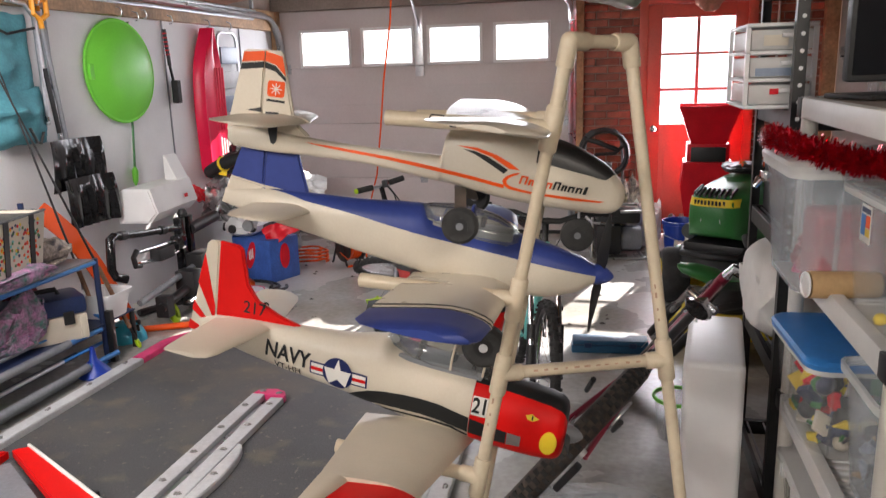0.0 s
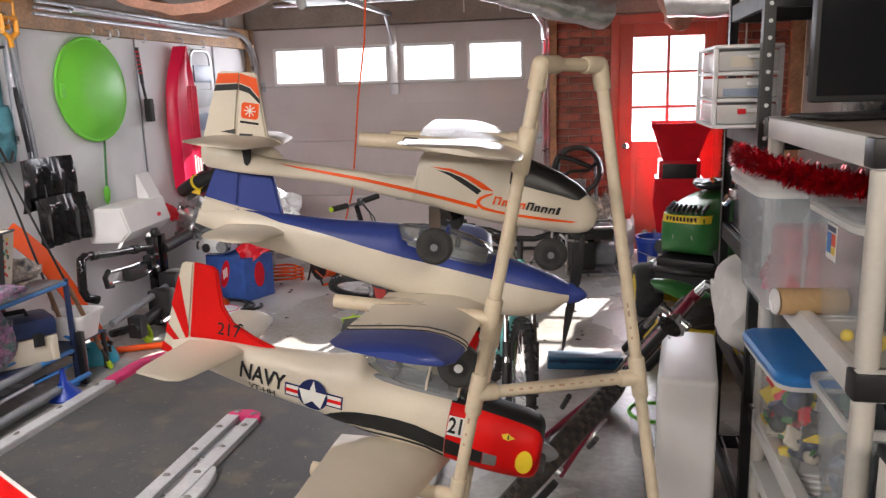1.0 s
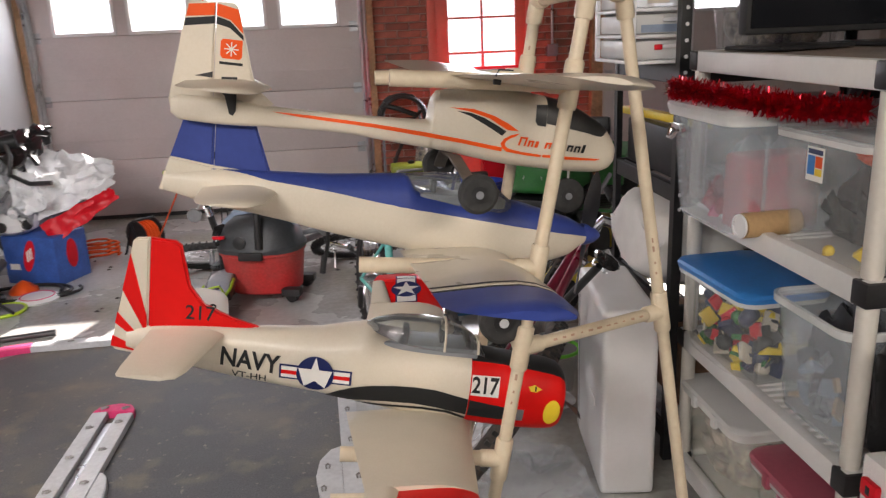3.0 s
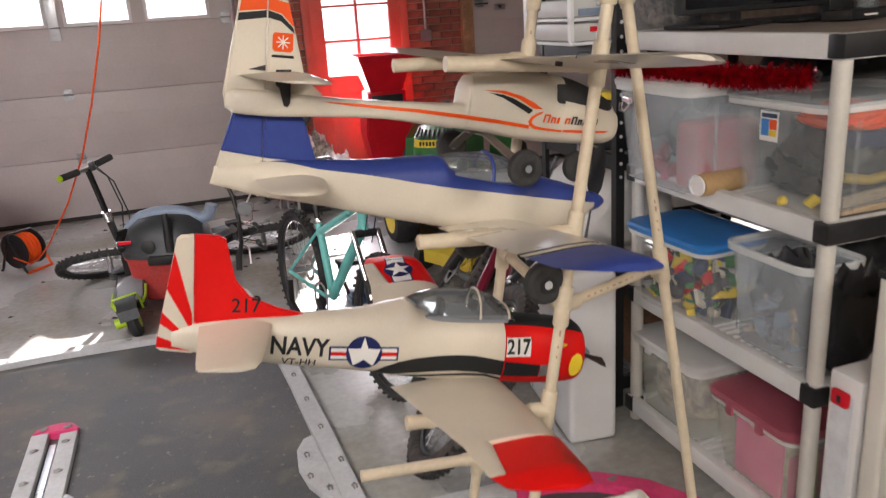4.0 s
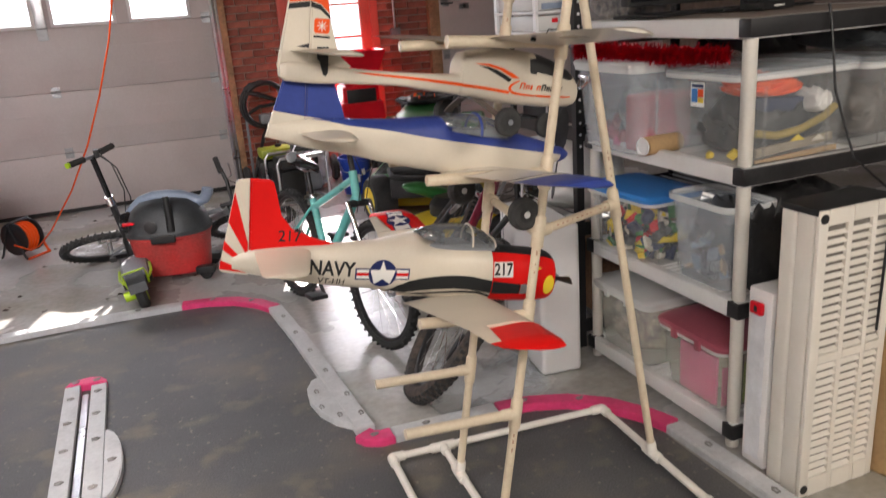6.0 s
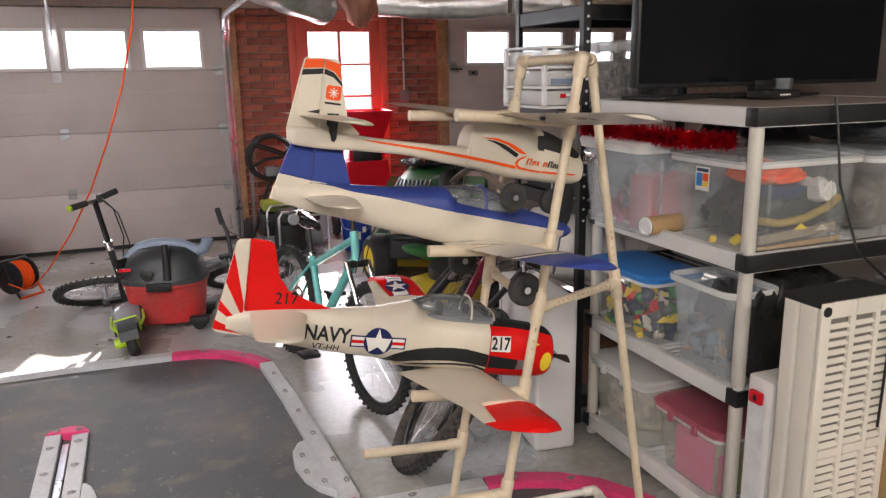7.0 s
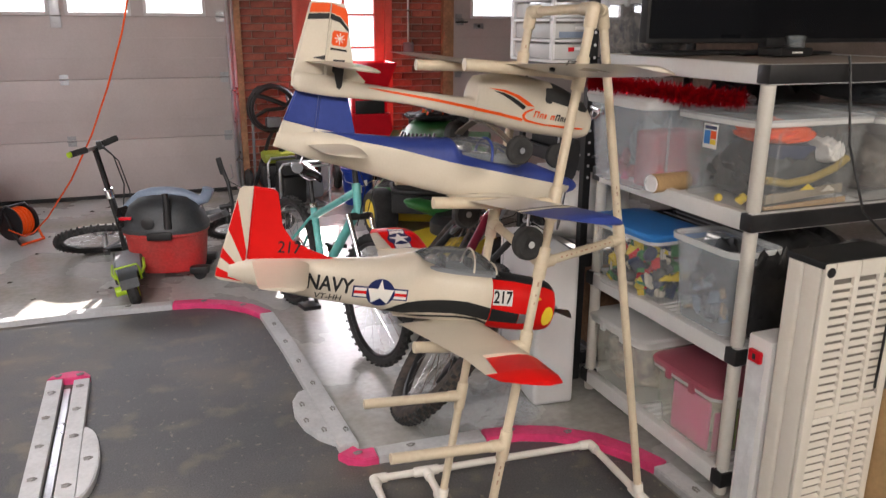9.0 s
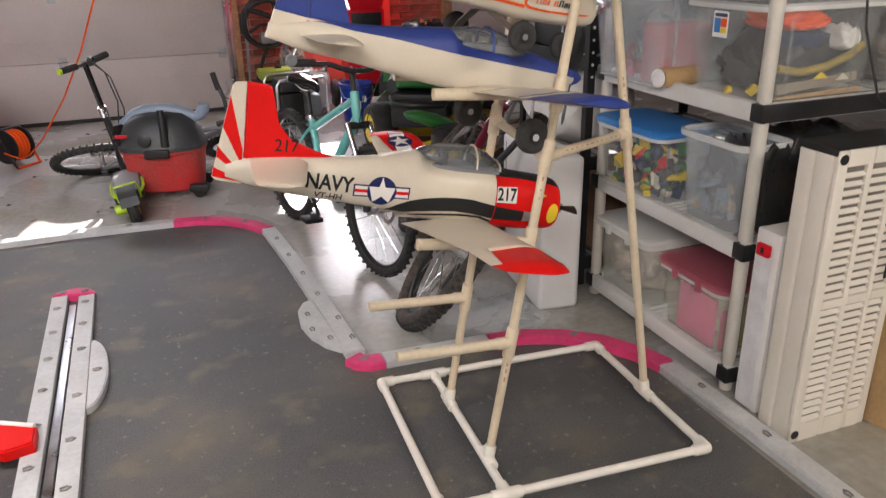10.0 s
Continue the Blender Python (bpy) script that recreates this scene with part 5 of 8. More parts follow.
Z2, Z1, Z0 = ZS[2] + 0.006, ZS[1] + 0.006, ZS[0] + 0.006
solid("red_decoration", box(-0.11, 0.11, -0.06, 0.06, 0, 0.205, 0.02, 3), "berry", "crimson cloth-covered box in a clear bin", "stored goods", m=pose(0.865, 2.255, Z2, 0, 0, 6))
heap("grey_wrap", "grey plastic wrapping bunched in a clear bin", 0.98, 2.42, Z2, 0.13, 0.09, 0.19, "grey", 3, rough=0.5)
bits("glass_bauble", "shiny red and pink baubles heaped in a bin", 0.79, 2.42, Z2, 0.03, 0.09, 0.07, ["berry", "pink", "tinsel"], 12, 0.05, 4)
heap("dark_cloth", "charcoal cloth filling half of a clear bin", 1.07, 1.975, Z2, 0.17, 0.13, 0.16, "vac_dark", 61, rough=0.5)
solid("game_box", box(-0.12, 0.13, -0.085, 0.085, 0, 0.045, 0.004), "navy", "navy boxed game tilted in a clear bin", "stored goods", m=pose(1.09, 1.955, Z2 + 0.15, 4, 5, 8))
solid("foam_noodle", tube([(0.90, 1.806, Z2 + 0.10), (0.98, 1.798, Z2 + 0.085), (1.08, 1.797, Z2 + 0.095), (1.18, 1.80, Z2 + 0.125), (1.24, 1.815, Z2 + 0.15)], 0.013, 10), "ochre", "bent dull yellow foam strip in a bin", "stored goods")
solid("flat_box", box(-0.16, 0.16, -0.006, 0.006, 0, 0.03, 0.003), "dull_cream", "cream folded card strip in a clear bin", "stored goods", m=pose(1.06, 1.80, Z2 + 0.032, 0, -4, 0))
solid("brown_strip", box(-0.17, 0.17, -0.006, 0.006, 0, 0.018, 0.003), "cardboard", "thin brown card strip in a clear bin", "stored goods", m=pose(1.07, 1.80, Z2 + 0.002, 0, -2, 0))
for k, (x_, z_) in enumerate(((1.06, 0.062), (1.15, 0.052))):
    solid("paper_scrap", prism([(-0.03, 0.0), (0.0, 0.02), (0.03, 0.0)], -0.0015, 0.0015), "yellow" if k == 0 else "foam", "torn paper triangle in a clear bin", "paper", m=pose(x_, 1.788, Z2 + z_))
heap("orange_cloth", "orange cloth bundle on top of a bin's contents", 1.03, 1.93, Z2 + 0.195, 0.10, 0.10, 0.07, "orange", 6, rough=0.4)
heap("white_rag", "crumpled white rag in a clear bin", 1.20, 1.87, Z2 + 0.13, 0.035, 0.055, 0.08, "white_cloth", 66, "cloth", 0.28)
bits("craft_supply", "yellow and cream craft papers lying in a bin", 0.865, 1.93, Z2 + 0.002, 0.03, 0.11, 0.01, ["yellow", "foam", "yellow"], 3, 0.035, 7)
bits("toy_pile", "bright plastic toys heaped in a clear bin", 0.888, 2.375, Z1, 0.08, 0.14, 0.16, ["yellow", "red", "green", "black", "black", "vac_dark", "foam", "green", "yellow", "navy", "vac_dark"], 180, 0.046, 8)
solid("toy_bat_shape", prism([(-0.09, 0.0), (-0.06, 0.018), (-0.03, 0.010), (0.0, 0.026), (0.03, 0.010), (0.06, 0.018), (0.09, 0.0), (0.05, -0.006), (0.0, -0.014), (-0.05, -0.006)], -0.004, 0.004), "yellow", "flat yellow plastic winged toy in a bin", "toy", m=pose(0.93, 2.217, Z1 + 0.09, 6, 0, 3))
heap("dark_bag", "black cloth bag stuffed in an open bin", 0.965, 1.99, Z1, 0.05, 0.125, 0.28, "black", 9)
bits("odds_and_ends", "grey and brown odds and ends in a bin", 0.882, 1.97, Z1, 0.02, 0.10, 0.13, ["grey", "vac_dark", "vac_grey", "grey", "cardboard"], 26, 0.045, 10)
heap("soft_toys", "beige soft toys pressed in a cloudy bin", 1.03, 2.42, Z0, 0.185, 0.155, 0.22, "clothes", 11, rough=0.4)
solid("magenta_folder", box(0.852, 0.864, 1.885, 2.085, Z0, Z0 + 0.185, 0.003), "pinkfill", "magenta paper folder standing in a bin", "folder")
solid("magenta_sheet", box(0.868, 1.10, 1.868, 1.874, Z0, Z0 + 0.15, 0.002), "pinkfill", "magenta paper sheets standing in a bin", "paper")
solid("lime_folder", box(0.90, 0.96, 1.853, 1.861, Z0, Z0 + 0.16, 0.003), "limeyellow", "lime paper folder standing in a bin", "folder")
heap("paper_stack", "pale papers filling a cloudy bin", 1.05, 2.0, Z0, 0.15, 0.12, 0.18, "foam", 12)
heap("black_bag", "black bag lying on the shelf behind a bin", 1.25, 1.93, ZS[1], 0.20, 0.17, 0.32, "black", 13)
heap("black_bag", "limp black bag tucked before an open bin", 0.955, 1.786, ZS[1], 0.085, 0.022, 0.30, "black", 16, rough=0.3)
heap("dark_bag", "dark grey bag lying low on the shelf", 1.48, 1.95, ZS[0], 0.16, 0.16, 0.2, "grey", 14)
bin_box("storage_bin", 1.33, 1.66, 1.76, 2.2, ZS[2], 0.29, "clear bin of brown goods beside a larger one", "bin", "bin_frost")
# two dark heaps added as the shade behind and above the bins
heap("dark_bag", "dark heap added as shade behind the clear bins", 1.43, 2.42, ZS[2], 0.20, 0.16, 0.40, "vac_dark", 17, rough=0.3)
heap("dark_cloth", "dark heap added as shade above a bin lid", 1.50, 1.98, ZS[2] + 0.314, 0.14, 0.18, 0.10, "vac_dark", 18, "cloth", 0.3)
heap("brown_goods", "brown goods in a clear bin", 1.49, 1.98, Z2, 0.12, 0.15, 0.2, "leg_brown", 15)
# mailing tube
tb = thing("mailing_tube", "short brown cardboard tube with a white end", "cardboard tube", pose(0.747, 2.176, ZS[2] + 0.0345))
part("tube_wall", lathe([(0.033, 0), (0.0335, 0.004), (0.0335, 0.156), (0.033, 0.16)], 28, m=along((0, 0, 0), (1, 0.12, 0))), "cardboard", tb)
part("end_cap", lathe([(0.031, 0), (0.0325, 0.002), (0.031, 0.006), (0.026, 0.007), (0.025, 0.003)], 28, m=along((-0.0035, 0, 0), (-1, -0.12, 0))), "white", tb)
# price sticker on the big bin
st = thing("sticker", "small white label with blue, red and yellow print", "label", pose(0.7985, 1.96, 1.165))
part("paper", box(-0.001, 0.0, -0.033, 0.033, -0.002, 0.076), "decal_white", st)
part("print", box(-0.0018, -0.0012, 0.0, 0.028, 0.012, 0.056), "blue", st)
part("print", box(-0.0018, -0.0012, -0.028, -0.002, 0.03, 0.056), "orange", st)
part("print", box(-0.0018, -0.0012, -0.028, -0.002, 0.012, 0.028), "yellow", st)
part("print", box(-0.0018, -0.0012, -0.028, 0.028, 0.06, 0.071), "navy", st)
# chrome clip on the first bin
cl = thing("bag_clip", "chrome spring clip hanging on a bin rim", "clip", pose(0.679, 2.45, 1.245))
part("jaw", box(-0.008, 0.012, -0.03, 0.03, -0.02, 0.004, 0.004), "chrome", cl)
part("grip", tube([(-0.01, -0.028, -0.015), (-0.022, -0.012, -0.035), (-0.022, 0.012, -0.035), (-0.01, 0.028, -0.015)], 0.006, 8), "chrome", cl)

# tinsel garland on the bin lids
rnd = random.Random(21)
verts, faces = [], []
TL = [(0.71, 2.56, 1.335), (0.70, 2.45, 1.342), (0.715, 2.30, 1.338), (0.75, 2.14, 1.330), (0.80, 2.02, 1.324), (0.89, 1.93, 1.320)]
for i in range(6400):
    t = rnd.random() * (len(TL) - 1.001)
    k = int(t)
    c = Vector(TL[k]).lerp(Vector(TL[k + 1]), t - k)
    d = Vector((rnd.gauss(0, 1), rnd.gauss(0, 1), rnd.gauss(0, 0.8))).normalized()
    u, w = frame_of(d)
    q = d * rnd.uniform(0.012, 0.038)
    c = c + d * 0.006
    s = u * 0.003
    e = w * rnd.uniform(-0.006, 0.006)
    n = len(verts)
    verts += [c - s, c + s, c + q * 0.6 + s + e, c + q * 0.6 - s + e, c + q - s * 0.5, c + q + s * 0.5]
    faces += [(n, n + 1, n + 2, n + 3), (n + 3, n + 2, n + 5, n + 4)]
me = bpy.data.meshes.new("tinsel_garland")
me.from_pydata([tuple(v) for v in verts], [], faces)
me.materials.append(M["tinsel"])
tagged(new("tinsel_garland", me), "shaggy dark red tinsel garland lying on bin lids", "garland", kind="stuff")

# things round the television
dv = thing("media_box", "small black media box before the television", "device", pose(1.30, 2.2, LEVELS[3] + 0.062, 0, 0, 10))
part("case", box(-0.09, 0.09, -0.05, 0.05, 0, 0.03, 0.006), "black", dv)
part("emblem_bar", box(-0.03, 0.03, -0.0515, -0.0505, 0.01, 0.016), "decal_white", dv)
solid("glass_tumbler", lathe([(0.028, 0), (0.034, 0.002), (0.038, 0.07), (0.036, 0.07), (0.032, 0.006)], 20), "canopy", "small clear glass tumbler before the television", "glass", m=pose(1.40, 2.26, LEVELS[3] + 0.062))
solid("tablet", box(-0.14, 0.14, -0.1, 0.1, 0, 0.012, 0.005), "black", "thin black tablet lying on the shelf top", "tablet", m=pose(0.98, 2.42, LEVELS[3] + 0.062, 0, 0, 18))
solid("power_cable", tube([(1.10, 1.74, 1.458), (1.08, 1.718, 1.46), (1.075, 1.70, 1.40), (1.09, 1.68, 1.2), (1.12, 1.62, 1.0), (1.11, 1.52, 0.95), (1.06, 1.43, 0.936), (1.04, 1.412, 0.90), (1.035, 1.412, 0.7), (1.03, 1.412, 0.52)], 0.004, 8), "black", "thin black power cable hanging off the shelf", "cable")

# foam packing slab between shelf and cooler
fs = thing("foam_slab", "white foam packing slab with a crumpled grey film face", "packing", pose(0.785, 1.588, 0))
part("slab", box(0.012, 0.30, 0.0, 0.10, 0.0005, 0.625, 0.01), "styro", fs)
bm = bmesh.new()
g = [[(0.010 - 0.012 * abs(noise.noise(Vector((j * 0.9, i * 0.45, 3.0)))) - 0.001, 0.018 + 0.0125 * j, 0.03 + 0.0195 * i) for j in range(6)] for i in range(29)]
vs = [[bm.verts.new(p) for p in r] for r in g]
for r0, r1 in zip(vs, vs[1:]):
    for j in range(5):
        bm.faces.new((r0[j], r0[j + 1], r1[j + 1], r1[j]))
part("film", bm, "pale_film", fs, "crumpled pale grey film", smooth=30)
part("latch", box(-0.008, 0.008, 0.025, 0.075, 0.545, 0.585, 0.006), "red", fs, "red plastic latch")
part("latch", box(-0.009, -0.005, 0.042, 0.056, 0.555, 0.575, 0.002), "black", fs)
solid("cardboard_box", box(0, 0.42, -0.46, 0.0, 0.0005, 0.475, 0.004), "cardboard", "plain brown cardboard box beside the cooler", "box", m=pose(1.092, 1.452, 0, 0, 0, 12))

# ---- black steel shelving behind ----
BX0, BX1, BY0, BY1 = 0.785, 1.76, 2.70, 3.31
bs = thing("steel_shelving", "black slotted steel shelving with wire decks", "shelf")
for x in (BX0, BX1):
    for y in (BY0, BY1):
        sx, sy = (1 if x == BX0 else -1), (1 if y == BY0 else -1)
        bm = box(x, x + sx * 0.003, y, y + sy * 0.034, 0.0005, 1.92)
        box(x + sx * 0.003, x + sx * 0.034, y, y + sy * 0.003, 0.0005, 1.92, bm=bm)
        post = part("post", bm, "black", bs)
        if sx > 0:
            for k in range(20):
                z = 0.93 + k * 0.049
                part("slot", lathe([(0.0065, 0), (0.0065, 0.001)], 8, m=along((x + 0.019, y - sy * 0.0006, z), (0, -sy, 0))), "white", post)
for z in (0.12, 0.58, 1.0, 1.385, 1.80):
    bm = bmesh.new()
    for a, b, c, d in ((BX0 + 0.004, BX1 - 0.004, BY0 + 0.004, BY0 + 0.022), (BX0 + 0.004, BX1 - 0.004, BY1 - 0.022, BY1 - 0.004), (BX0 + 0.004, BX0 + 0.022, BY0 + 0.022, BY1 - 0.022), (BX1 - 0.022, BX1 - 0.004, BY0 + 0.022, BY1 - 0.022)):
        box(a, b, c, d, z - 0.05, z + 0.01, 0.003, 1, bm)
    fr = part("shelf_frame", bm, "black", bs)
    for k in range(16):
        x = BX0 + 0.04 + k * 0.0596
        part("deck_wire", tube([(x, BY0 + 0.01, z), (x, BY1 - 0.01, z)], 0.004, 6), "grey", fr)
dr = thing("drawer_tower", "white plastic drawer tower with clear drawers", "drawers", pose(0.665, 2.80, 1.396))
bm = bmesh.new()
for k in range(4):
    box(0, 0.205, 0, 0.39, k * 0.082, k * 0.082 + 0.012, 0.003, 1, bm)
part("frame", bm, "white", dr)
for x0 in (0.0, 0.193):
    for yy in (0.0, 0.365):
        part("upright", box(x0, x0 + 0.012, yy, yy + 0.025, 0.0125, 0.2455), "white", dr)
for k in range(3):
    d = part("drawer", box(0.014, 0.191, 0.004, 0.37, k * 0.082 + 0.014, k * 0.082 + 0.074, 0.006), "lid_clear", dr)
    part("drawer_pull", box(0.10, 0.165, -0.008, 0.004, k * 0.082 + 0.05, k * 0.082 + 0.062, 0.003), "white", d)
part("paper_sheet", box(0.03, 0.15, 0.001, 0.0035, 0.100, 0.124), "vac_grey", dr, "blue paper seen in a drawer")
part("card", box(0.05, 0.12, 0.001, 0.0035, 0.190, 0.222), "foam", dr, "cream card seen in a drawer")
part("binder_clip", box(0.075, 0.10, -0.006, 0.002, 0.045, 0.062, 0.002), "red", dr, "red binder clip")
bin_box("storage_bin", 0.92, 1.30, 2.80, 3.22, 1.812, 0.17, "clear lidded bin on the top steel shelf", "bin", "lid_clear")
heap("brown_goods", "brown goods in a clear bin up high", 1.11, 3.01, 1.818, 0.14, 0.15, 0.1, "cardboard", 31)
bin_box("storage_bin", 1.08, 1.40, 2.75, 3.2, 1.397, 0.26, "clear bin with a black label", "bin", "lid_clear")
heap("mixed_goods", "brown and grey goods in a bin", 1.24, 2.97, 1.403, 0.12, 0.16, 0.2, "clothes", 32)
heap("white_sack", "plump white fabric sack on the steel shelf", 0.915, 3.0, 0.592, 0.17, 0.25, 0.35, "white_cloth", 33, "sack", 0.12)
heap("tool_case", "black tool case on the steel shelf", 1.1, 3.02, 1.012, 0.2, 0.22, 0.17, "black", 34, "case", 0.05)
solid("level_tool", box(-0.02, 0.02, -0.3, 0.3, 0, 0.03, 0.005), "yellow", "bright yellow spirit level on the steel shelf", "tool", m=pose(0.885, 3.06, 1.18, 0, 0, 6))
solid("tool_case", box(0.82, 0.87, 2.74, 3.25, 1.012, 1.178, 0.01), "black", "flat black tool case", "case")
solid("wooden_crate", box(0.9, 1.7, 2.76, 3.25, 0.132, 0.42, 0.006), "darkwood", "dark brown wooden crate on the low shelf", "crate")

# ---- louvred cooler details ----
part("cap", box(-0.0025, CWD + 0.002, 0.004, 0.145, CHT - 0.018, CHT + 0.004, 0.007), "decal_dark", ht, "dark dusty top edge")
for z in (0.028, 0.900):
    part("screw_hole", lathe([(0.0145, 0), (0.0145, 0.0025), (0.010, 0.003)], 20, m=along((0.018, 0.0005, z), (0, -1, 0))), "black", ht)

# ---- bicycles ----


def bicycle(name, label, m, paint, r=0.31, wb=0.98, fat=0.024, rub="rubber", steer=0.0, crown="black", rise=0.04, bar=1.0, tube_r=1.0, pedals=True, post=0.0, knob=1.0, knobs=44, seat=1.0):
    b = thing(name, label, "bicycle", m, "bicycles")
    rh, fh, bbk = Vector((0, 0, r)), Vector((wb, 0, r)), Vector((0.41, 0, 0.28))
    st, ht_, hb = Vector((0.27, 0, 0.62)), Vector((wb - 0.24, 0, 0.82)), Vector((wb - 0.205, 0, 0.68))
    part("top_tube", tube([st + Vector((0.0, 0, -0.06)), ht_.lerp(hb, 0.25)], 0.016 * tube_r, 12), paint, b)
    part("down_tube", tube([bbk, hb.lerp(ht_, 0.15)], 0.021 * tube_r, 12), paint, b)
    part("seat_tube", tube([bbk, st], 0.017 * tube_r, 12), paint, b)
    part("head_tube", tube([hb, ht_], 0.021, 12), paint, b)
    for s in (-1, 1):
        part("chain_stay", tube([bbk + Vector((0, s * 0.03, 0)), rh + Vector((0, s * 0.06, 0))], 0.009, 8), paint, b)
        part("seat_stay", tube([st + Vector((0, s * 0.015, -0.06)), rh + Vector((0, s * 0.06, 0))], 0.008, 8), paint, b)
    fk = part("fork_crown", tube([hb + Vector((0.008, -0.06, -0.01)), hb + Vector((0.008, 0.06, -0.01))], 0.018, 10), crown, b)
    for s in (-1, 1):
        part("fork_leg", tube([hb + Vector((0.008, s * 0.058, 0.0)), fh + Vector((-0.02, s * 0.058, 0.12))], 0.013, 10), "chrome", b)
        part("fork_slider", tube([fh + Vector((-0.06, s * 0.058, 0.2)), fh + Vector((0, s * 0.058, 0))], 0.019, 10), "black", b)
    for nm, c in (("rear_wheel", rh), ("front_wheel", fh)):
        w = part(nm, ring(c, (0, 1, 0), r - fat, fat, 44, 12), rub, b, "black knobbly tyre and wheel")
        kn = bmesh.new()
        for k in range(knobs):
            for s in (-1, 0, 1):
                a = 2 * math.pi * (k + 0.5 * (s != 0)) / knobs
                d = Vector((math.cos(a), 0, math.sin(a)))
                mm = Matrix.Translation(c + d * (r - (0.0 if s == 0 else 0.007)) + Vector((0, s * 0.015 * knob, 0))) @ d.to_track_quat("Z", "Y").to_matrix().to_4x4()
                box(-0.009 * knob, 0.009 * knob, -0.006 * knob, 0.006 * knob, -0.004, 0.004 * knob, bm=kn, m=mm)
        tagged(part("tread", kn, "rubber", w, smooth=0), kind="stuff")
        part("rim", ring(c, (0, 1, 0), r - 2 * fat - 0.004, 0.0115, 44, 8), "black", w)
        part("hub", tube([c + Vector((0, -0.055, 0)), c + Vector((0, 0.055, 0))], 0.017, 12), "metal", w)
        sp = bmesh.new()
        for k in range(28):
            a = 2 * math.pi * k / 28
            a2 = a + (0.45 if k % 4 < 2 else -0.45)
            tube([c + Vector((0.018 * math.cos(a2), 0.03 * (-1) ** k, 0.018 * math.sin(a2))), c + Vector(((r - 2 * fat - 0.01) * math.cos(a), 0, (r - 2 * fat - 0.01) * math.sin(a)))], 0.0012, 4, sp)
        tagged(part("spokes", sp, "chrome", w), kind="stuff")
        part("brake_disc", lathe([(0.05, 0), (0.07, 0), (0.07, 0.002), (0.05, 0.002)], 28, m=along(c + Vector((0, 0.045, 0)), (0, 1, 0)), caps=False), "metal", w)
    up = Vector((-0.05, 0, 0.14)) * (1 + post / 0.15)
    part("seat_post", tube([st - Vector((0, 0, 0.02)), st + up], 0.0135, 10), "black", b)
    part("seat_clamp", lathe([(0.02, -0.012), (0.023, 0.0), (0.02, 0.012)], 14, m=along(st, up)), "chrome", b)
    bm = bmesh.new()
    rings = []
    for x, w, z in ((-0.13, 0.02, 0.02), (-0.12, 0.06, 0.02), (-0.07, 0.075, 0.015), (0.0, 0.045, 0.005), (0.08, 0.022, 0.002), (0.13, 0.012, -0.006)):
        rings.append([(x * seat, w * seat * math.cos(2 * math.pi * k / 12), z + 0.022 * math.sin(2 * math.pi * k / 12)) for k in range(12)])
    skin(bm, rings)
    bmesh.ops.recalc_face_normals(bm, faces=bm.faces)
    bmesh.ops.translate(bm, vec=st + up + Vector((0, 0, 0.025)), verts=bm.verts)
    part("saddle", bm, "gloss_black", b)
    for s in (-1, 1):
        part("saddle_rail", tube([st + up + Vector((-0.09 * seat, s * 0.022, 0.012)), st + up + Vector((-0.03 * seat, s * 0.02, -0.004)), st + up + Vector((0.04 * seat, s * 0.018, -0.004)), st + up + Vector((0.10 * seat, s * 0.008, 0.012))], 0.0035, 6), "metal", b)
    top = ht_ + Vector((-0.3 * rise, 0, rise))
    turn = Matrix.Translation(top) @ Matrix.Rotation(radians(steer), 4, (ht_ - hb).normalized()) @ Matrix.Translation(-top)
    before = set(b.children)
    part("stem", tube([ht_, top, top + Vector((0.07, 0, 0.02))], 0.02 if crown != "black" else 0.014, 12), crown, b)
    c = top + Vector((0.07, 0, 0.02))
    part("handlebar", tube([c + Vector((-0.05, -0.3 * bar, 0.035)), c + Vector((-0.01, -0.14 * bar, 0.03)), c + Vector((0, -0.05 * bar, 0)), c + Vector((0, 0.05 * bar, 0)), c + Vector((-0.01, 0.14 * bar, 0.03)), c + Vector((-0.05, 0.3 * bar, 0.035))], 0.0125, 10), "black", b)
    for s in (-1, 1):
        part("grip", tube([c + Vector((-0.034, s * 0.2 * bar, 0.034)), c + Vector((-0.051, s * 0.305 * bar, 0.036))], 0.0175, 12), "rubber", b)
        part("brake_lever", tube([c + Vector((-0.02, s * 0.15 * bar, 0.03)), c + Vector((0.03, s * 0.18 * bar, 0.005)), c + Vector((0.025, s * 0.27 * bar, 0.0))], 0.006, 8), "metal", b)
        part("cable", tube([c + Vector((0.0, s * 0.15, 0.02)), c + Vector((0.10, s * 0.08, 0.03)), c + Vector((0.09, s * 0.02, -0.10)), hb + Vector((0.03, s * 0.02, -0.05))], 0.0025, 6), "black", b)
        for ob in set(b.children) - before:
            ob.data.transform(turn)
        before = set(b.children)
        m1 = Vector((0.41 + s * 0.12, -s * 0.085, 0.28 - s * 0.12))
        part("crank", tube([bbk + Vector((0, -s * 0.08, 0)), m1], 0.010, 8), "black", b)
        if pedals:
            part("pedal", box(m1.x - 0.045, m1.x + 0.045, min(m1.y, m1.y - s * 0.09), max(m1.y, m1.y - s * 0.09), m1.z - 0.011, m1.z + 0.011, 0.004), "black", b)
        before = set(b.children)
    part("chainring", ring(bbk + Vector((0, -0.06, 0)), (0, 1, 0), 0.075, 0.005, 28, 6), "metal", b)
    part("derailleur", box(-0.02, 0.02, -0.075, -0.05, r - 0.16, r - 0.04, 0.008), "black", b)
    return b


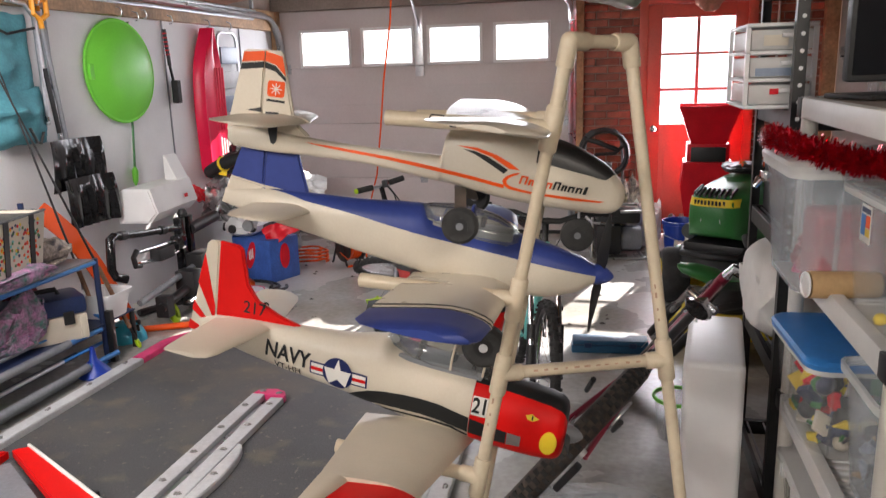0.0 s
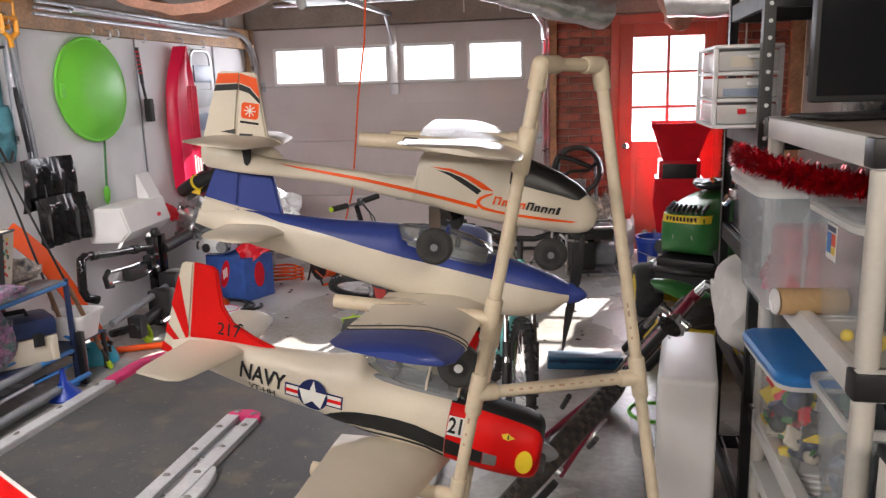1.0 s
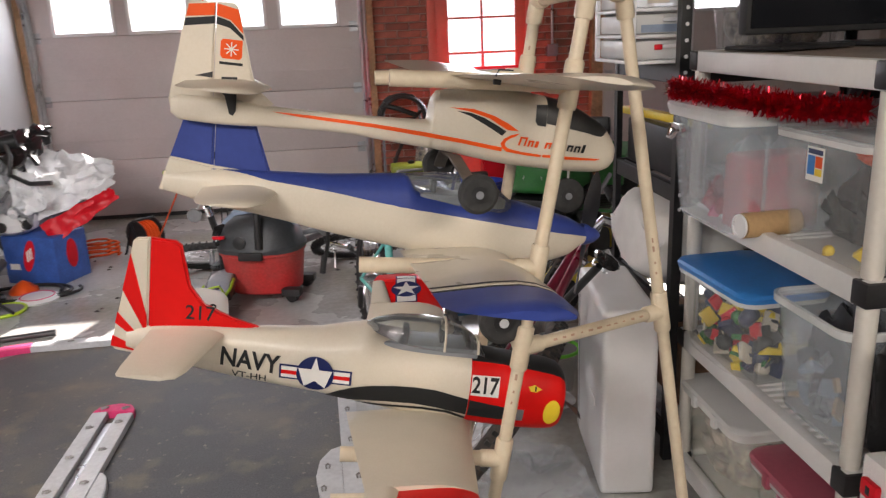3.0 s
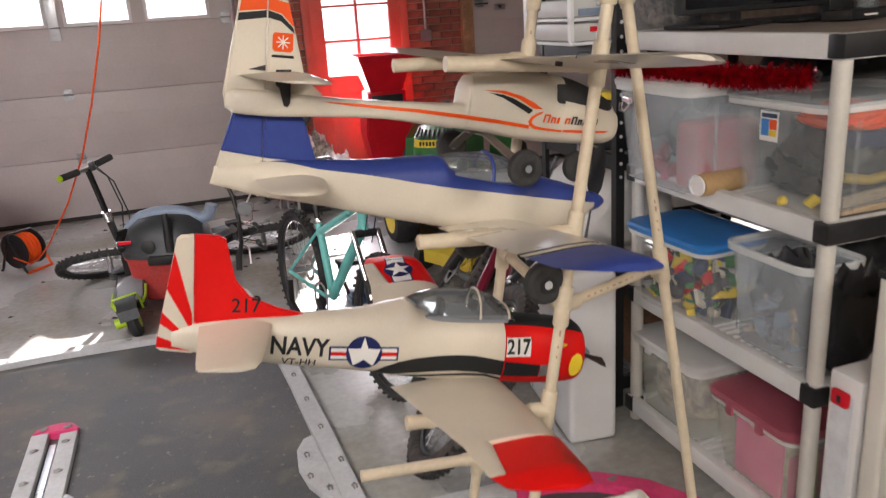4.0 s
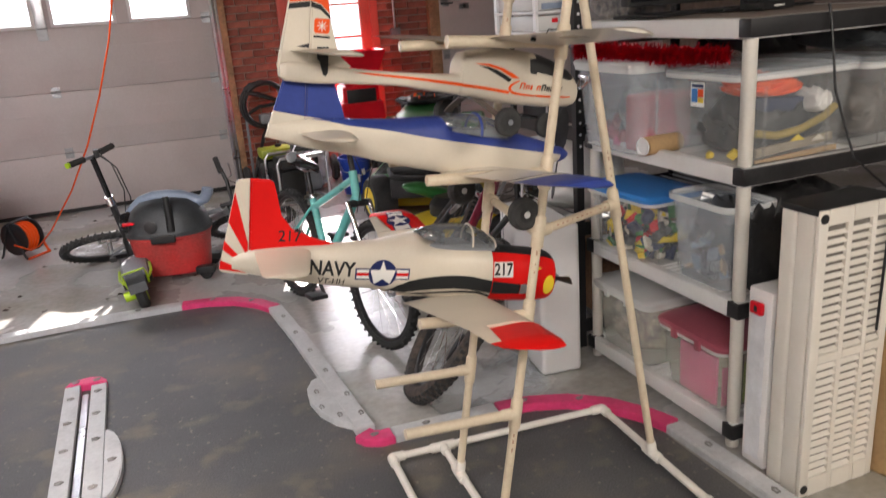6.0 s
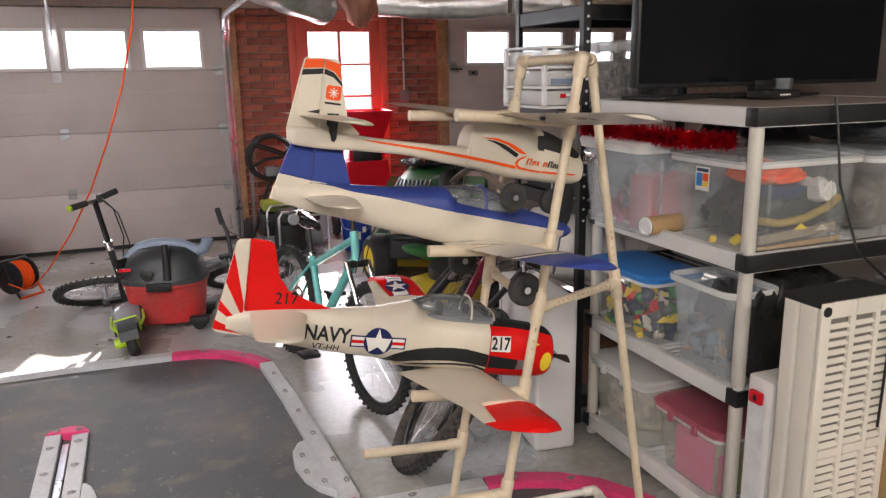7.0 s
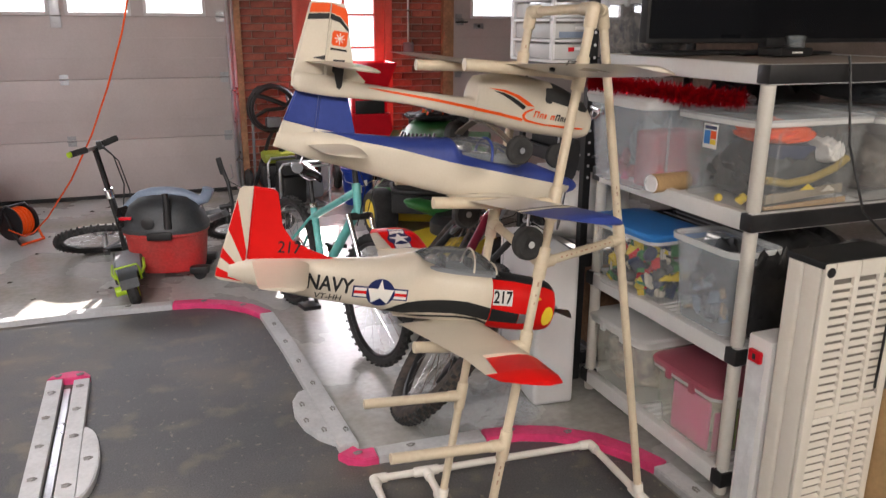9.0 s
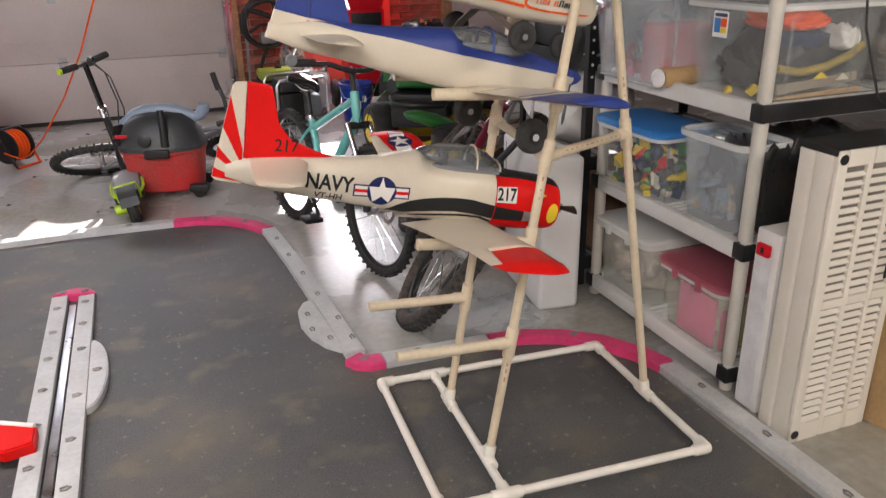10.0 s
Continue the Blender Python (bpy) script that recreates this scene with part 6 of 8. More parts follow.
bicycle("bicycle", "teal mountain bicycle with black suspension fork", pose(-0.225, 4.15, 0.0, -4, 0, -77.2), "teal", 0.31, fat=0.02, rise=0.08, tube_r=1.12)
bicycle("bicycle", "maroon mountain bicycle leaning over a white box", pose(-0.06, 2.69, 0.012, 37, 0, 71.4) @ Matrix.Scale(1.09, 4), "maroon", 0.345, 1.0, 0.032, "dusty_rubber", -62, "chrome", bar=0.5, pedals=False, post=0.10, knob=1.05, knobs=66, seat=0.62)
bicycle("bicycle", "grey bicycle lying on the floor behind a vacuum", pose(-1.25, 5.64, 0.004, 61, 0, 2), "grey", 0.31, 0.96)

# ---- kick scooter seen from behind ----
sc = thing("kick_scooter", "black electric kick scooter with lime green wheel", "scooter", pose(-1.055, 4.43, 0, -10, -3, 92))
part("rear_wheel", lathe([(0.04, -0.03), (0.085, -0.028), (0.1, -0.012), (0.1, 0.012), (0.085, 0.028), (0.04, 0.03)], 28, m=along((0, 0, 0.1), (0, 1, 0))), "rubber", sc)
part("hub", lathe([(0.015, -0.034), (0.055, -0.032), (0.055, 0.032), (0.015, 0.034)], 20, m=along((0, 0, 0.1), (0, 1, 0))), "limeyellow", sc, "lime green wheel hub")
part("hub", tube([(0, 0.03, 0.1), (0, 0.09, 0.1)], 0.028, 14), "limeyellow", sc, "lime green axle guard")
part("mudguard", prism([(-0.11, 0.14), (-0.09, 0.19), (0.0, 0.225), (0.09, 0.21), (0.09, 0.2), (0.0, 0.212), (-0.08, 0.18), (-0.1, 0.14)], -0.05, 0.05), "vac_dark", sc)
part("guard_trim", tube([(0.06, -0.06, 0.12), (0.03, -0.065, 0.2), (0.0, -0.06, 0.235), (0.0, 0.06, 0.235), (0.03, 0.065, 0.2), (0.06, 0.06, 0.12)], 0.006, 8), "limeyellow", sc, "lime green guard rim")
part("deck", box(0.09, 0.56, -0.085, 0.085, 0.105, 0.15, 0.012), "black", sc)
part("deck_rim", tube([(0.05, -0.07, 0.16), (0.12, -0.09, 0.165), (0.3, -0.09, 0.155)], 0.008, 8), "limeyellow", sc, "lime green trim")
part("deck_rim", tube([(0.05, 0.07, 0.16), (0.12, 0.09, 0.165), (0.3, 0.09, 0.155)], 0.008, 8), "limeyellow", sc, "lime green trim")
part("grip_tape", box(0.12, 0.54, -0.07, 0.07, 0.1505, 0.153), "grey", sc)
part("front_wheel", lathe([(0.03, -0.025), (0.085, -0.025), (0.1, -0.01), (0.1, 0.01), (0.085, 0.025), (0.03, 0.025)], 28, m=along((0.72, 0, 0.135), (0, 1, 0))), "rubber", sc)
part("stem", tube([(0.70, 0, 0.2), (0.66, 0, 0.50)], 0.021, 14), "black", sc)
part("stem", tube([(0.66, 0, 0.5), (0.625, 0, 0.80)], 0.017, 14), "gloss_black", sc)
part("brake_clamp", box(0.60, 0.65, -0.045, -0.015, 0.785, 0.835, 0.006), "black", sc)
part("collar", tube([(0.663, 0, 0.47), (0.657, 0, 0.53)], 0.026, 14), "chrome", sc)
part("neck", tube([(0.55, 0, 0.13), (0.66, 0, 0.22), (0.70, 0, 0.22)], 0.026, 12), "black", sc)
part("handlebar", tube([(0.72, -0.122, 0.81), (0.622, 0, 0.80), (0.52, 0.122, 0.81)], 0.012, 12), "metal", sc)
for s in (-1, 1):
    part("grip", tube([(0.62 - s * 0.038, s * 0.046, 0.806), (0.62 - s * 0.106, s * 0.13, 0.811)], 0.019, 14), "rubber", sc)
part("grip_end", tube([(0.514, 0.13, 0.811), (0.504, 0.142, 0.811)], 0.017, 14), "limeyellow", sc)
part("brake_cable", tube([(0.61, -0.05, 0.80), (0.58, -0.11, 0.70), (0.60, -0.12, 0.5), (0.64, -0.07, 0.3), (0.68, -0.02, 0.2)], 0.004, 6), "black", sc)
part("brake_cable", tube([(0.61, -0.04, 0.80), (0.57, -0.09, 0.74), (0.6, -0.10, 0.55), (0.64, -0.04, 0.35)], 0.004, 6), "black", sc)

# ---- workshop vacuum ----
vc = thing("shop_vacuum", "red and black workshop vacuum on castors", "vacuum cleaner", pose(-0.85, 4.96, 0, 0, 0, -14) @ Matrix.Scale(1.05, 4))


def oval(rx, ry, z, n=32, p=2.6):
    return [(rx * math.copysign(abs(math.cos(2 * math.pi * k / n)) ** (2 / p), math.cos(2 * math.pi * k / n)), ry * math.copysign(abs(math.sin(2 * math.pi * k / n)) ** (2 / p), math.sin(2 * math.pi * k / n)), z) for k in range(n)]


bm = bmesh.new()
skin(bm, [oval(0.20, 0.15, 0.045), oval(0.21, 0.16, 0.055), oval(0.235, 0.185, 0.27), oval(0.245, 0.195, 0.275), oval(0.245, 0.195, 0.29)])
bmesh.ops.recalc_face_normals(bm, faces=bm.faces)
part("tank", bm, "dusty_red", vc)
bm = bmesh.new()
skin(bm, [oval(0.25, 0.2, 0.291), oval(0.25, 0.2, 0.315), oval(0.238, 0.19, 0.328), oval(0.226, 0.18, 0.38), oval(0.195, 0.155, 0.44), oval(0.14, 0.115, 0.482), oval(0.06, 0.05, 0.496)])
bmesh.ops.recalc_face_normals(bm, faces=bm.faces)
part("motor_head", bm, "vac_dark", vc)
part("carry_handle", tube([(-0.215, 0, 0.40), (-0.19, 0, 0.435), (-0.13, 0, 0.485), (-0.06, 0, 0.503), (0.02, 0, 0.505), (0.1, 0, 0.495), (0.16, 0, 0.468), (0.20, 0, 0.452), (0.235, 0.0, 0.465), (0.255, 0, 0.50), (0.262, 0, 0.525)], 0.034, 14), "vac_grey", vc)
part("hose_grip", tube([(0.05, -0.185, 0.325), (0.05, -0.175, 0.45), (0.045, -0.165, 0.53)], 0.024, 12, r1=0.019), "black", vc)
part("front_latch", box(-0.07, 0.07, -0.215, -0.185, 0.262, 0.31, 0.008), "black", vc)
part("hose_port", lathe([(0.03, 0), (0.036, 0.03), (0.03, 0.032)], 20, m=along((-0.06, -0.168, 0.36), (0, -1, 0.1))), "black", vc)
for x, y in ((0.2, -0.14), (0.2, 0.14), (-0.2, -0.14), (-0.2, 0.14)):
    part("castor", lathe([(0.01, -0.02), (0.035, -0.018), (0.038, 0), (0.035, 0.018), (0.01, 0.02)], 18, m=along((x, y, 0.038), (0.3, 1, 0))), "black", vc)
    part("foot", box(x - 0.055, x + 0.055, y - 0.035, y + 0.035, 0.04, 0.085, 0.012), "black", vc)
part("badge", box(-0.215, -0.15, -0.192, -0.172, 0.385, 0.40), "red", vc)

# ---- cord reel and orange cord ----
rl = thing("cord_reel", "orange extension cord wound on a black reel", "cord reel", pose(-1.86, 6.12, 0, 0, 0, 50) @ Matrix.Scale(0.82, 4))
for x in (-0.09, 0.09):
    part("flange", lathe([(0.03, 0), (0.15, 0.004), (0.152, 0.012), (0.15, 0.016), (0.03, 0.018)], 28, m=along((x, 0, 0.18), (1, 0, 0))), "black", rl)
for k in range(9):
    part("winding", ring((-0.068 + k * 0.0175, 0, 0.18), (1, 0, 0), 0.118 + 0.006 * (k % 2), 0.0095, 28, 6), "orange", rl)
for x in (-0.12, 0.13):
    part("stand", tube([(x, -0.15, 0.012), (x, -0.13, 0.03), (x, 0, 0.31), (x, 0.13, 0.03), (x, 0.15, 0.012)], 0.011, 8), "orange" if x > 0 else "black", rl)
part("carry_handle", tube([(-0.12, 0, 0.31), (-0.1, 0, 0.33), (0.11, 0, 0.33), (0.13, 0, 0.31)], 0.012, 8), "black", rl)
part("stand_bar", tube([(-0.12, -0.15, 0.012), (0.13, -0.15, 0.012)], 0.011, 8), "orange", rl)
solid("extension_cord", tube([(-1.9, 6.0, 0.12), (-1.78, 5.85, 0.10), (-1.7, 5.7, 0.16), (-1.58, 5.5, 0.3), (-1.38, 5.2, 0.6), (-1.22, 4.95, 0.9), (-1.09, 4.65, 1.2), (-0.98, 4.4, 1.5), (-0.9, 4.3, 1.8), (-0.86, 4.25, 2.1), (-0.85, 4.22, 2.40), (-0.85, 4.24, 2.60)], 0.0052, 8), "orange", "thin orange extension cord hanging from the ceiling", "cord")
solid("cord_coil", tube([(-2.22 + (0.15 + 0.02 * math.sin(a * 1.7)) * math.cos(a * 0.42), 6.12 + (0.11 + 0.02 * math.cos(a * 1.3)) * math.sin(a * 0.42), 0.012 + 0.002 * a) for a in range(60)], 0.009, 8), "orange", "loose orange cord coil lying on the floor", "cord")
solid("garden_hose", tube([(-2.42 + (0.22 + 0.002 * a) * math.cos(a * 0.2), 5.30 + 0.16 * math.sin(a * 0.2), 0.013 + 0.004 * math.sin(a * 0.37) ** 2) for a in range(66)], 0.011, 8), "black", "black hose coiled loosely on the floor", "hose")

# ---- against the brick ----
pw = thing("pressure_washer", "yellow-green pressure washer with a coiled black hose", "pressure washer", pose(0.17, 7.16, 0))
for k in range(4):
    part("hose_coil", ring((0.005 * k, -0.03 - 0.022 * k, 0.80), (0.05, 1, 0), 0.205 - 0.012 * (k % 2), 0.016, 36, 8), "black", pw)
part("hose_loop", tube([(-0.17, -0.05, 0.72), (-0.05, -0.07, 0.79), (0.1, -0.07, 0.80), (0.17, -0.05, 0.86)], 0.016, 8), "black", pw)
part("gun", tube([(-0.16, -0.08, 0.93), (-0.05, -0.09, 0.90), (0.12, -0.08, 0.83)], 0.022, 10), "black", pw)
part("pump", box(-0.06, 0.08, -0.10, 0.0, 0.63, 0.72, 0.02), "grey", pw)
for s in (-1, 1):
    part("frame_tube", tube([(s * 0.17, 0.05, 0.12), (s * 0.17, 0.0, 0.7), (s * 0.15, 0.0, 0.95)], 0.013, 10), "grey", pw)
    part("frame_foot", tube([(s * 0.17, 0.05, 0.12), (s * 0.17, -0.35, 0.10), (s * 0.17, -0.4, 0.02)], 0.013, 10), "metal", pw)
    part("wheel", lathe([(0.03, -0.03), (0.1, -0.03), (0.12, 0), (0.1, 0.03), (0.03, 0.03)], 24, m=along((s * 0.23, 0.05, 0.121), (1, 0, 0))), "rubber", pw)
part("frame_grip", tube([(-0.15, 0, 0.95), (-0.1, 0, 0.99), (0.1, 0, 0.99), (0.15, 0, 0.95)], 0.014, 10), "rubber", pw)
part("engine", box(-0.15, 0.15, -0.34, -0.06, 0.12, 0.33, 0.03), "black", pw)
part("engine_cover", box(-0.13, 0.16, -0.33, -0.08, 0.34, 0.43, 0.03), "olive", pw, "yellow-green engine cover")
part("fuel_cap", lathe([(0.03, 0), (0.03, 0.02), (0.02, 0.025)], 16, m=Matrix.Translation((0.05, -0.2, 0.43))), "black", pw)
part("lance", tube([(-0.22, -0.2, 0.10), (-0.05, -0.1, 0.52), (0.06, -0.05, 0.72)], 0.017, 8), "black", pw)

ge = thing("generator", "small black framed generator on the floor", "generator", pose(0.30, 6.62, 0, 0, 0, 8))
for s in (-1, 1):
    part("frame", tube([(-0.22, s * 0.17, 0.03), (-0.2, s * 0.17, 0.012), (0.2, s * 0.17, 0.012), (0.22, s * 0.17, 0.03), (0.22, s * 0.17, 0.36), (0.19, s * 0.17, 0.4), (-0.19, s * 0.17, 0.4), (-0.22, s * 0.17, 0.36)], 0.012, 8, closed=True), "metal", ge)
part("engine", box(-0.18, 0.02, -0.14, 0.14, 0.04, 0.28, 0.02), "black", ge)
part("tank", box(-0.17, 0.17, -0.13, 0.13, 0.29, 0.39, 0.025), "black", ge)
part("alternator", tube([(0.02, 0, 0.15), (0.19, 0, 0.15)], 0.1, 20), "grey", ge)
part("cross_bar", tube([(-0.2, -0.17, 0.012), (-0.2, 0.17, 0.012)], 0.012, 8), "metal", ge)
part("cross_bar", tube([(0.2, -0.17, 0.012), (0.2, 0.17, 0.012)], 0.012, 8), "metal", ge)

ch = thing("wood_chipper", "red steel garden chipper with a wide hopper", "chipper", pose(1.02, 6.95, 0, 0, 0, -3))


def frustum(a, b, z0, z1, t=0.004):
    bm = bmesh.new()
    rings = [[(x, y, z) for x, y in ((-u, -v), (u, -v), (u, v), (-u, v))] for u, v, z in ((a[0], a[1], z0), (b[0], b[1], z1), (b[0] - t, b[1] - t, z1), (a[0] - t, a[1] - t, z0 + t))]
    skin(bm, rings)
    bmesh.ops.recalc_face_normals(bm, faces=bm.faces)
    return bm


part("hopper", frustum((0.135, 0.13), (0.225, 0.22), 0.90, 1.17), "red", ch)
part("hopper_lip", frustum((0.227, 0.222), (0.238, 0.235), 1.165, 1.21), "red", ch)
part("throat", box(-0.165, 0.165, -0.14, 0.14, 0.76, 0.899, 0.006), "red", ch)
# the chute's dark opening is put in as a black panel
part("chute_opening", box(-0.135, 0.135, -0.152, -0.139, 0.755, 0.875, 0.004), "black", ch, "black panel put in for the dark chute opening")
part("body", prism([(-0.19, 0.755), (-0.21, 0.55), (-0.16, 0.25), (0.16, 0.25), (0.21, 0.55), (0.19, 0.755)], -0.17, 0.17, bevel=0.01), "red", ch)
part("engine", box(-0.2, 0.2, 0.0, 0.3, 0.1, 0.249, 0.02), "black", ch)
for s in (-1, 1):
    part("leg", tube([(s * 0.17, -0.14, 0.28), (s * 0.2, -0.2, 0.012)], 0.014, 8), "red", ch)
    part("wheel", lathe([(0.03, -0.03), (0.11, -0.03), (0.13, 0), (0.11, 0.03), (0.03, 0.03)], 24, m=along((s * 0.26, 0.2, 0.131), (1, 0, 0))), "rubber", ch)
bk = thing("bucket", "blue plastic bucket with white printing on the floor", "bucket", pose(0.80, 6.50, 0))
part("tub", lathe([(0.11, 0.0005), (0.115, 0.004), (0.14, 0.30), (0.15, 0.305), (0.15, 0.33), (0.14, 0.33), (0.135, 0.31), (0.11, 0.01)], 28), "deep_blue", bk)
part("print", box(-0.06, 0.0, -0.137, -0.131, 0.12, 0.19), "decal_white", bk)
part("print", box(0.02, 0.05, -0.137, -0.128, 0.18, 0.23), "decal_white", bk)
part("bail", tube([(-0.148, 0, 0.31), (-0.13, -0.08, 0.22), (0, -0.15, 0.18), (0.13, -0.08, 0.22), (0.148, 0, 0.31)], 0.004, 6), "metal", bk)
heap("plastic_bag", "crumpled white plastic carrier bag", 0.52, 6.98, 0.0, 0.15, 0.12, 0.34, "styro", 41, "bag", 0.5)
heap("cloth_bag", "grey-white cloth bundle on the floor by bricks", 0.42, 7.22, 0.0, 0.14, 0.1, 0.5, "clothes", 42, "bag", 0.45)

# ---- garden tractor ----
tr_ = thing("garden_tractor", "green riding tractor with yellow wheels and badge", "tractor", pose(0.925, 5.16, 0, 0, 0, -118))
bm = bmesh.new()
rings = []
for x, w, z0, z1 in ((0.175, 0.08, 0.56, 0.735), (0.155, 0.135, 0.53, 0.763), (0.10, 0.165, 0.50, 0.782), (0.0, 0.185, 0.48, 0.800), (-0.20, 0.20, 0.46, 0.815), (-0.40, 0.21, 0.45, 0.825), (-0.62, 0.215, 0.44, 0.83)):
    rings.append([(x, w * cx_, z0 + (z1 - z0) * cz_) for cx_, cz_ in ((-0.96, 0.0), (0.96, 0.0), (1.0, 0.35), (0.98, 0.68), (0.9, 0.86), (0.7, 0.96), (0.4, 1.0), (-0.4, 1.0), (-0.7, 0.96), (-0.9, 0.86), (-0.98, 0.68), (-1.0, 0.35))])
skin(bm, rings)
bmesh.ops.recalc_face_normals(bm, faces=bm.faces)
HT = tree_of(bm)
hood = part("hood", bm, "green", tr_, smooth=50)


def on_hood(y, z):
    """A point of the hood's front at that side and height."""
    hit, nrm, _, _ = HT.ray_cast(Vector((1.0, y, z)), Vector((-1, 0, 0)))
    return (hit.x, nrm) if hit else (0.0, Vector((1, 0, 0)))


for k in range(9):
    y = -0.136 + k * 0.030
    x, nrm = on_hood(y, 0.758)
    x2, _ = on_hood(y, 0.785)
    bm = tube([(x + 0.004, y, 0.755), (x + 0.005, y, 0.766), (x2 + 0.004, y, 0.796)], 0.0095, 8)
    part("vent", bm, "black", hood)
bm = bmesh.new()
row0, row1 = [], []
for k in range(17):
    y = -0.152 + k * 0.019
    for rw_, z in ((row0, 0.700), (row1, 0.748)):
        x, _ = on_hood(y, min(z, 0.735))
        rw_.append((x + 0.004, y, z))
skin(bm, [[a_, b_, (b_[0] - 0.008, b_[1], b_[2]), (a_[0] - 0.008, a_[1], a_[2])] for a_, b_ in zip(row0, row1)])
bmesh.ops.recalc_face_normals(bm, faces=bm.faces)
part("badge_strip", bm, "yellow", hood, "yellow badge strip with dark bars")
for k in range(9):
    y = -0.105 + k * 0.022
    x, _ = on_hood(y + 0.006, 0.725)
    part("badge_bar", box(x + 0.0035, x + 0.0064, y, y + 0.013, 0.711, 0.737), "decal_dark", hood)
for s in (-1, 1):
    part("head_light", lathe([(0.012, 0), (0.04, 0.006), (0.038, 0.012), (0.01, 0.014)], 18, m=along((0.150, s * 0.085, 0.62), (1, s * 0.45, 0.1))), "lid_clear", hood, "clouded round headlight")
part("muffler", tube([(0.02, -0.195, 0.505), (-0.30, -0.225, 0.505)], 0.048, 16), "vac_dark", tr_, "dark cylindrical muffler")
part("bumper", tube([(0.02, -0.21, 0.42), (0.17, -0.17, 0.40), (0.20, 0.0, 0.40), (0.17, 0.17, 0.40), (0.02, 0.21, 0.42)], 0.022, 10), "black", tr_)
part("front_shroud", box(-0.5, 0.12, -0.19, 0.19, 0.379, 0.46, 0.02), "black", tr_)
part("chassis", box(-1.25, 0.12, -0.2, 0.2, 0.22, 0.379, 0.02), "black", tr_)
for s in (-1, 1):
    for x, rr, w in ((-0.05, 0.185, 0.085), (-1.15, 0.255, 0.115)):
        y = s * (0.315 if rr < 0.2 else 0.38)
        t = part("tyre", lathe([(rr * 0.5, -w), (rr * 0.85, -w), (rr * 0.98, -w * 0.6), (rr, 0), (rr * 0.98, w * 0.6), (rr * 0.85, w), (rr * 0.5, w)], 32, m=along((x, y, rr + 0.001), (0, 1, 0) if x < -1 else (-0.6, 1, 0))), "rubber", tr_)
        part("rim", lathe([(0.03, -w * 1.08), (rr * 0.42, -w * 1.04), (rr * 0.58, -w * 1.02), (rr * 0.58, w * 1.02), (rr * 0.42, w * 1.04), (0.03, w * 1.08)], 24, m=along((x, y, rr + 0.001), (0, 1, 0) if x < -1 else (-0.6, 1, 0))), "yellow", t, "yellow steel rim")
    part("axle", tube([(-0.05, s * 0.1, 0.24), (-0.05, s * 0.29, 0.19)], 0.025, 10), "black", tr_)
    part("fender", prism([(-1.5, 0.45), (-1.42, 0.6), (-1.15, 0.66), (-0.85, 0.6), (-0.75, 0.4), (-0.8, 0.4), (-0.9, 0.56), (-1.15, 0.61), (-1.38, 0.56), (-1.45, 0.45)], s * 0.24, s * 0.42), "green", tr_)
    part("footboard", box(-0.8, -0.3, min(s * 0.2, s * 0.42), max(s * 0.2, s * 0.42), 0.30, 0.32, 0.004), "green", tr_)
    for k in range(9):
        part("tread_rib", box(-0.76 + k * 0.05, -0.735 + k * 0.05, min(s * 0.23, s * 0.40), max(s * 0.23, s * 0.40), 0.3205, 0.325), "rubber", tr_)
part("dash", box(-0.80, -0.63, -0.2, 0.2, 0.38, 0.825, 0.03), "black", tr_)
part("steering_wheel", ring((-0.90, 0, 0.79), (-0.5, 0, 0.9), 0.17, 0.015, 32, 10), "black", tr_)
part("steering_column", tube([(-0.76, 0, 0.74), (-0.90, 0, 0.785)], 0.02, 10), "black", tr_)
part("seat", box(-1.35, -0.98, -0.22, 0.22, 0.62, 0.70, 0.03), "black", tr_)
part("seat_back", box(-1.42, -1.34, -0.22, 0.22, 0.66, 0.82, 0.03), "black", tr_)
part("mower_deck", box(-0.85, -0.2, -0.46, 0.46, 0.08, 0.17, 0.03), "yellow", tr_, "yellow mower deck")
heap("grass_bag", "black bag heaped on the tractor hood", 1.17, 5.58, 0.832, 0.19, 0.17, 0.06, "black", 43, "bag", 0.4)
bits("strap_hook", "small orange and yellow strap hooks on a black bag", 1.14, 5.50, 0.885, 0.08, 0.08, 0.01, ["orange", "ochre", "orange"], 5, 0.03, 45)

# push mower beyond the bicycles
pm = thing("push_mower", "low yellow push mower with a black engine", "lawn mower", pose(0.92, 4.55, 0, 0, 0, 25))
part("deck", prism([(-0.26, 0.08), (-0.26, 0.16), (-0.16, 0.21), (0.16, 0.21), (0.26, 0.16), (0.26, 0.08)], -0.22, 0.22, bevel=0.02), "yellow", pm)
part("engine", lathe([(0.13, 0.212), (0.14, 0.22), (0.14, 0.29), (0.1, 0.34), (0.04, 0.345)], 24), "black", pm)
for x in (-0.2, 0.2):
    for s in (-1, 1):
        part("wheel", lathe([(0.02, -0.025), (0.08, -0.025), (0.095, 0), (0.08, 0.025), (0.02, 0.025)], 22, m=along((x, s * 0.25, 0.096), (0, 1, 0))), "rubber", pm)
for s in (-1, 1):
    part("handle_tube", tube([(0.2, s * 0.19, 0.2), (0.55, s * 0.2, 0.62)], 0.013, 8), "grey", pm)
bm = bmesh.new()
rings = []
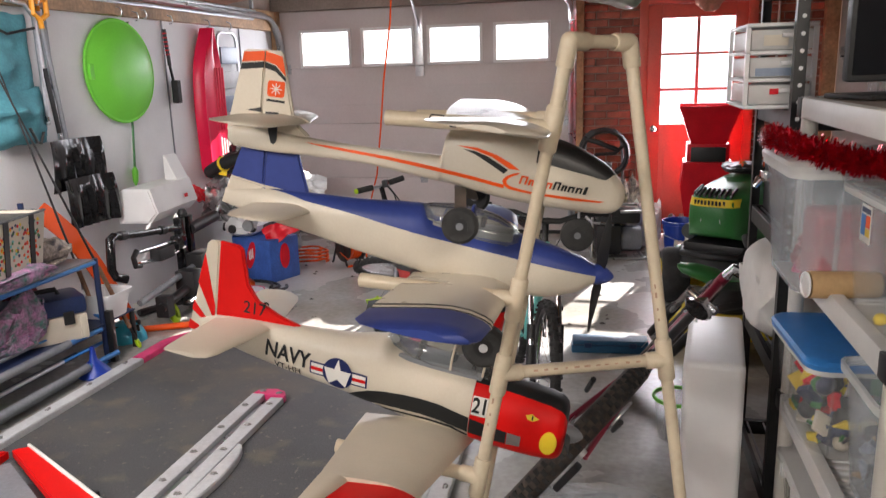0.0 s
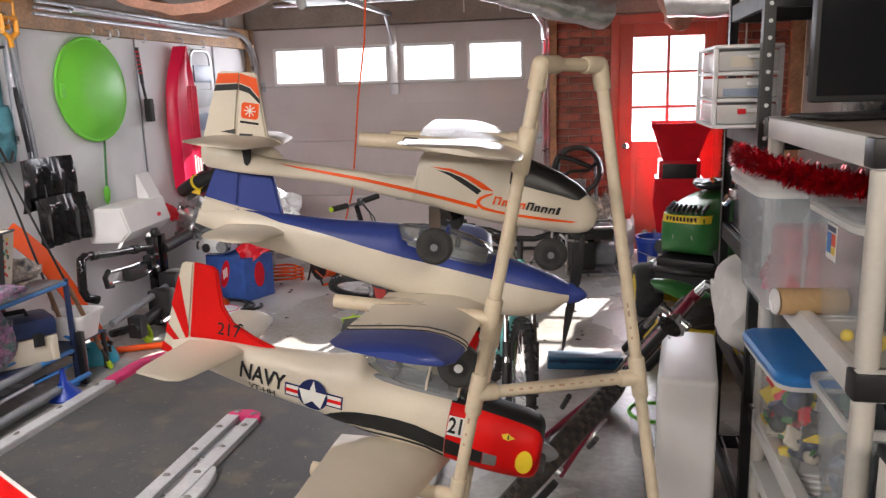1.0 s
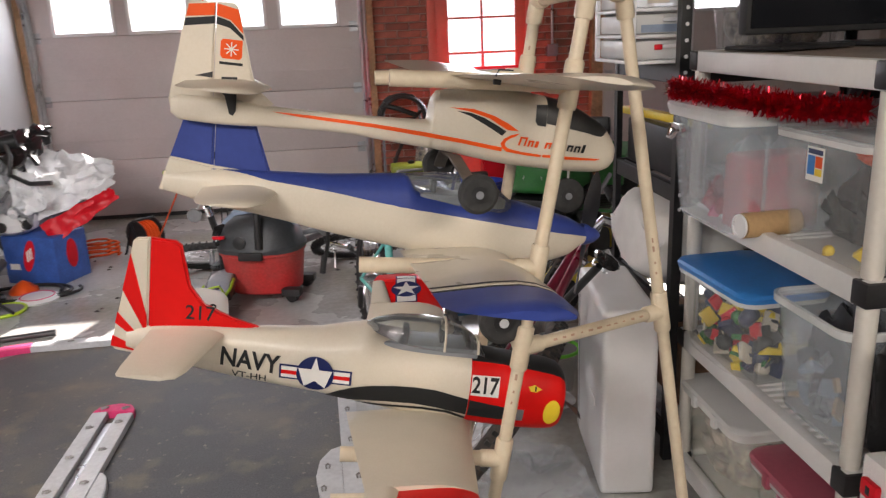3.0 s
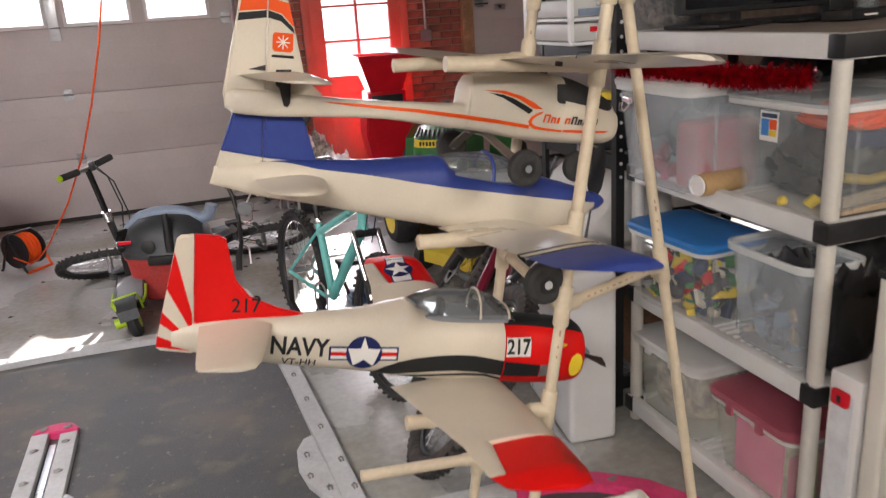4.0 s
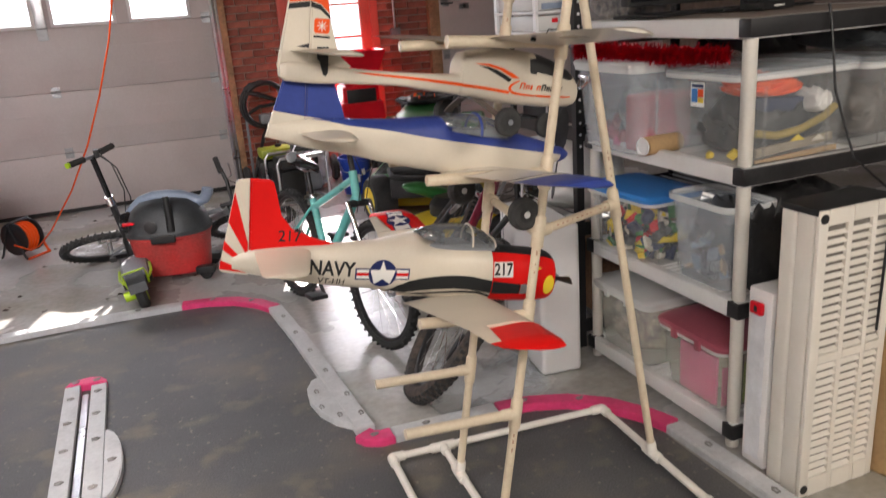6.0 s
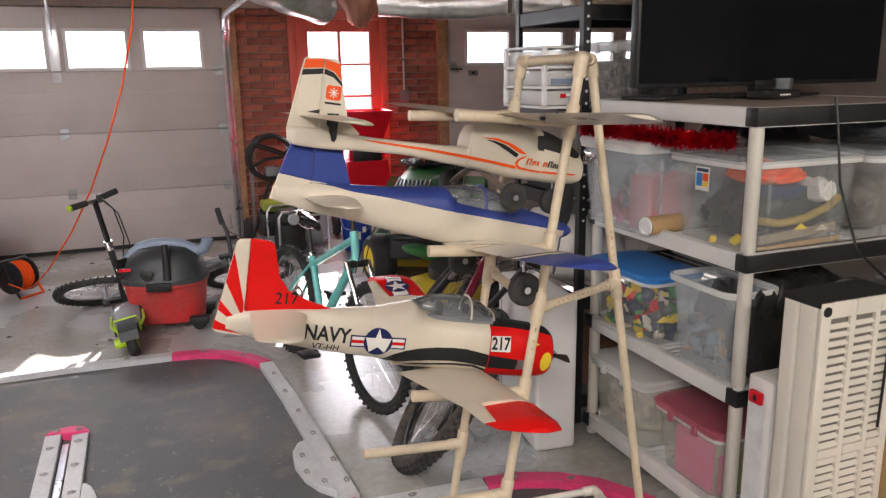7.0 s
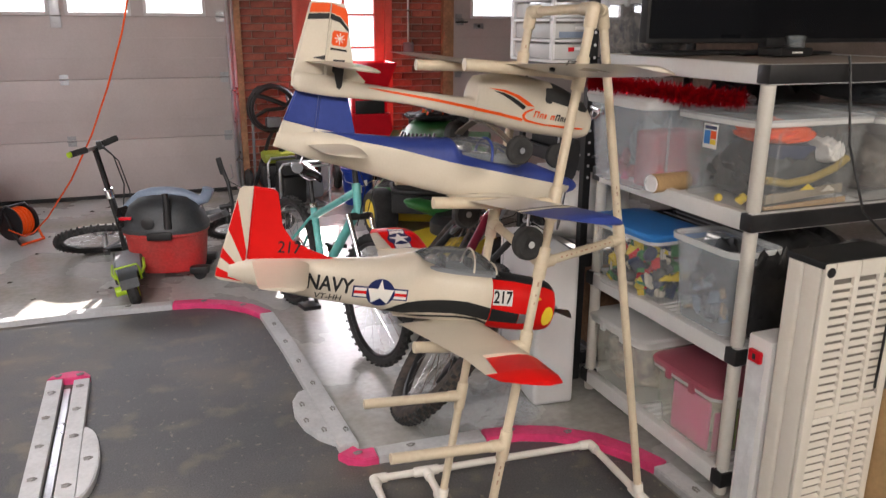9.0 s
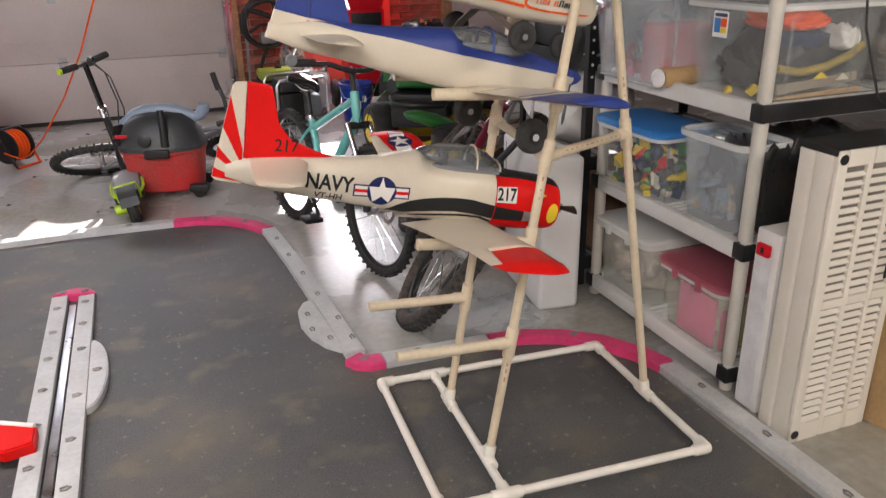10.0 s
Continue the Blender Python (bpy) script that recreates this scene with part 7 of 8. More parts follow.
for x, y, z, w, h in ((-0.20, 0.235, 0.415, 0.02, 0.010), (-0.18, 0.225, 0.405, 0.05, 0.028), (-0.10, 0.19, 0.385, 0.075, 0.045), (0.0, 0.15, 0.345, 0.09, 0.055), (0.09, 0.11, 0.30, 0.095, 0.055), (0.16, 0.075, 0.265, 0.085, 0.045), (0.19, 0.06, 0.245, 0.05, 0.02)):
    rings.append([(x + 0.42 * w * math.cos(2 * math.pi * k / 16), y + 0.9 * w * math.cos(2 * math.pi * k / 16), z + h * math.sin(2 * math.pi * k / 16)) for k in range(16)])
skin(bm, rings)
bmesh.ops.recalc_face_normals(bm, faces=bm.faces)
part("shroud", bm, "green", pm, "glossy green plastic shroud")
tray = thing("storage_tray", "flat blue plastic case lying on the floor", "case", pose(0.27, 4.36, 0, 0, 0, 4))
part("case_base", box(-0.21, 0.21, -0.06, 0.06, 0.0005, 0.045, 0.012), "tray", tray)
part("case_lid", box(-0.205, 0.205, -0.057, 0.057, 0.047, 0.075, 0.012), "tray", tray)
part("seam", box(-0.202, 0.202, -0.055, 0.055, 0.0445, 0.0475), "navy", tray)
for x in (-0.12, 0.12):
    part("latch", box(x - 0.02, x + 0.02, -0.066, -0.058, 0.035, 0.062, 0.003), "navy", tray)
grn = thing("pail", "small clear pail with a green rim", "pail", pose(0.56, 3.36, 0))
part("tub", lathe([(0.08, 0.0005), (0.10, 0.18), (0.097, 0.18), (0.077, 0.006)], 24), "bin", grn)
part("rim", ring((0, 0, 0.182), (0, 0, 1), 0.1, 0.008, 28, 8), "lime", grn)
heap("plastic_film", "crumpled clear plastic film on the floor", 0.22, 2.60, 0.0, 0.25, 0.22, 0.06, "film", 71, "film", 0.7)

# ---- hung on the left wall ----
WX = -3.018
sau = thing("saucer_sled", "round bright green plastic saucer sled on the wall", "sled", along((WX + 0.03, 4.94, 1.60), (1, -0.06, 0.02)))
part("dish", lathe([(0.335, 0.0), (0.333, 0.012), (0.31, 0.02), (0.26, 0.055), (0.16, 0.08), (0.02, 0.086)], 40), "lime", sau)
part("rim", ring((0, 0, 0.004), (0, 0, 1), 0.333, 0.012, 48, 8), "lime", sau)
part("handle", box(-0.325, -0.27, -0.05, 0.05, 0.012, 0.034, 0.008), "lime", sau)

sl = thing("toboggan_sled", "long red plastic toboggan hung by its nose", "sled", pose(WX + 0.02, 6.06, 0))
bm = bmesh.new()
rings = []
for z, w, d in ((0.72, 0.05, 0.04), (0.75, 0.13, 0.07), (0.82, 0.18, 0.08), (1.3, 0.205, 0.08), (1.55, 0.185, 0.08), (1.66, 0.155, 0.085), (1.76, 0.11, 0.09), (1.84, 0.062, 0.10), (1.90, 0.026, 0.11), (1.93, 0.010, 0.115)):
    rings.append([(0.0, -w, z), (d * 0.6, -w * 0.96, z), (d, -w * 0.8, z), (d * 0.75, -w * 0.45, z), (d, -w * 0.12, z), (d, w * 0.12, z), (d * 0.75, w * 0.45, z), (d, w * 0.8, z), (d * 0.6, w * 0.96, z), (0.0, w, z)])
skin(bm, rings)
bmesh.ops.recalc_face_normals(bm, faces=bm.faces)
part("shell", bm, "sled_red", sl)
for k in range(4):
    y = 0.03 + k * 0.042
    part("printed_bar", box(0.078, 0.083, y, y + 0.022, 0.9 + 0.02 * (k % 2), 1.06 - 0.015 * k, 0.001, 1), "decal_white", sl)
for k in range(4):
    y = 0.02 + k * 0.042
    part("runner", tube([(0.082, y, 1.12), (0.082, y, 1.62)], 0.009, 8), "sled_red", sl)

# two snow shovels
for i, (yt, yb, zt, zb, x) in enumerate(((4.165, 4.27, 1.97, 0.93, WX + 0.10), (4.20, 4.24, 2.07, 1.16, WX + 0.06))):
    sv = thing("snow_shovel", "black snow shovel with a yellow grip on the wall", "shovel", group="snow shovels")
    part("shaft", tube([(x, yb, zb), (x, yt, zt - 0.1)], 0.0145, 12), "grey" if i == 0 else "metal", sv)
    g = zt - 0.1
    part("grip", tube([(x, yt, g - 0.03), (x, yt - 0.005, g + 0.02), (x, yt - 0.055, g + 0.05), (x, yt - 0.055, g + 0.13), (x, yt + 0.055, g + 0.13), (x, yt + 0.055, g + 0.05), (x, yt + 0.005, g + 0.02)], 0.016, 10), "grip_orange", sv, "orange-yellow D-shaped grip")
    bm = bmesh.new()
    vs = []
    for r in range(9):
        row = []
        for c in range(15):
            u, v = c / 14 - 0.5, r / 8
            dep = 0.10 * (v ** 2) * 0.6 + 0.02 * math.cos(u * math.pi * 12) * (0.3 + v) * 0.75 - 0.05 * (abs(u) * 2) ** 3
            row.append((x - 0.02 + 0.07 - dep + 0.06 * v, yb + 0.02 + u * (0.44 + 0.04 * v) + 0.1 * (v - 0.2) * (0.35 if i == 0 else 0.1), zb + 0.05 - v * 0.30))
        vs.append(row)
    front = [[bm.verts.new(p) for p in r] for r in vs]
    back = [[bm.verts.new((p[0] - 0.006, p[1], p[2])) for p in r] for r in vs]
    for a, flip in ((front, False), (back, True)):
        for r0, r1 in zip(a, a[1:]):
            for c in range(14):
                f = (r0[c], r0[c + 1], r1[c + 1], r1[c])
                bm.faces.new(f[::-1] if flip else f)
    edge = front[0] + [r[-1] for r in front[1:]] + front[-1][-2::-1] + [r[0] for r in front[-2:0:-1]]
    edgb = back[0] + [r[-1] for r in back[1:]] + back[-1][-2::-1] + [r[0] for r in back[-2:0:-1]]
    for k in range(len(edge)):
        j = (k + 1) % len(edge)
        bm.faces.new((edge[k], edgb[k], edgb[j], edge[j]))
    bmesh.ops.recalc_face_normals(bm, faces=bm.faces)
    part("scoop", bm, "gloss_black", sv, "ribbed glossy black scoop")

# garden pole, ice brush, folding chair
gp = thing("garden_pole", "thin green pole with a spade tip hung up", "pole")
part("pole", tube([(WX + 0.02, 5.10, 1.93), (WX + 0.02, 4.99, 0.95)], 0.008, 8), "green", gp)
part("tip", lathe([(0.008, 0), (0.022, 0.03), (0.018, 0.1), (0.004, 0.13)], 14, m=along((WX + 0.02, 4.99, 0.95), (0, -0.08, -1))), "lime", gp)
ib = thing("snow_brush", "black snow brush with a red wrapped handle", "brush")
part("handle", tube([(WX + 0.03, 5.520, 1.90), (WX + 0.03, 5.550, 1.64)], 0.014, 10), "black", ib)
for k in range(6):
    part("grip_ring", ring((WX + 0.03, 5.522 + 0.004 * k, 1.87 - 0.03 * k), (0, 0.1, -1), 0.0145, 0.004, 18, 6), "red", ib)
part("shaft", tube([(WX + 0.03, 5.550, 1.64), (WX + 0.03, 5.580, 1.52)], 0.01, 10), "black", ib)
part("bristle_head", box(WX + 0.012, WX + 0.07, 5.565, 5.615, 1.36, 1.53, 0.01), "rubber", ib)
fc = thing("folding_chair", "folded silver chair with pale blue slats hung up", "chair", pose(WX + 0.05, 6.42, 0))
for y in (-0.17, 0.17):
    part("chair_tube", tube([(0, y, 0.95), (0, y, 1.82), (0, y * 0.9, 1.88)], 0.012, 10), "metal", fc)
part("chair_tube", tube([(0, -0.153, 1.88), (0, -0.1, 1.91), (0, 0.1, 1.91), (0, 0.153, 1.88)], 0.012, 10), "metal", fc)
for k in range(4):
    part("slat", box(0.008, 0.022, -0.15, 0.15, 1.05 + k * 0.2, 1.19 + k * 0.2, 0.006), "vac_grey" if k % 2 else "board", fc)
for y, z in ((4.16, 2.0), (4.92, 1.985), (5.1, 1.965), (5.52, 1.965), (6.06, 1.965), (6.42, 1.965), (3.85, 1.98), (5.2, 1.985)):
    solid("wall_hook", tube([(WX + 0.068, y, z + 0.03), (WX + 0.10, y, z + 0.02), (WX + 0.11, y, z - 0.01), (WX + 0.10, y, z - 0.03), (WX + 0.08, y, z - 0.03)], 0.005, 6), "metal", "small steel wall hook on the timber rail", "hook", group="wall hooks")

# folded aqua camp chair bag
ac = thing("camp_chair", "aqua fabric folded camp chair hanging with black straps", "camp chair", pose(WX, 3.92, 0))


def cloth(y0, y1, z0, z1, x0, bulge, seed, m=18, n=16):
    bm = bmesh.new()
    f, b = [], []
    for i in range(n + 1):
        rf, rb = [], []
        for j in range(m + 1):
            u, v = j / m, i / n
            e = math.sin(math.pi * u) ** 0.5 * math.sin(math.pi * min(1, v * 1.02)) ** 0.5
            q = Vector((u * 4, v * 4, seed))
            x = x0 + 0.01 + bulge * e * (0.75 + 0.5 * noise.noise(q)) + 0.018 * noise.noise(q * 2.4) * e
            y = y0 + (y1 - y0) * u + 0.02 * noise.noise(q + Vector((9, 0, 0)))
            z = z0 + (z1 - z0) * v + 0.02 * noise.noise(q + Vector((0, 9, 0)))
            rf.append(bm.verts.new((x, y, z)))
            rb.append(bm.verts.new((x0, y, z)))
        f.append(rf)
        b.append(rb)
    for a in (f, b):
        for r0, r1 in zip(a, a[1:]):
            for j in range(m):
                bm.faces.new((r0[j], r0[j + 1], r1[j + 1], r1[j]))
    for i in range(n):
        bm.faces.new((f[i][0], f[i + 1][0], b[i + 1][0], b[i][0]))
        bm.faces.new((f[i][m], f[i + 1][m], b[i + 1][m], b[i][m]))
    for j in range(m):
        bm.faces.new((f[0][j], f[0][j + 1], b[0][j + 1], b[0][j]))
        bm.faces.new((f[n][j], f[n][j + 1], b[n][j + 1], b[n][j]))
    bmesh.ops.recalc_face_normals(bm, faces=bm.faces)
    return bm


part("back_panel", cloth(-0.30, 0.20, 1.45, 1.92, 0.02, 0.07, 1.0), "aqua", ac)
part("seat_pouch", cloth(-0.30, 0.24, 1.20, 1.52, 0.02, 0.15, 7.0), "aqua", ac)
part("frame_tube", tube([(0.09, 0.2, 1.3), (0.09, 0.2, 1.9), (0.09, 0.14, 1.97), (0.09, 0.0, 1.98)], 0.012, 10), "metal", ac)
part("frame_tube", tube([(0.10, 0.27, 1.25), (0.10, 0.22, 1.62)], 0.014, 10), "black", ac)
part("strap", tube([(0.10, -0.25, 1.88), (0.12, -0.05, 1.80), (0.1, 0.18, 1.84)], 0.008, 8), "black", ac)
part("strap", tube([(0.15, -0.02, 1.30), (0.17, 0.0, 1.22), (0.15, 0.05, 1.21), (0.15, 0.08, 1.27)], 0.008, 8), "black", ac)
# long rods leaning on the wall
for i in range(2):
    rod = thing("fishing_rod", "slim dark rod leaning on the wall", "rod", group="leaning rods")
    a, b = Vector((WX + 0.06, 3.72 + 0.07 * i, 1.80 - 0.03 * i)), Vector((-2.43 - 0.16 * i, 4.01 - 0.06 * i, 0.008))
    part("rod", tube([a, b], 0.004, 8, r1=0.008), "black", rod)
    part("handle_grip", tube([a.lerp(b, 0.72), a.lerp(b, 0.93)], 0.013, 10), "darkwood", rod)
    part("butt", lathe([(0.009, 0), (0.016, 0.02), (0.012, 0.05)], 12, m=along(b, a - b)), "limeyellow" if i == 0 else "black", rod)
# second black shovel leaning, foam block, plug plate
solid("outlet_plate", box(WX, WX + 0.012, 3.60, 3.68, 0.86, 1.0, 0.004), "cardboard", "small tan outlet cover on the wall", "outlet")

# ---- left floor clutter ----
hr = thing("hitch_rack", "black steel hitch bicycle rack standing by the wall", "bicycle rack", pose(-2.62, 4.86, 0))
part("base", tube([(-0.18, -0.3, 0.025), (0.1, 0.35, 0.025)], 0.025, 8), "black", hr)
part("base", tube([(0.2, -0.1, 0.025), (-0.1, 0.1, 0.025)], 0.025, 8), "black", hr)
for y in (0.0, 0.10):
    part("mast", box(-0.03, 0.03, y - 0.028, y + 0.028, 0.0005, 0.62, 0.008), "gloss_black", hr)
part("arm", tube([(0, 0.0, 0.545), (0.0, -0.12, 0.565), (0.0, -0.45, 0.60), (0.0, -0.70, 0.638)], 0.022, 12), "gloss_black", hr)
for y, z in ((-0.2, 0.574), (-0.62, 0.627)):
    part("collar", tube([(0, y + 0.02, z - 0.003), (0, y - 0.03, z + 0.003)], 0.029, 12), "black", hr)
part("hook", tube([(0.0, -0.70, 0.638), (0.0, -0.745, 0.625), (0.01, -0.765, 0.56), (0.01, -0.775, 0.45), (0.02, -0.755, 0.40), (0.05, -0.70, 0.375)], 0.026, 12), "gloss_black", hr)
part("arm", tube([(0, 0.0, 0.47), (0.02, -0.30, 0.485), (0.02, -0.55, 0.50)], 0.011, 10), "chrome", hr)
part("arm", tube([(0, 0.0, 0.40), (0.03, -0.25, 0.40), (0.03, -0.53, 0.43)], 0.011, 10), "chrome", hr)
part("hook", tube([(0.02, -0.53, 0.51), (0.03, -0.585, 0.48), (0.03, -0.57, 0.42), (0.03, -0.52, 0.415)], 0.017, 10), "black", hr)
part("clamp", box(0.0, 0.08, -0.38, -0.2, 0.40, 0.485, 0.02), "black", hr)
part("clamp", box(0.0, 0.07, -0.14, -0.03, 0.42, 0.52, 0.02), "gloss_black", hr)
part("arm", tube([(0.02, 0.10, 0.52), (0.05, 0.40, 0.56)], 0.04, 12), "black", hr)
part("knob", lathe([(0.03, 0), (0.035, 0.02), (0.02, 0.05)], 14, m=along((0.0, 0.05, 0.62), (0, 0, 1))), "black", hr)
part("wheel_tray", tube([(0.06, -0.62, 0.20), (0.10, -0.2, 0.27), (0.12, 0.3, 0.34)], 0.022, 10), "grey", hr)
part("wheel_tray", tube([(0.12, -0.50, 0.13), (0.14, -0.1, 0.20), (0.16, 0.3, 0.26)], 0.032, 10), "black", hr)
part("bracket", box(0.07, 0.16, -0.48, -0.40, 0.06, 0.2, 0.012), "black", hr)
part("bracket", box(0.06, 0.2, -0.22, -0.1, 0.12, 0.30, 0.015), "black", hr)
part("bracket", box(0.05, 0.18, -0.06, 0.12, 0.22, 0.38, 0.02), "black", hr)
part("pin", tube([(0.20, -0.3, 0.12), (0.22, -0.1, 0.14)], 0.014, 8), "chrome", hr)
part("strap", tube([(0.1, -0.1, 0.2), (0.2, 0.0, 0.12), (0.3, 0.02, 0.02)], 0.01, 8), "black", hr)
sb = thing("foam_block", "white moulded foam packing block with a raised flap", "packing", pose(-2.78, 4.90, 0.66, 0, -6, 6))
part("block", prism([(-0.13, -0.02), (-0.13, 0.16), (-0.06, 0.2), (0.12, 0.18), (0.15, 0.02), (0.08, -0.04)], -0.32, 0.3, bevel=0.012), "styro", sb)
part("flap", prism([(0.0, 0.18), (0.02, 0.36), (0.03, 0.36), (0.09, 0.18)], 0.16, 0.33), "styro", sb)
part("red_mark", box(0.149, 0.155, 0.1, 0.14, 0.06, 0.085), "red", sb)

# blue steel rack of tool boxes
tk = thing("utility_rack", "blue tube utility rack holding tool boxes", "rack", pose(-2.62, 3.30, 0))
for x in (-0.28, 0.14):
    for y in (-0.75, 0.48):
        part("leg", tube([(x, y, 0.0005), (x, y, 0.60 if x > 0 else 0.9)], 0.016, 10), "navy", tk)
for x in (-0.28, 0.14):
    for z in (0.205, 0.58):
        part("rail", tube([(x, -0.9, z), (x, 0.48, z)], 0.014, 10), "blue" if z > 0.3 and x > 0 else "navy", tk)
for y in (-0.75, -0.1, 0.48):
    for z in (0.205, 0.58):
        part("cross_rail", tube([(-0.28, y, z), (0.14, y, z)], 0.012, 10), "navy", tk)
for z, mt in ((0.221, "navy"), (0.593, "grey")):
    part("deck", box(-0.29, 0.15, -0.85, 0.46 if z > 0.3 else 0.76, z, z + 0.008), mt, tk)
tbx = thing("tool_box", "navy lidded tool box with cream drawers", "tool box", pose(-2.62, 3.47, 0.23, 0, 0, 52) @ Matrix.Scale(1.08, 4))
part("body", box(-0.195, 0.195, -0.11, 0.11, 0, 0.125, 0.01), "foam", tbx, "cream plastic body")
part("lid", box(-0.2, 0.2, -0.115, 0.115, 0.126, 0.215, 0.025), "navy", tbx)
part("handle", tube([(-0.1, 0, 0.21), (-0.09, 0, 0.24), (0.09, 0, 0.24), (0.1, 0, 0.21)], 0.012, 10), "black", tbx)
for s in (-1, 1):
    part("latch", box(s * 0.11 - 0.024, s * 0.11 + 0.024, -0.126, -0.114, 0.085, 0.15, 0.005), "black", tbx)
    part("rib", box(s * 0.17 - 0.01, s * 0.17 + 0.01, -0.116, -0.108, 0.005, 0.12, 0.003), "foam", tbx)
bin_box("storage_bin", -2.68, -2.43, 3.79, 4.03, 0.23, 0.15, "small white lidless bin on the rack", "white")
gb_ = thing("gift_bag", "black-edged printed fabric bag with coloured dots", "bag", pose(-2.6, 3.20, 0.672, 0, 0, 10) @ Matrix.Scale(0.86, 4))
part("bag", frustum((0.17, 0.22), (0.2, 0.26), 0, 0.30), "foam", gb_)
rnd = random.Random(5)
for k in range(280):
    s = rnd.choice((-1, 1))
    if k % 2:
        y, z, x = rnd.uniform(-0.2, 0.2), rnd.uniform(0.02, 0.27), 0
        xx = 0.17 + 0.03 * z / 0.3
        part("printed_dot", lathe([(0.009, 0), (0.009, 0.0015)], 8, m=along((xx + 0.0005, y, z), (1, 0, -0.1))), rnd.choice(["red", "green", "orange", "navy", "yellow", "teal"]), gb_)
    else:
        x, z = rnd.uniform(-0.15, 0.15), rnd.uniform(0.02, 0.27)
        yy = -(0.22 + 0.04 * z / 0.3)
        part("printed_dot", lathe([(0.009, 0), (0.009, 0.0015)], 8, m=along((x, yy - 0.0005, z), (0, -1, -0.13))), rnd.choice(["red", "green", "orange", "navy", "yellow", "teal"]), gb_)
part("flap", box(-0.196, 0.196, -0.256, 0.256, 0.272, 0.284, 0.004), "black", gb_, "black zipped top")
for y in (-0.12, 0.12):
    part("strap", prism([(0.1715, 0.002), (0.1765, 0.002), (0.2055, 0.298), (0.2005, 0.298)], y - 0.022, y + 0.022), "black", gb_, "black webbing strap")
part("edge_band", tube([(-0.2, -0.26, 0.30), (0.2, -0.26, 0.30), (0.2, 0.26, 0.30), (-0.2, 0.26, 0.30)], 0.007, 6, closed=True), "black", gb_)
part("leg", tube([(0.14, 0.74, 0.0005), (0.14, 0.74, 0.22)], 0.016, 10), "black", tk)
part("leg", tube([(-0.28, 0.74, 0.0005), (-0.28, 0.74, 0.22)], 0.016, 10), "black", tk)
heap("printed_cloth", "dark patterned cloth pressed under a bag", -2.6, 3.20, 0.602, 0.2, 0.25, 0.085, "patterned", 55, "cloth", 0.3)
heap("patterned_cloth", "mixed dark and patterned cloth heap on the rack", -2.68, 3.5, 0.602, 0.16, 0.2, 0.13, "clothes", 51, "cloth", 0.5)
heap("printed_cloth", "purple and green patterned cloth on the lower deck", -2.68, 3.24, 0.23, 0.17, 0.2, 0.24, "patterned", 53, "cloth", 0.6)
heap("red_cloth", "dark red cloth bundle on the lower deck", -2.78, 3.50, 0.23, 0.1, 0.12, 0.26, "maroon", 54, "cloth", 0.5)
heap("red_cloth", "dark red cloth heap on the rack", -2.60, 2.9, 0.602, 0.15, 0.2, 0.12, "maroon", 52, "cloth", 0.5)
ob_ = thing("plastic_track", "bright orange plastic track strip leaning behind the rack", "toy track", pose(-2.72, 3.92, 0))
bm = bmesh.new()
rows_ = []
for k in range(17):
    t = k / 16
    p = Vector((-0.10 + 0.12 * t, -0.11 + 0.52 * t, 0.86 - 0.84 * t + 0.11 * math.sin(math.pi * t)))
    rows_.append([(p.x, p.y - 0.055, p.z - 0.03), (p.x, p.y + 0.055, p.z + 0.03), (p.x + 0.008, p.y + 0.055, p.z + 0.03), (p.x + 0.008, p.y - 0.055, p.z - 0.03)])
skin(bm, rows_)
bmesh.ops.recalc_face_normals(bm, faces=bm.faces)
part("strip", bm, "orange", ob_)
# folded frame of padded tubes
ff = thing("camp_cot", "folded camp cot of grey padded tubes beside the track", "camp cot")
for x, z, y0, y1, r, mt in ((-2.45, 0.225, 2.2, 3.62, 0.021, "grey"), (-2.56, 0.31, 2.2, 3.35, 0.020, "vac_grey"), (-2.50, 0.125, 2.3, 3.72, 0.015, "navy"), (-2.425, 0.065, 2.3, 3.70, 0.024, "grey"), (-2.62, 0.17, 2.2, 3.6, 0.018, "black"), (-2.44, 0.155, 2.2, 3.55, 0.011, "metal"), (-2.53, 0.265, 2.2, 3.50, 0.010, "grey"), (-2.60, 0.235, 2.2, 3.42, 0.012, "vac_grey"), (-2.47, 0.020, 2.3, 3.66, 0.014, "grey")):
    part("foam_sleeve", tube([(x, y0, z), (x, y1 - 0.16, z)], r, 14), mt, ff)
    part("steel_tube", tube([(x, y1 - 0.159, z), (x, y1 + 0.1, z - 0.01)], r * 0.62, 12), "blue", ff, "blue painted tube end")
for y in (2.25, 3.78):
    part("end_bracket", box(-2.47, -2.43, y, y + 0.035, 0.0005, 0.30, 0.006), "black", ff)
    part("end_bracket", box(-2.64, -2.471, y + 0.004, y + 0.03, 0.16, 0.20, 0.006), "black", ff)
part("cross_tube", tube([(-2.44, 3.80, 0.235), (-2.70, 3.86, 0.30)], 0.014, 10), "blue", ff)
fn = thing("funnel", "deep blue plastic funnel standing on its rim", "funnel", pose(-2.43, 3.60, 0))
part("cone", lathe([(0.085, 0.0005), (0.088, 0.008), (0.07, 0.035), (0.02, 0.09), (0.012, 0.16), (0.009, 0.16), (0.015, 0.088)], 24, caps=False), "deep_blue", fn)
hm = thing("bicycle_helmet", "bright cyan bicycle helmet on the floor", "helmet", pose(-2.60, 4.12, 0.001, 0, 0, 30))
bm = bmesh.new()
bmesh.ops.create_uvsphere(bm, u_segments=24, v_segments=14, radius=1.0)
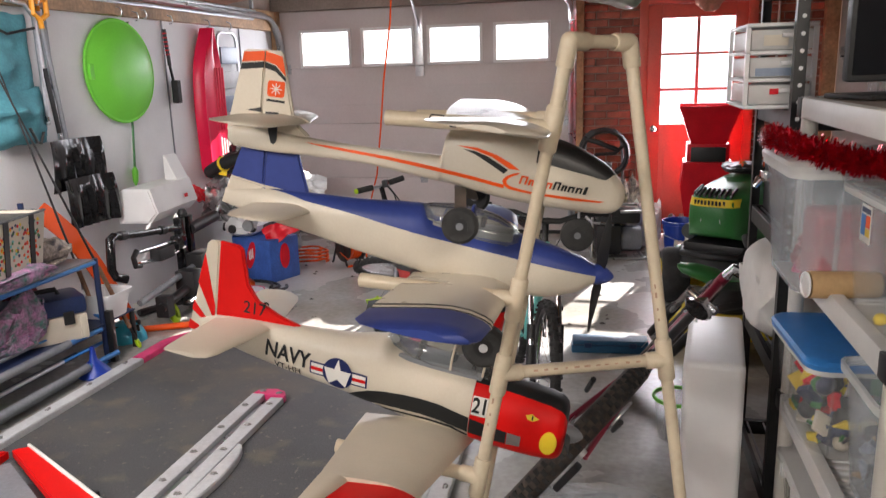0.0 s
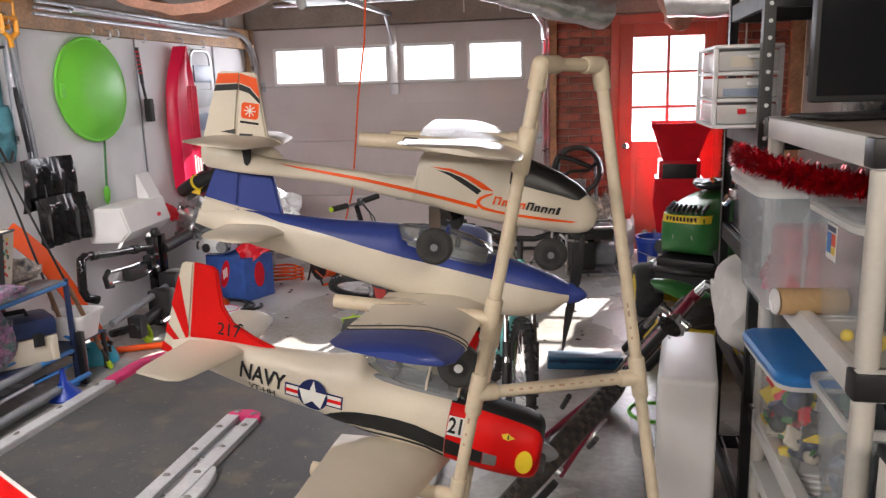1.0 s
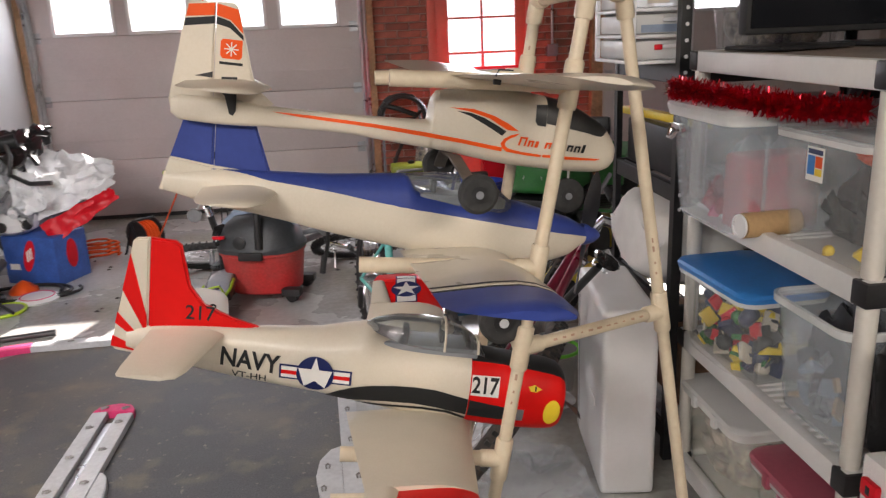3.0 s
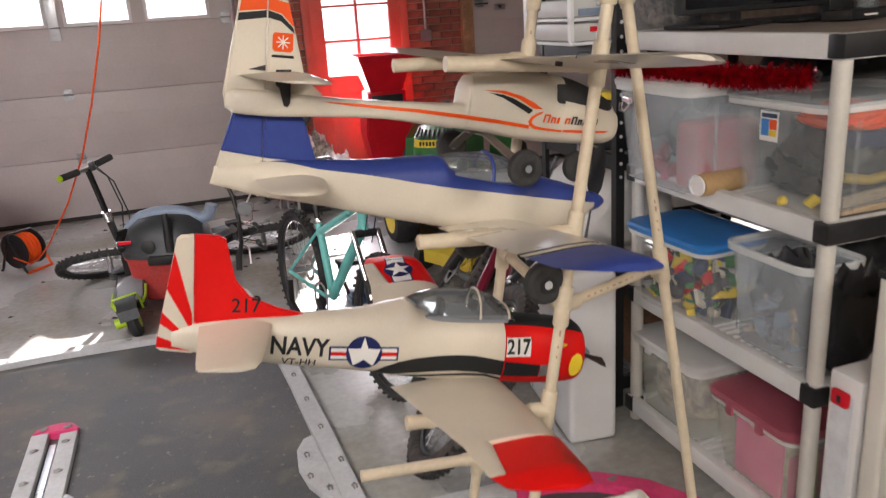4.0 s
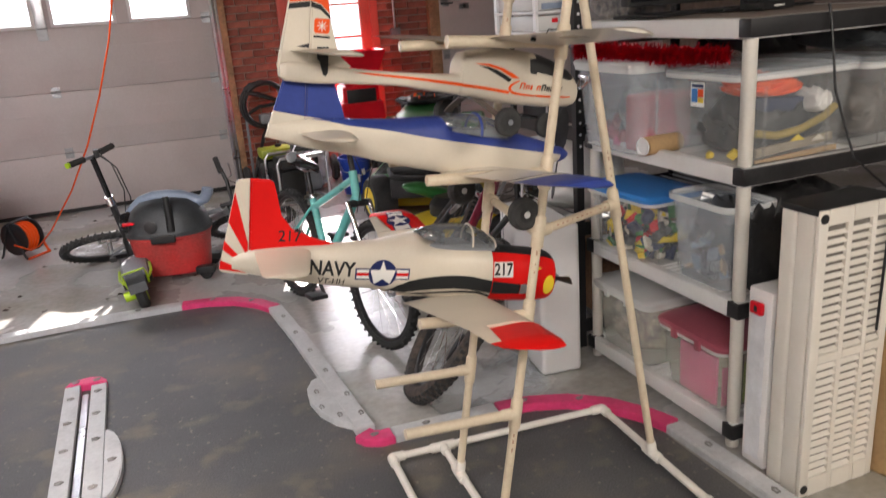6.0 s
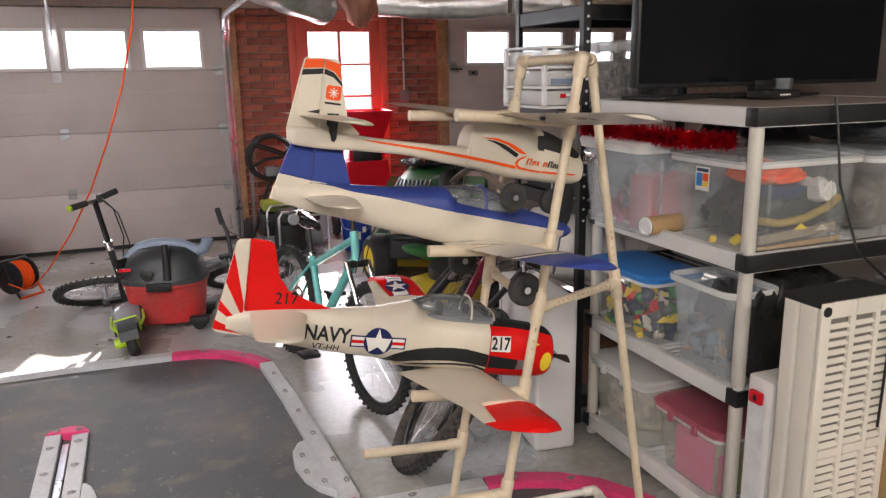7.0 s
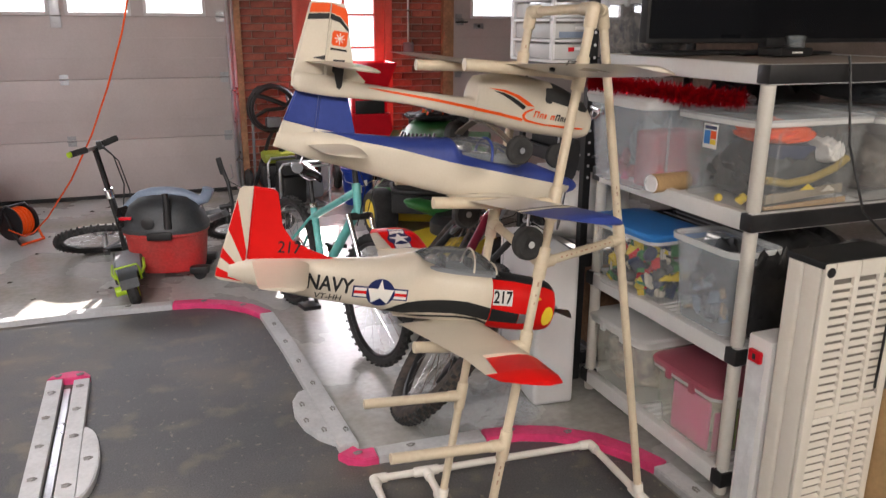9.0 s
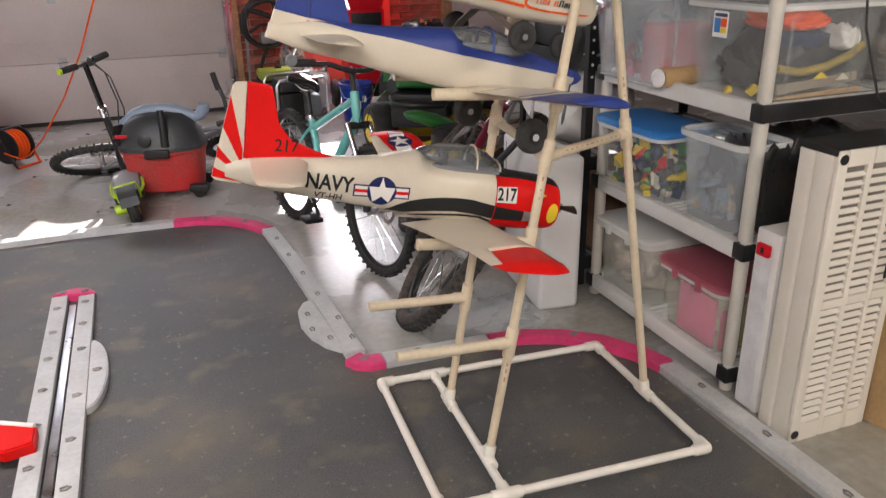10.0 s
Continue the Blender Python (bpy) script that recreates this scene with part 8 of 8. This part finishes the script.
for v in bm.verts:
    v.co = Vector((v.co.x * 0.125, v.co.y * 0.095, max(0.0, v.co.z) * 0.13))
part("shell", bm, "cyan", hm)
for s in (-1, 0, 1):
    part("vent", box(-0.08, 0.09, s * 0.045 - 0.009, s * 0.045 + 0.009, 0.085 - 0.02 * abs(s), 0.122 - 0.016 * abs(s), 0.006), "black", hm)
# black-and-silver bag heap, box and floor bits


def crumple(c, nu=22, nv=14, amp=0.02, seed=0.0, thick=0.003):
    """A creased sheet between four corners."""
    c = [Vector(p) for p in c]
    n = (c[1] - c[0]).cross(c[3] - c[0]).normalized()
    bm = bmesh.new()
    top, low = [], []
    for i in range(nv + 1):
        a, b_ = [], []
        for j in range(nu + 1):
            u, v = j / nu, i / nv
            p = c[0].lerp(c[1], u).lerp(c[3].lerp(c[2], u), v)
            q = Vector((u * 5, v * 5, seed))
            d = abs(noise.noise(q)) * 1.6 + 0.7 * abs(noise.noise(q * 2.3 + Vector((4, 1, 0)))) - 0.4
            e = Vector((noise.noise(q + Vector((7, 0, 0))), noise.noise(q + Vector((0, 7, 0))), noise.noise(q + Vector((3, 3, 0))))) * amp
            p = p + n * d * amp + e
            a.append(bm.verts.new(p))
            b_.append(bm.verts.new(p - n * thick))
        top.append(a)
        low.append(b_)
    for r, rows in ((1, top), (-1, low)):
        for r0, r1 in zip(rows, rows[1:]):
            for j in range(nu):
                bm.faces.new((r0[j], r0[j + 1], r1[j + 1], r1[j])[::r])
    rim = [(k, 0) for k in range(nv)] + [(nv, k) for k in range(nu)] + [(k, nu) for k in range(nv, 0, -1)] + [(0, k) for k in range(nu, 0, -1)]
    for (a, b_), (e, f) in zip(rim, rim[1:] + rim[:1]):
        bm.faces.new((top[a][b_], top[e][f], low[e][f], low[a][b_]))
    bmesh.ops.recalc_face_normals(bm, faces=bm.faces)
    return bm


rs = thing("refuse_sack", "crumpled silver and grey plastic sacks in a heap", "sack", group="plastic sacks")
part("sack_body", crumple([(-2.92, 5.62, 0.62), (-2.38, 5.52, 0.40), (-2.36, 5.95, 0.82), (-2.88, 6.0, 0.86)], 26, 18, 0.06, 1.3), "silver_bag", rs, "grey plastic fold")
part("sack_body", crumple([(-2.90, 5.66, 0.48), (-2.45, 5.56, 0.36), (-2.40, 5.7, 0.56), (-2.92, 5.78, 0.72)], 26, 18, 0.05, 2.7), "silver_bag", rs, "grey plastic fold")
bm = bmesh.new()
bmesh.ops.create_icosphere(bm, subdivisions=4, radius=1.0)
for p in bm.verts:
    k = 1 + 0.3 * abs(noise.noise(p.co * 3.0)) + 0.12 * noise.noise(p.co * 8)
    p.co = Vector((-2.56 + p.co.x * 0.30 * k, 6.06 + p.co.y * 0.22 * k, max(0.0005, 0.42 + p.co.z * 0.42 * k)))
part("sack_body", bm, "silver_bag", rs)
jk = thing("work_jacket", "black jacket with yellow bands thrown on sacks", "jacket")
part("jacket_body", crumple([(-2.84, 5.70, 0.84), (-2.34, 5.62, 0.80), (-2.34, 6.02, 1.0), (-2.80, 6.06, 0.99)], 26, 18, 0.05, 4.1, 0.02), "black", jk)
part("sleeve", tube([(-2.82, 5.68, 0.82), (-2.70, 5.62, 0.88), (-2.56, 5.60, 0.93), (-2.44, 5.64, 0.95)], 0.05, 12), "decal_dark", jk)
part("yellow_band", ring((-2.66, 5.615, 0.893), (1, -0.3, 0.35), 0.05, 0.012, 20, 6), "yellow", jk, "yellow reflective band")
part("yellow_band", crumple([(-2.82, 5.655, 0.83), (-2.64, 5.60, 0.80), (-2.63, 5.60, 0.835), (-2.82, 5.655, 0.865)], 10, 4, 0.01, 5.0), "yellow", jk, "yellow reflective band")
part("strap", tube([(-2.5, 5.6, 0.97), (-2.46, 5.56, 0.86), (-2.48, 5.55, 0.74), (-2.36, 5.53, 0.68), (-2.22, 5.52, 0.68)], 0.016, 8), "black", jk)
ps = thing("plastic_sack", "white plastic sack with a red edge lying open", "sack", group="plastic sacks")
part("sheet", crumple([(-2.47, 5.86, 0.90), (-1.95, 5.95, 0.74), (-1.90, 5.70, 0.60), (-2.36, 5.54, 0.42)], 26, 18, 0.045, 6.2), "pale_film", ps)
part("sheet", crumple([(-2.50, 5.60, 0.76), (-2.20, 5.60, 0.72), (-2.26, 5.53, 0.50), (-2.52, 5.52, 0.46)], 20, 14, 0.04, 8.4), "pale_film", ps)
part("red_edge", crumple([(-1.92, 5.69, 0.60), (-2.35, 5.53, 0.40), (-2.27, 5.51, 0.27), (-1.86, 5.66, 0.53)], 20, 6, 0.018, 7.1), "red", ps, "glossy red printed edge")
solid("red_sack", crumple([(-2.98, 5.58, 0.60), (-2.80, 5.52, 0.62), (-2.80, 5.54, 0.70), (-2.97, 5.60, 0.76)], 12, 8, 0.02, 3.3), "red", "red plastic sack corner beside the sled", "sack")
bx = thing("drinks_box", "dark blue printed box with red oval print on the floor", "box", pose(-2.39, 5.66, 0, 0, 0, -22))
part("carton", box(-0.21, 0.21, -0.15, 0.15, 0.0005, 0.33, 0.006), "violet_blue", bx)
part("printed_oval", prism([(0.0 + 0.045 * math.cos(radians(a)) + 0.03 * math.sin(radians(a)), 0.2 + 0.11 * math.sin(radians(a))) for a in range(0, 360, 20)], -0.1525, -0.1505), "red", bx)
part("printed_oval", prism([(0.0 + 0.05 * math.cos(radians(a)), 0.19 + 0.10 * math.sin(radians(a))) for a in range(0, 360, 20)], -0.2125, -0.2105, m=Matrix.Rotation(radians(90), 4, "Z")), "red", bx)
for k in range(3):
    part("printed_bar", prism(bar(-0.02 + 0.018 * k, -0.008 + 0.018 * k, 0.16 + 0.01 * k, 0.23 + 0.012 * k), -0.1540, -0.1526), "decal_white", bx)
part("printed_bar", box(-0.17, -0.09, -0.1525, -0.1505, 0.1, 0.14), "decal_white", bx)
md = thing("toy_robot", "white and black rounded plastic toy on the box", "toy", pose(-2.56, 5.67, 0.331))
part("shell", lathe([(0.08, 0.0), (0.14, 0.03), (0.15, 0.08), (0.11, 0.14), (0.04, 0.165)], 28), "white", md)
for a in (200, 260, 320):
    part("lens", lathe([(0.034, 0), (0.034, 0.012), (0.02, 0.018)], 18, m=along((0.145 * math.cos(radians(a)), 0.145 * math.sin(radians(a)), 0.07), (math.cos(radians(a)), math.sin(radians(a)), 0.1))), "black", md)
fz = thing("flying_disc", "white flying disc with a pink ring on the floor", "disc", pose(-2.30, 5.18, 0.001))
part("disc", lathe([(0.13, 0.0), (0.135, 0.012), (0.11, 0.026), (0.02, 0.03)], 32), "white", fz)
part("ring_print", ring((0, 0, 0.024), (0, 0, 1), 0.1, 0.006, 32, 6), "pink", fz)
fz2 = thing("flying_disc", "grey flying disc with a lime edge on the floor", "disc", pose(-2.42, 4.97, 0.001))
part("disc", lathe([(0.12, 0.0), (0.125, 0.012), (0.1, 0.022), (0.02, 0.025)], 32), "grey", fz2)
part("rim", ring((0, 0, 0.012), (0, 0, 1), 0.124, 0.011, 36, 8), "limeyellow", fz2)
solid("lime_ball", ring((-2.5, 4.50, 0.06), (1, 0.3, 0.3), 0.05, 0.02, 28, 10), "limeyellow", "lime green foam ring on the floor", "ring toy")
solid("traffic_cone", lathe([(0.09, 0.0005), (0.085, 0.02), (0.05, 0.05), (0.01, 0.075)], 24), "orange", "low orange marker cone on the floor", "cone", m=pose(-2.46, 5.38, 0))
solid("orange_bat", tube([(-2.68, 4.22, 0.022), (-2.52, 4.30, 0.022), (-2.30, 4.42, 0.022)], 0.02, 10), "orange", "orange plastic bat lying on the floor", "bat")
solid("black_bar", tube([(-2.3, 4.42, 0.02), (-1.95, 4.5, 0.02)], 0.018, 10), "black", "short black bar lying on the floor", "bar")

# dry leaf bits and grit blown in under the door
rnd = random.Random(91)
vs, fs = [], []
for k in range(70):
    x, y, a, q = rnd.uniform(-2.3, 0.3), rnd.uniform(4.6, 7.2), rnd.uniform(0, 6.28), rnd.uniform(0.006, 0.022)
    n = len(vs)
    for j in range(5):
        r_ = q * rnd.uniform(0.5, 1.0)
        vs.append((x + r_ * 1.5 * math.cos(a + j * 1.257), y + r_ * math.sin(a + j * 1.257), 0.0015))
    vs.append((x, y, 0.002 + q * 0.5))
    fs += [(n + j, n + (j + 1) % 5, n + 5) for j in range(5)]
me = bpy.data.meshes.new("leaf_litter")
me.from_pydata(vs, [], fs)
me.materials.append(M["dusty_rubber"])
tagged(new("leaf_litter", me), "dry brown leaf bits scattered on the concrete floor", "litter", kind="stuff")

# red model part resting over the divider
rw = thing("ramp_frame", "red and white foam ramp frame on the track", "ramp", pose(0, 0, 0))
part("board", slab([(-2.12, 2.66), (-2.06, 2.70), (-1.38, 2.31), (-1.38, 2.22), (-1.46, 2.20)], 0.038, 0.075, bevel=0.006), "foam_red", rw)
part("board", slab([(-2.13, 2.65), (-2.12, 2.56), (-2.6, 2.30), (-2.6, 2.42)], 0.038, 0.075, bevel=0.006), "foam_red", rw)
part("edge", tube([(-2.07, 2.70, 0.077), (-1.385, 2.31, 0.077)], 0.008, 8), "decal_white", rw)
part("plate", slab([(-2.10, 2.62), (-1.50, 2.20), (-1.9, 1.9), (-2.4, 2.3)], 0.0305, 0.0375), "grey", rw)
part("foot", box(-2.2, -1.6, 2.2, 2.5, 0.0065, 0.03), "black", rw)

# ---- overhead ----
du = thing("flex_duct", "silver foil flexible duct slung under the joists", "duct")
for path, dr_ in (([(-0.75, 4.5, 2.29), (-0.2, 5.0, 2.13), (0.1, 5.27, 2.06), (0.38, 5.5, 2.0)], 0.125), ([(0.77, 5.47, 2.04), (1.2, 5.28, 2.01), (1.63, 5.06, 2.03)], 0.10), ([(1.632, 5.058, 2.03), (2.2, 4.8, 2.0), (3.4, 4.3, 2.1)], 0.10)):
    pts = []
    for a, b in zip(path, path[1:]):
        for k in range(14):
            pts.append(Vector(a).lerp(Vector(b), k / 14))
    bm = tube(pts, dr_, 18)
    for i, v in enumerate(bm.verts):
        q = noise.noise(v.co * 9)
        v.co += Vector((0, 0, 1)) * 0.012 * q + Vector((noise.noise(v.co * 14 + Vector((5, 0, 0))), noise.noise(v.co * 14), 0)) * 0.012
    part("duct_run", bm, "foil", du)
for x, y in ((-0.2, 5.0), (0.82, 5.45), (1.62, 5.06), (2.2, 4.8)):
    part("hanger", tube([(x, y, 2.08), (x, y, 2.405)], 0.004, 6), "metal", du)
for i, (cx, cy, cz, u, v) in enumerate(((0.97, 6.72, 2.13, 0.17, 0.1), (0.45, 6.78, 2.26, 0.3, 0.14), (-1.2, 5.9, 2.37, 0.5, 0.2), (1.4, 3.9, 2.37, 0.5, 0.2))):
    bm = bmesh.new()
    bmesh.ops.create_uvsphere(bm, u_segments=32, v_segments=14, radius=1.0)
    for p in bm.verts:
        k = 1 + 0.25 * noise.noise(p.co * 2.5 + Vector((i * 7, 0, 0)))
        p.co = Vector((p.co.x * u * k, p.co.y * v * k, (p.co.z * 0.10 if p.co.z > 0 else p.co.z * (0.32 if i == 0 else 0.15)) * k + 0.12))
    solid("insulation_batt", bm, "kraft", "sagging brown paper-faced insulation between joists", "insulation", m=pose(cx, cy, cz), smooth=60)
hm_ = thing("insulation_batt", "brown paper-faced insulation sagging in an arc", "insulation")
bm = bmesh.new()
rows_ = []
for k in range(29):
    t = k / 28
    x, z = -2.62 + 1.25 * t, 2.30 - 0.27 * math.sin(math.pi * t) ** 0.8
    e = 0.02 * noise.noise(Vector((t * 9, 0, 3)))
    rows_.append([(x, 4.42 + e, z - 0.035 + 0.03 * noise.noise(Vector((t * 7, 1, 0)))), (x, 4.60, z - 0.06 + e), (x, 4.80 + e, z - 0.03), (x, 4.80 + e, z + 0.02), (x, 4.60, z + 0.03), (x, 4.42 + e, z + 0.025)])
skin(bm, rows_)
bmesh.ops.recalc_face_normals(bm, faces=bm.faces)
part("batt", bm, "kraft", hm_)
for x in (-2.60, -1.39):
    part("staple_wire", tube([(x, 4.6, 2.29), (x, 4.6, 2.64)], 0.003, 6), "metal", hm_)
mt_ = thing("opener_motor", "black garage door opener motor under the joists", "door opener", pose(-1.54, 5.3, 2.13))
part("housing", box(-0.17, 0.17, -0.22, 0.22, 0.0, 0.15, 0.02), "black", mt_)
part("lens", box(-0.14, 0.14, -0.225, -0.215, 0.01, 0.05, 0.004), "lid_clear", mt_, "clouded light cover")
for x in (-0.14, 0.14):
    part("hanger_strap", box(x - 0.012, x + 0.012, -0.01, 0.01, 0.15, 0.28), "metal", mt_)
for k in range(4):
    part("wire", tube([(0.1 + 0.03 * k, -0.1, 0.15), (0.16 + 0.05 * k, -0.12, 0.11 - 0.02 * k), (0.26 + 0.06 * k, -0.05, 0.16), (0.4 + 0.08 * k, 0.1, 0.275)], 0.004, 6), "black" if k % 2 else "white", mt_)
solid("ceiling_pipe", tube([(-2.6, 7.22, 2.33), (-0.5, 7.22, 2.345), (0.9, 7.22, 2.35)], 0.024, 12), "metal", "galvanised pipe running along the header", "pipe")
for x, y in ((-0.75, 6.76), (-0.45, 6.76)):
    solid("pull_cord", tube([(x, y, 2.45), (x, y, 2.18), (x, y, 2.15)], 0.004, 6), "white", "short white pull cord from the joists", "cord", group="pull cords")
lb = thing("light_bulb", "bare unlit bulb in a ceiling holder", "bulb", pose(-1.5, 5.0, 2.05))
part("bulb", lathe([(0.012, 0.10), (0.014, 0.085), (0.03, 0.05), (0.031, 0.03), (0.02, 0.008), (0.004, 0.0)], 20), "lid_clear", lb)
part("holder", lathe([(0.018, 0.095), (0.022, 0.10), (0.022, 0.16), (0.05, 0.165), (0.05, 0.18), (0.01, 0.345)], 20), "white", lb)
op = thing("door_opener", "galvanised opener rail along the ceiling", "door opener")
part("rail", box(-1.56, -1.52, 1.5, 7.35, 2.20, 2.24, 0.004), "metal", op)
part("arm", tube([(-1.54, 7.2, 2.19), (-1.54, 7.40, 2.0), (-1.54, 7.42, 1.9)], 0.012, 8), "metal", op)
for y in (2.0, 4.5, 6.6):
    part("hanger", tube([(-1.54, y, 2.24), (-1.54, y, 2.41)], 0.006, 6), "metal", op)
for x, y in ((-0.9, 5.32), (-0.6, 6.04), (-2.2, 6.76), (0.4, 6.76)):
    solid("ceiling_hook", tube([(x, y, 2.402), (x, y, 2.30), (x + 0.02, y, 2.27), (x + 0.04, y, 2.29)], 0.006, 6), "metal", "steel storage hook screwed in the ceiling", "hook", group="ceiling hooks")
cd = thing("wall_outlet", "grey conduit with an outlet box on brick", "outlet")
part("conduit", tube([(1.60, FRONT - 0.02, 1.37), (1.60, FRONT - 0.02, 2.13)], 0.011, 10), "metal", cd)
part("outlet_box", box(1.55, 1.65, FRONT - 0.045, FRONT + 0.0, 1.26, 1.37, 0.008), "grey", cd)
# white trays over the added fill lamps, out of view
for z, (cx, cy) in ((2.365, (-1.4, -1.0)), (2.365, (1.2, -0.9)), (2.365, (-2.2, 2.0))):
    tl = thing("fill_lamp_tray", "unseen white tray added above a fill lamp", "light fitting", pose(cx, cy, z))
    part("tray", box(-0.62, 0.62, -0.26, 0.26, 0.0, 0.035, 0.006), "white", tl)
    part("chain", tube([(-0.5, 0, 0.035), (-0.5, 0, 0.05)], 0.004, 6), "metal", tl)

# ---- bricks of the front wall ----
BL, BH, MJ = 0.203, 0.057, 0.010
mesh_cache = {}


def brick_mesh(length):
    key = round(length, 3)
    if key not in mesh_cache:
        bm = box(-key / 2, key / 2, -0.018, 0.012, -BH / 2, BH / 2, 0.003, 1)
        me = bpy.data.meshes.new("brick")
        bm.to_mesh(me)
        bm.free()
        me.materials.append(M["brick"])
        mesh_cache[key] = me
    return mesh_cache[key]


rnd = random.Random(77)
row, z = 0, 0.008 + BH / 2
while z < 2.13:
    spans = [(-0.018, 0.458), (1.442, 1.958)] if z < 2.15 else [(-0.018, 1.958)]
    for a, b in spans:
        x = a - (BL + MJ) * (0.5 if row % 2 else 0.0)
        while x < b - 0.02:
            x0, x1 = max(x, a), min(x + BL, b)
            if x1 - x0 > 0.03:
                ob = new("brick", brick_mesh(x1 - x0))
                ob.parent = wall_front
                ob.location = ((x0 + x1) / 2, FRONT + 0.028 - 0.001 * rnd.random(), z)
                ob.rotation_euler = (0, radians(rnd.uniform(-0.4, 0.4)), 0)
            x += BL + MJ
    row += 1
    z += BH + MJ
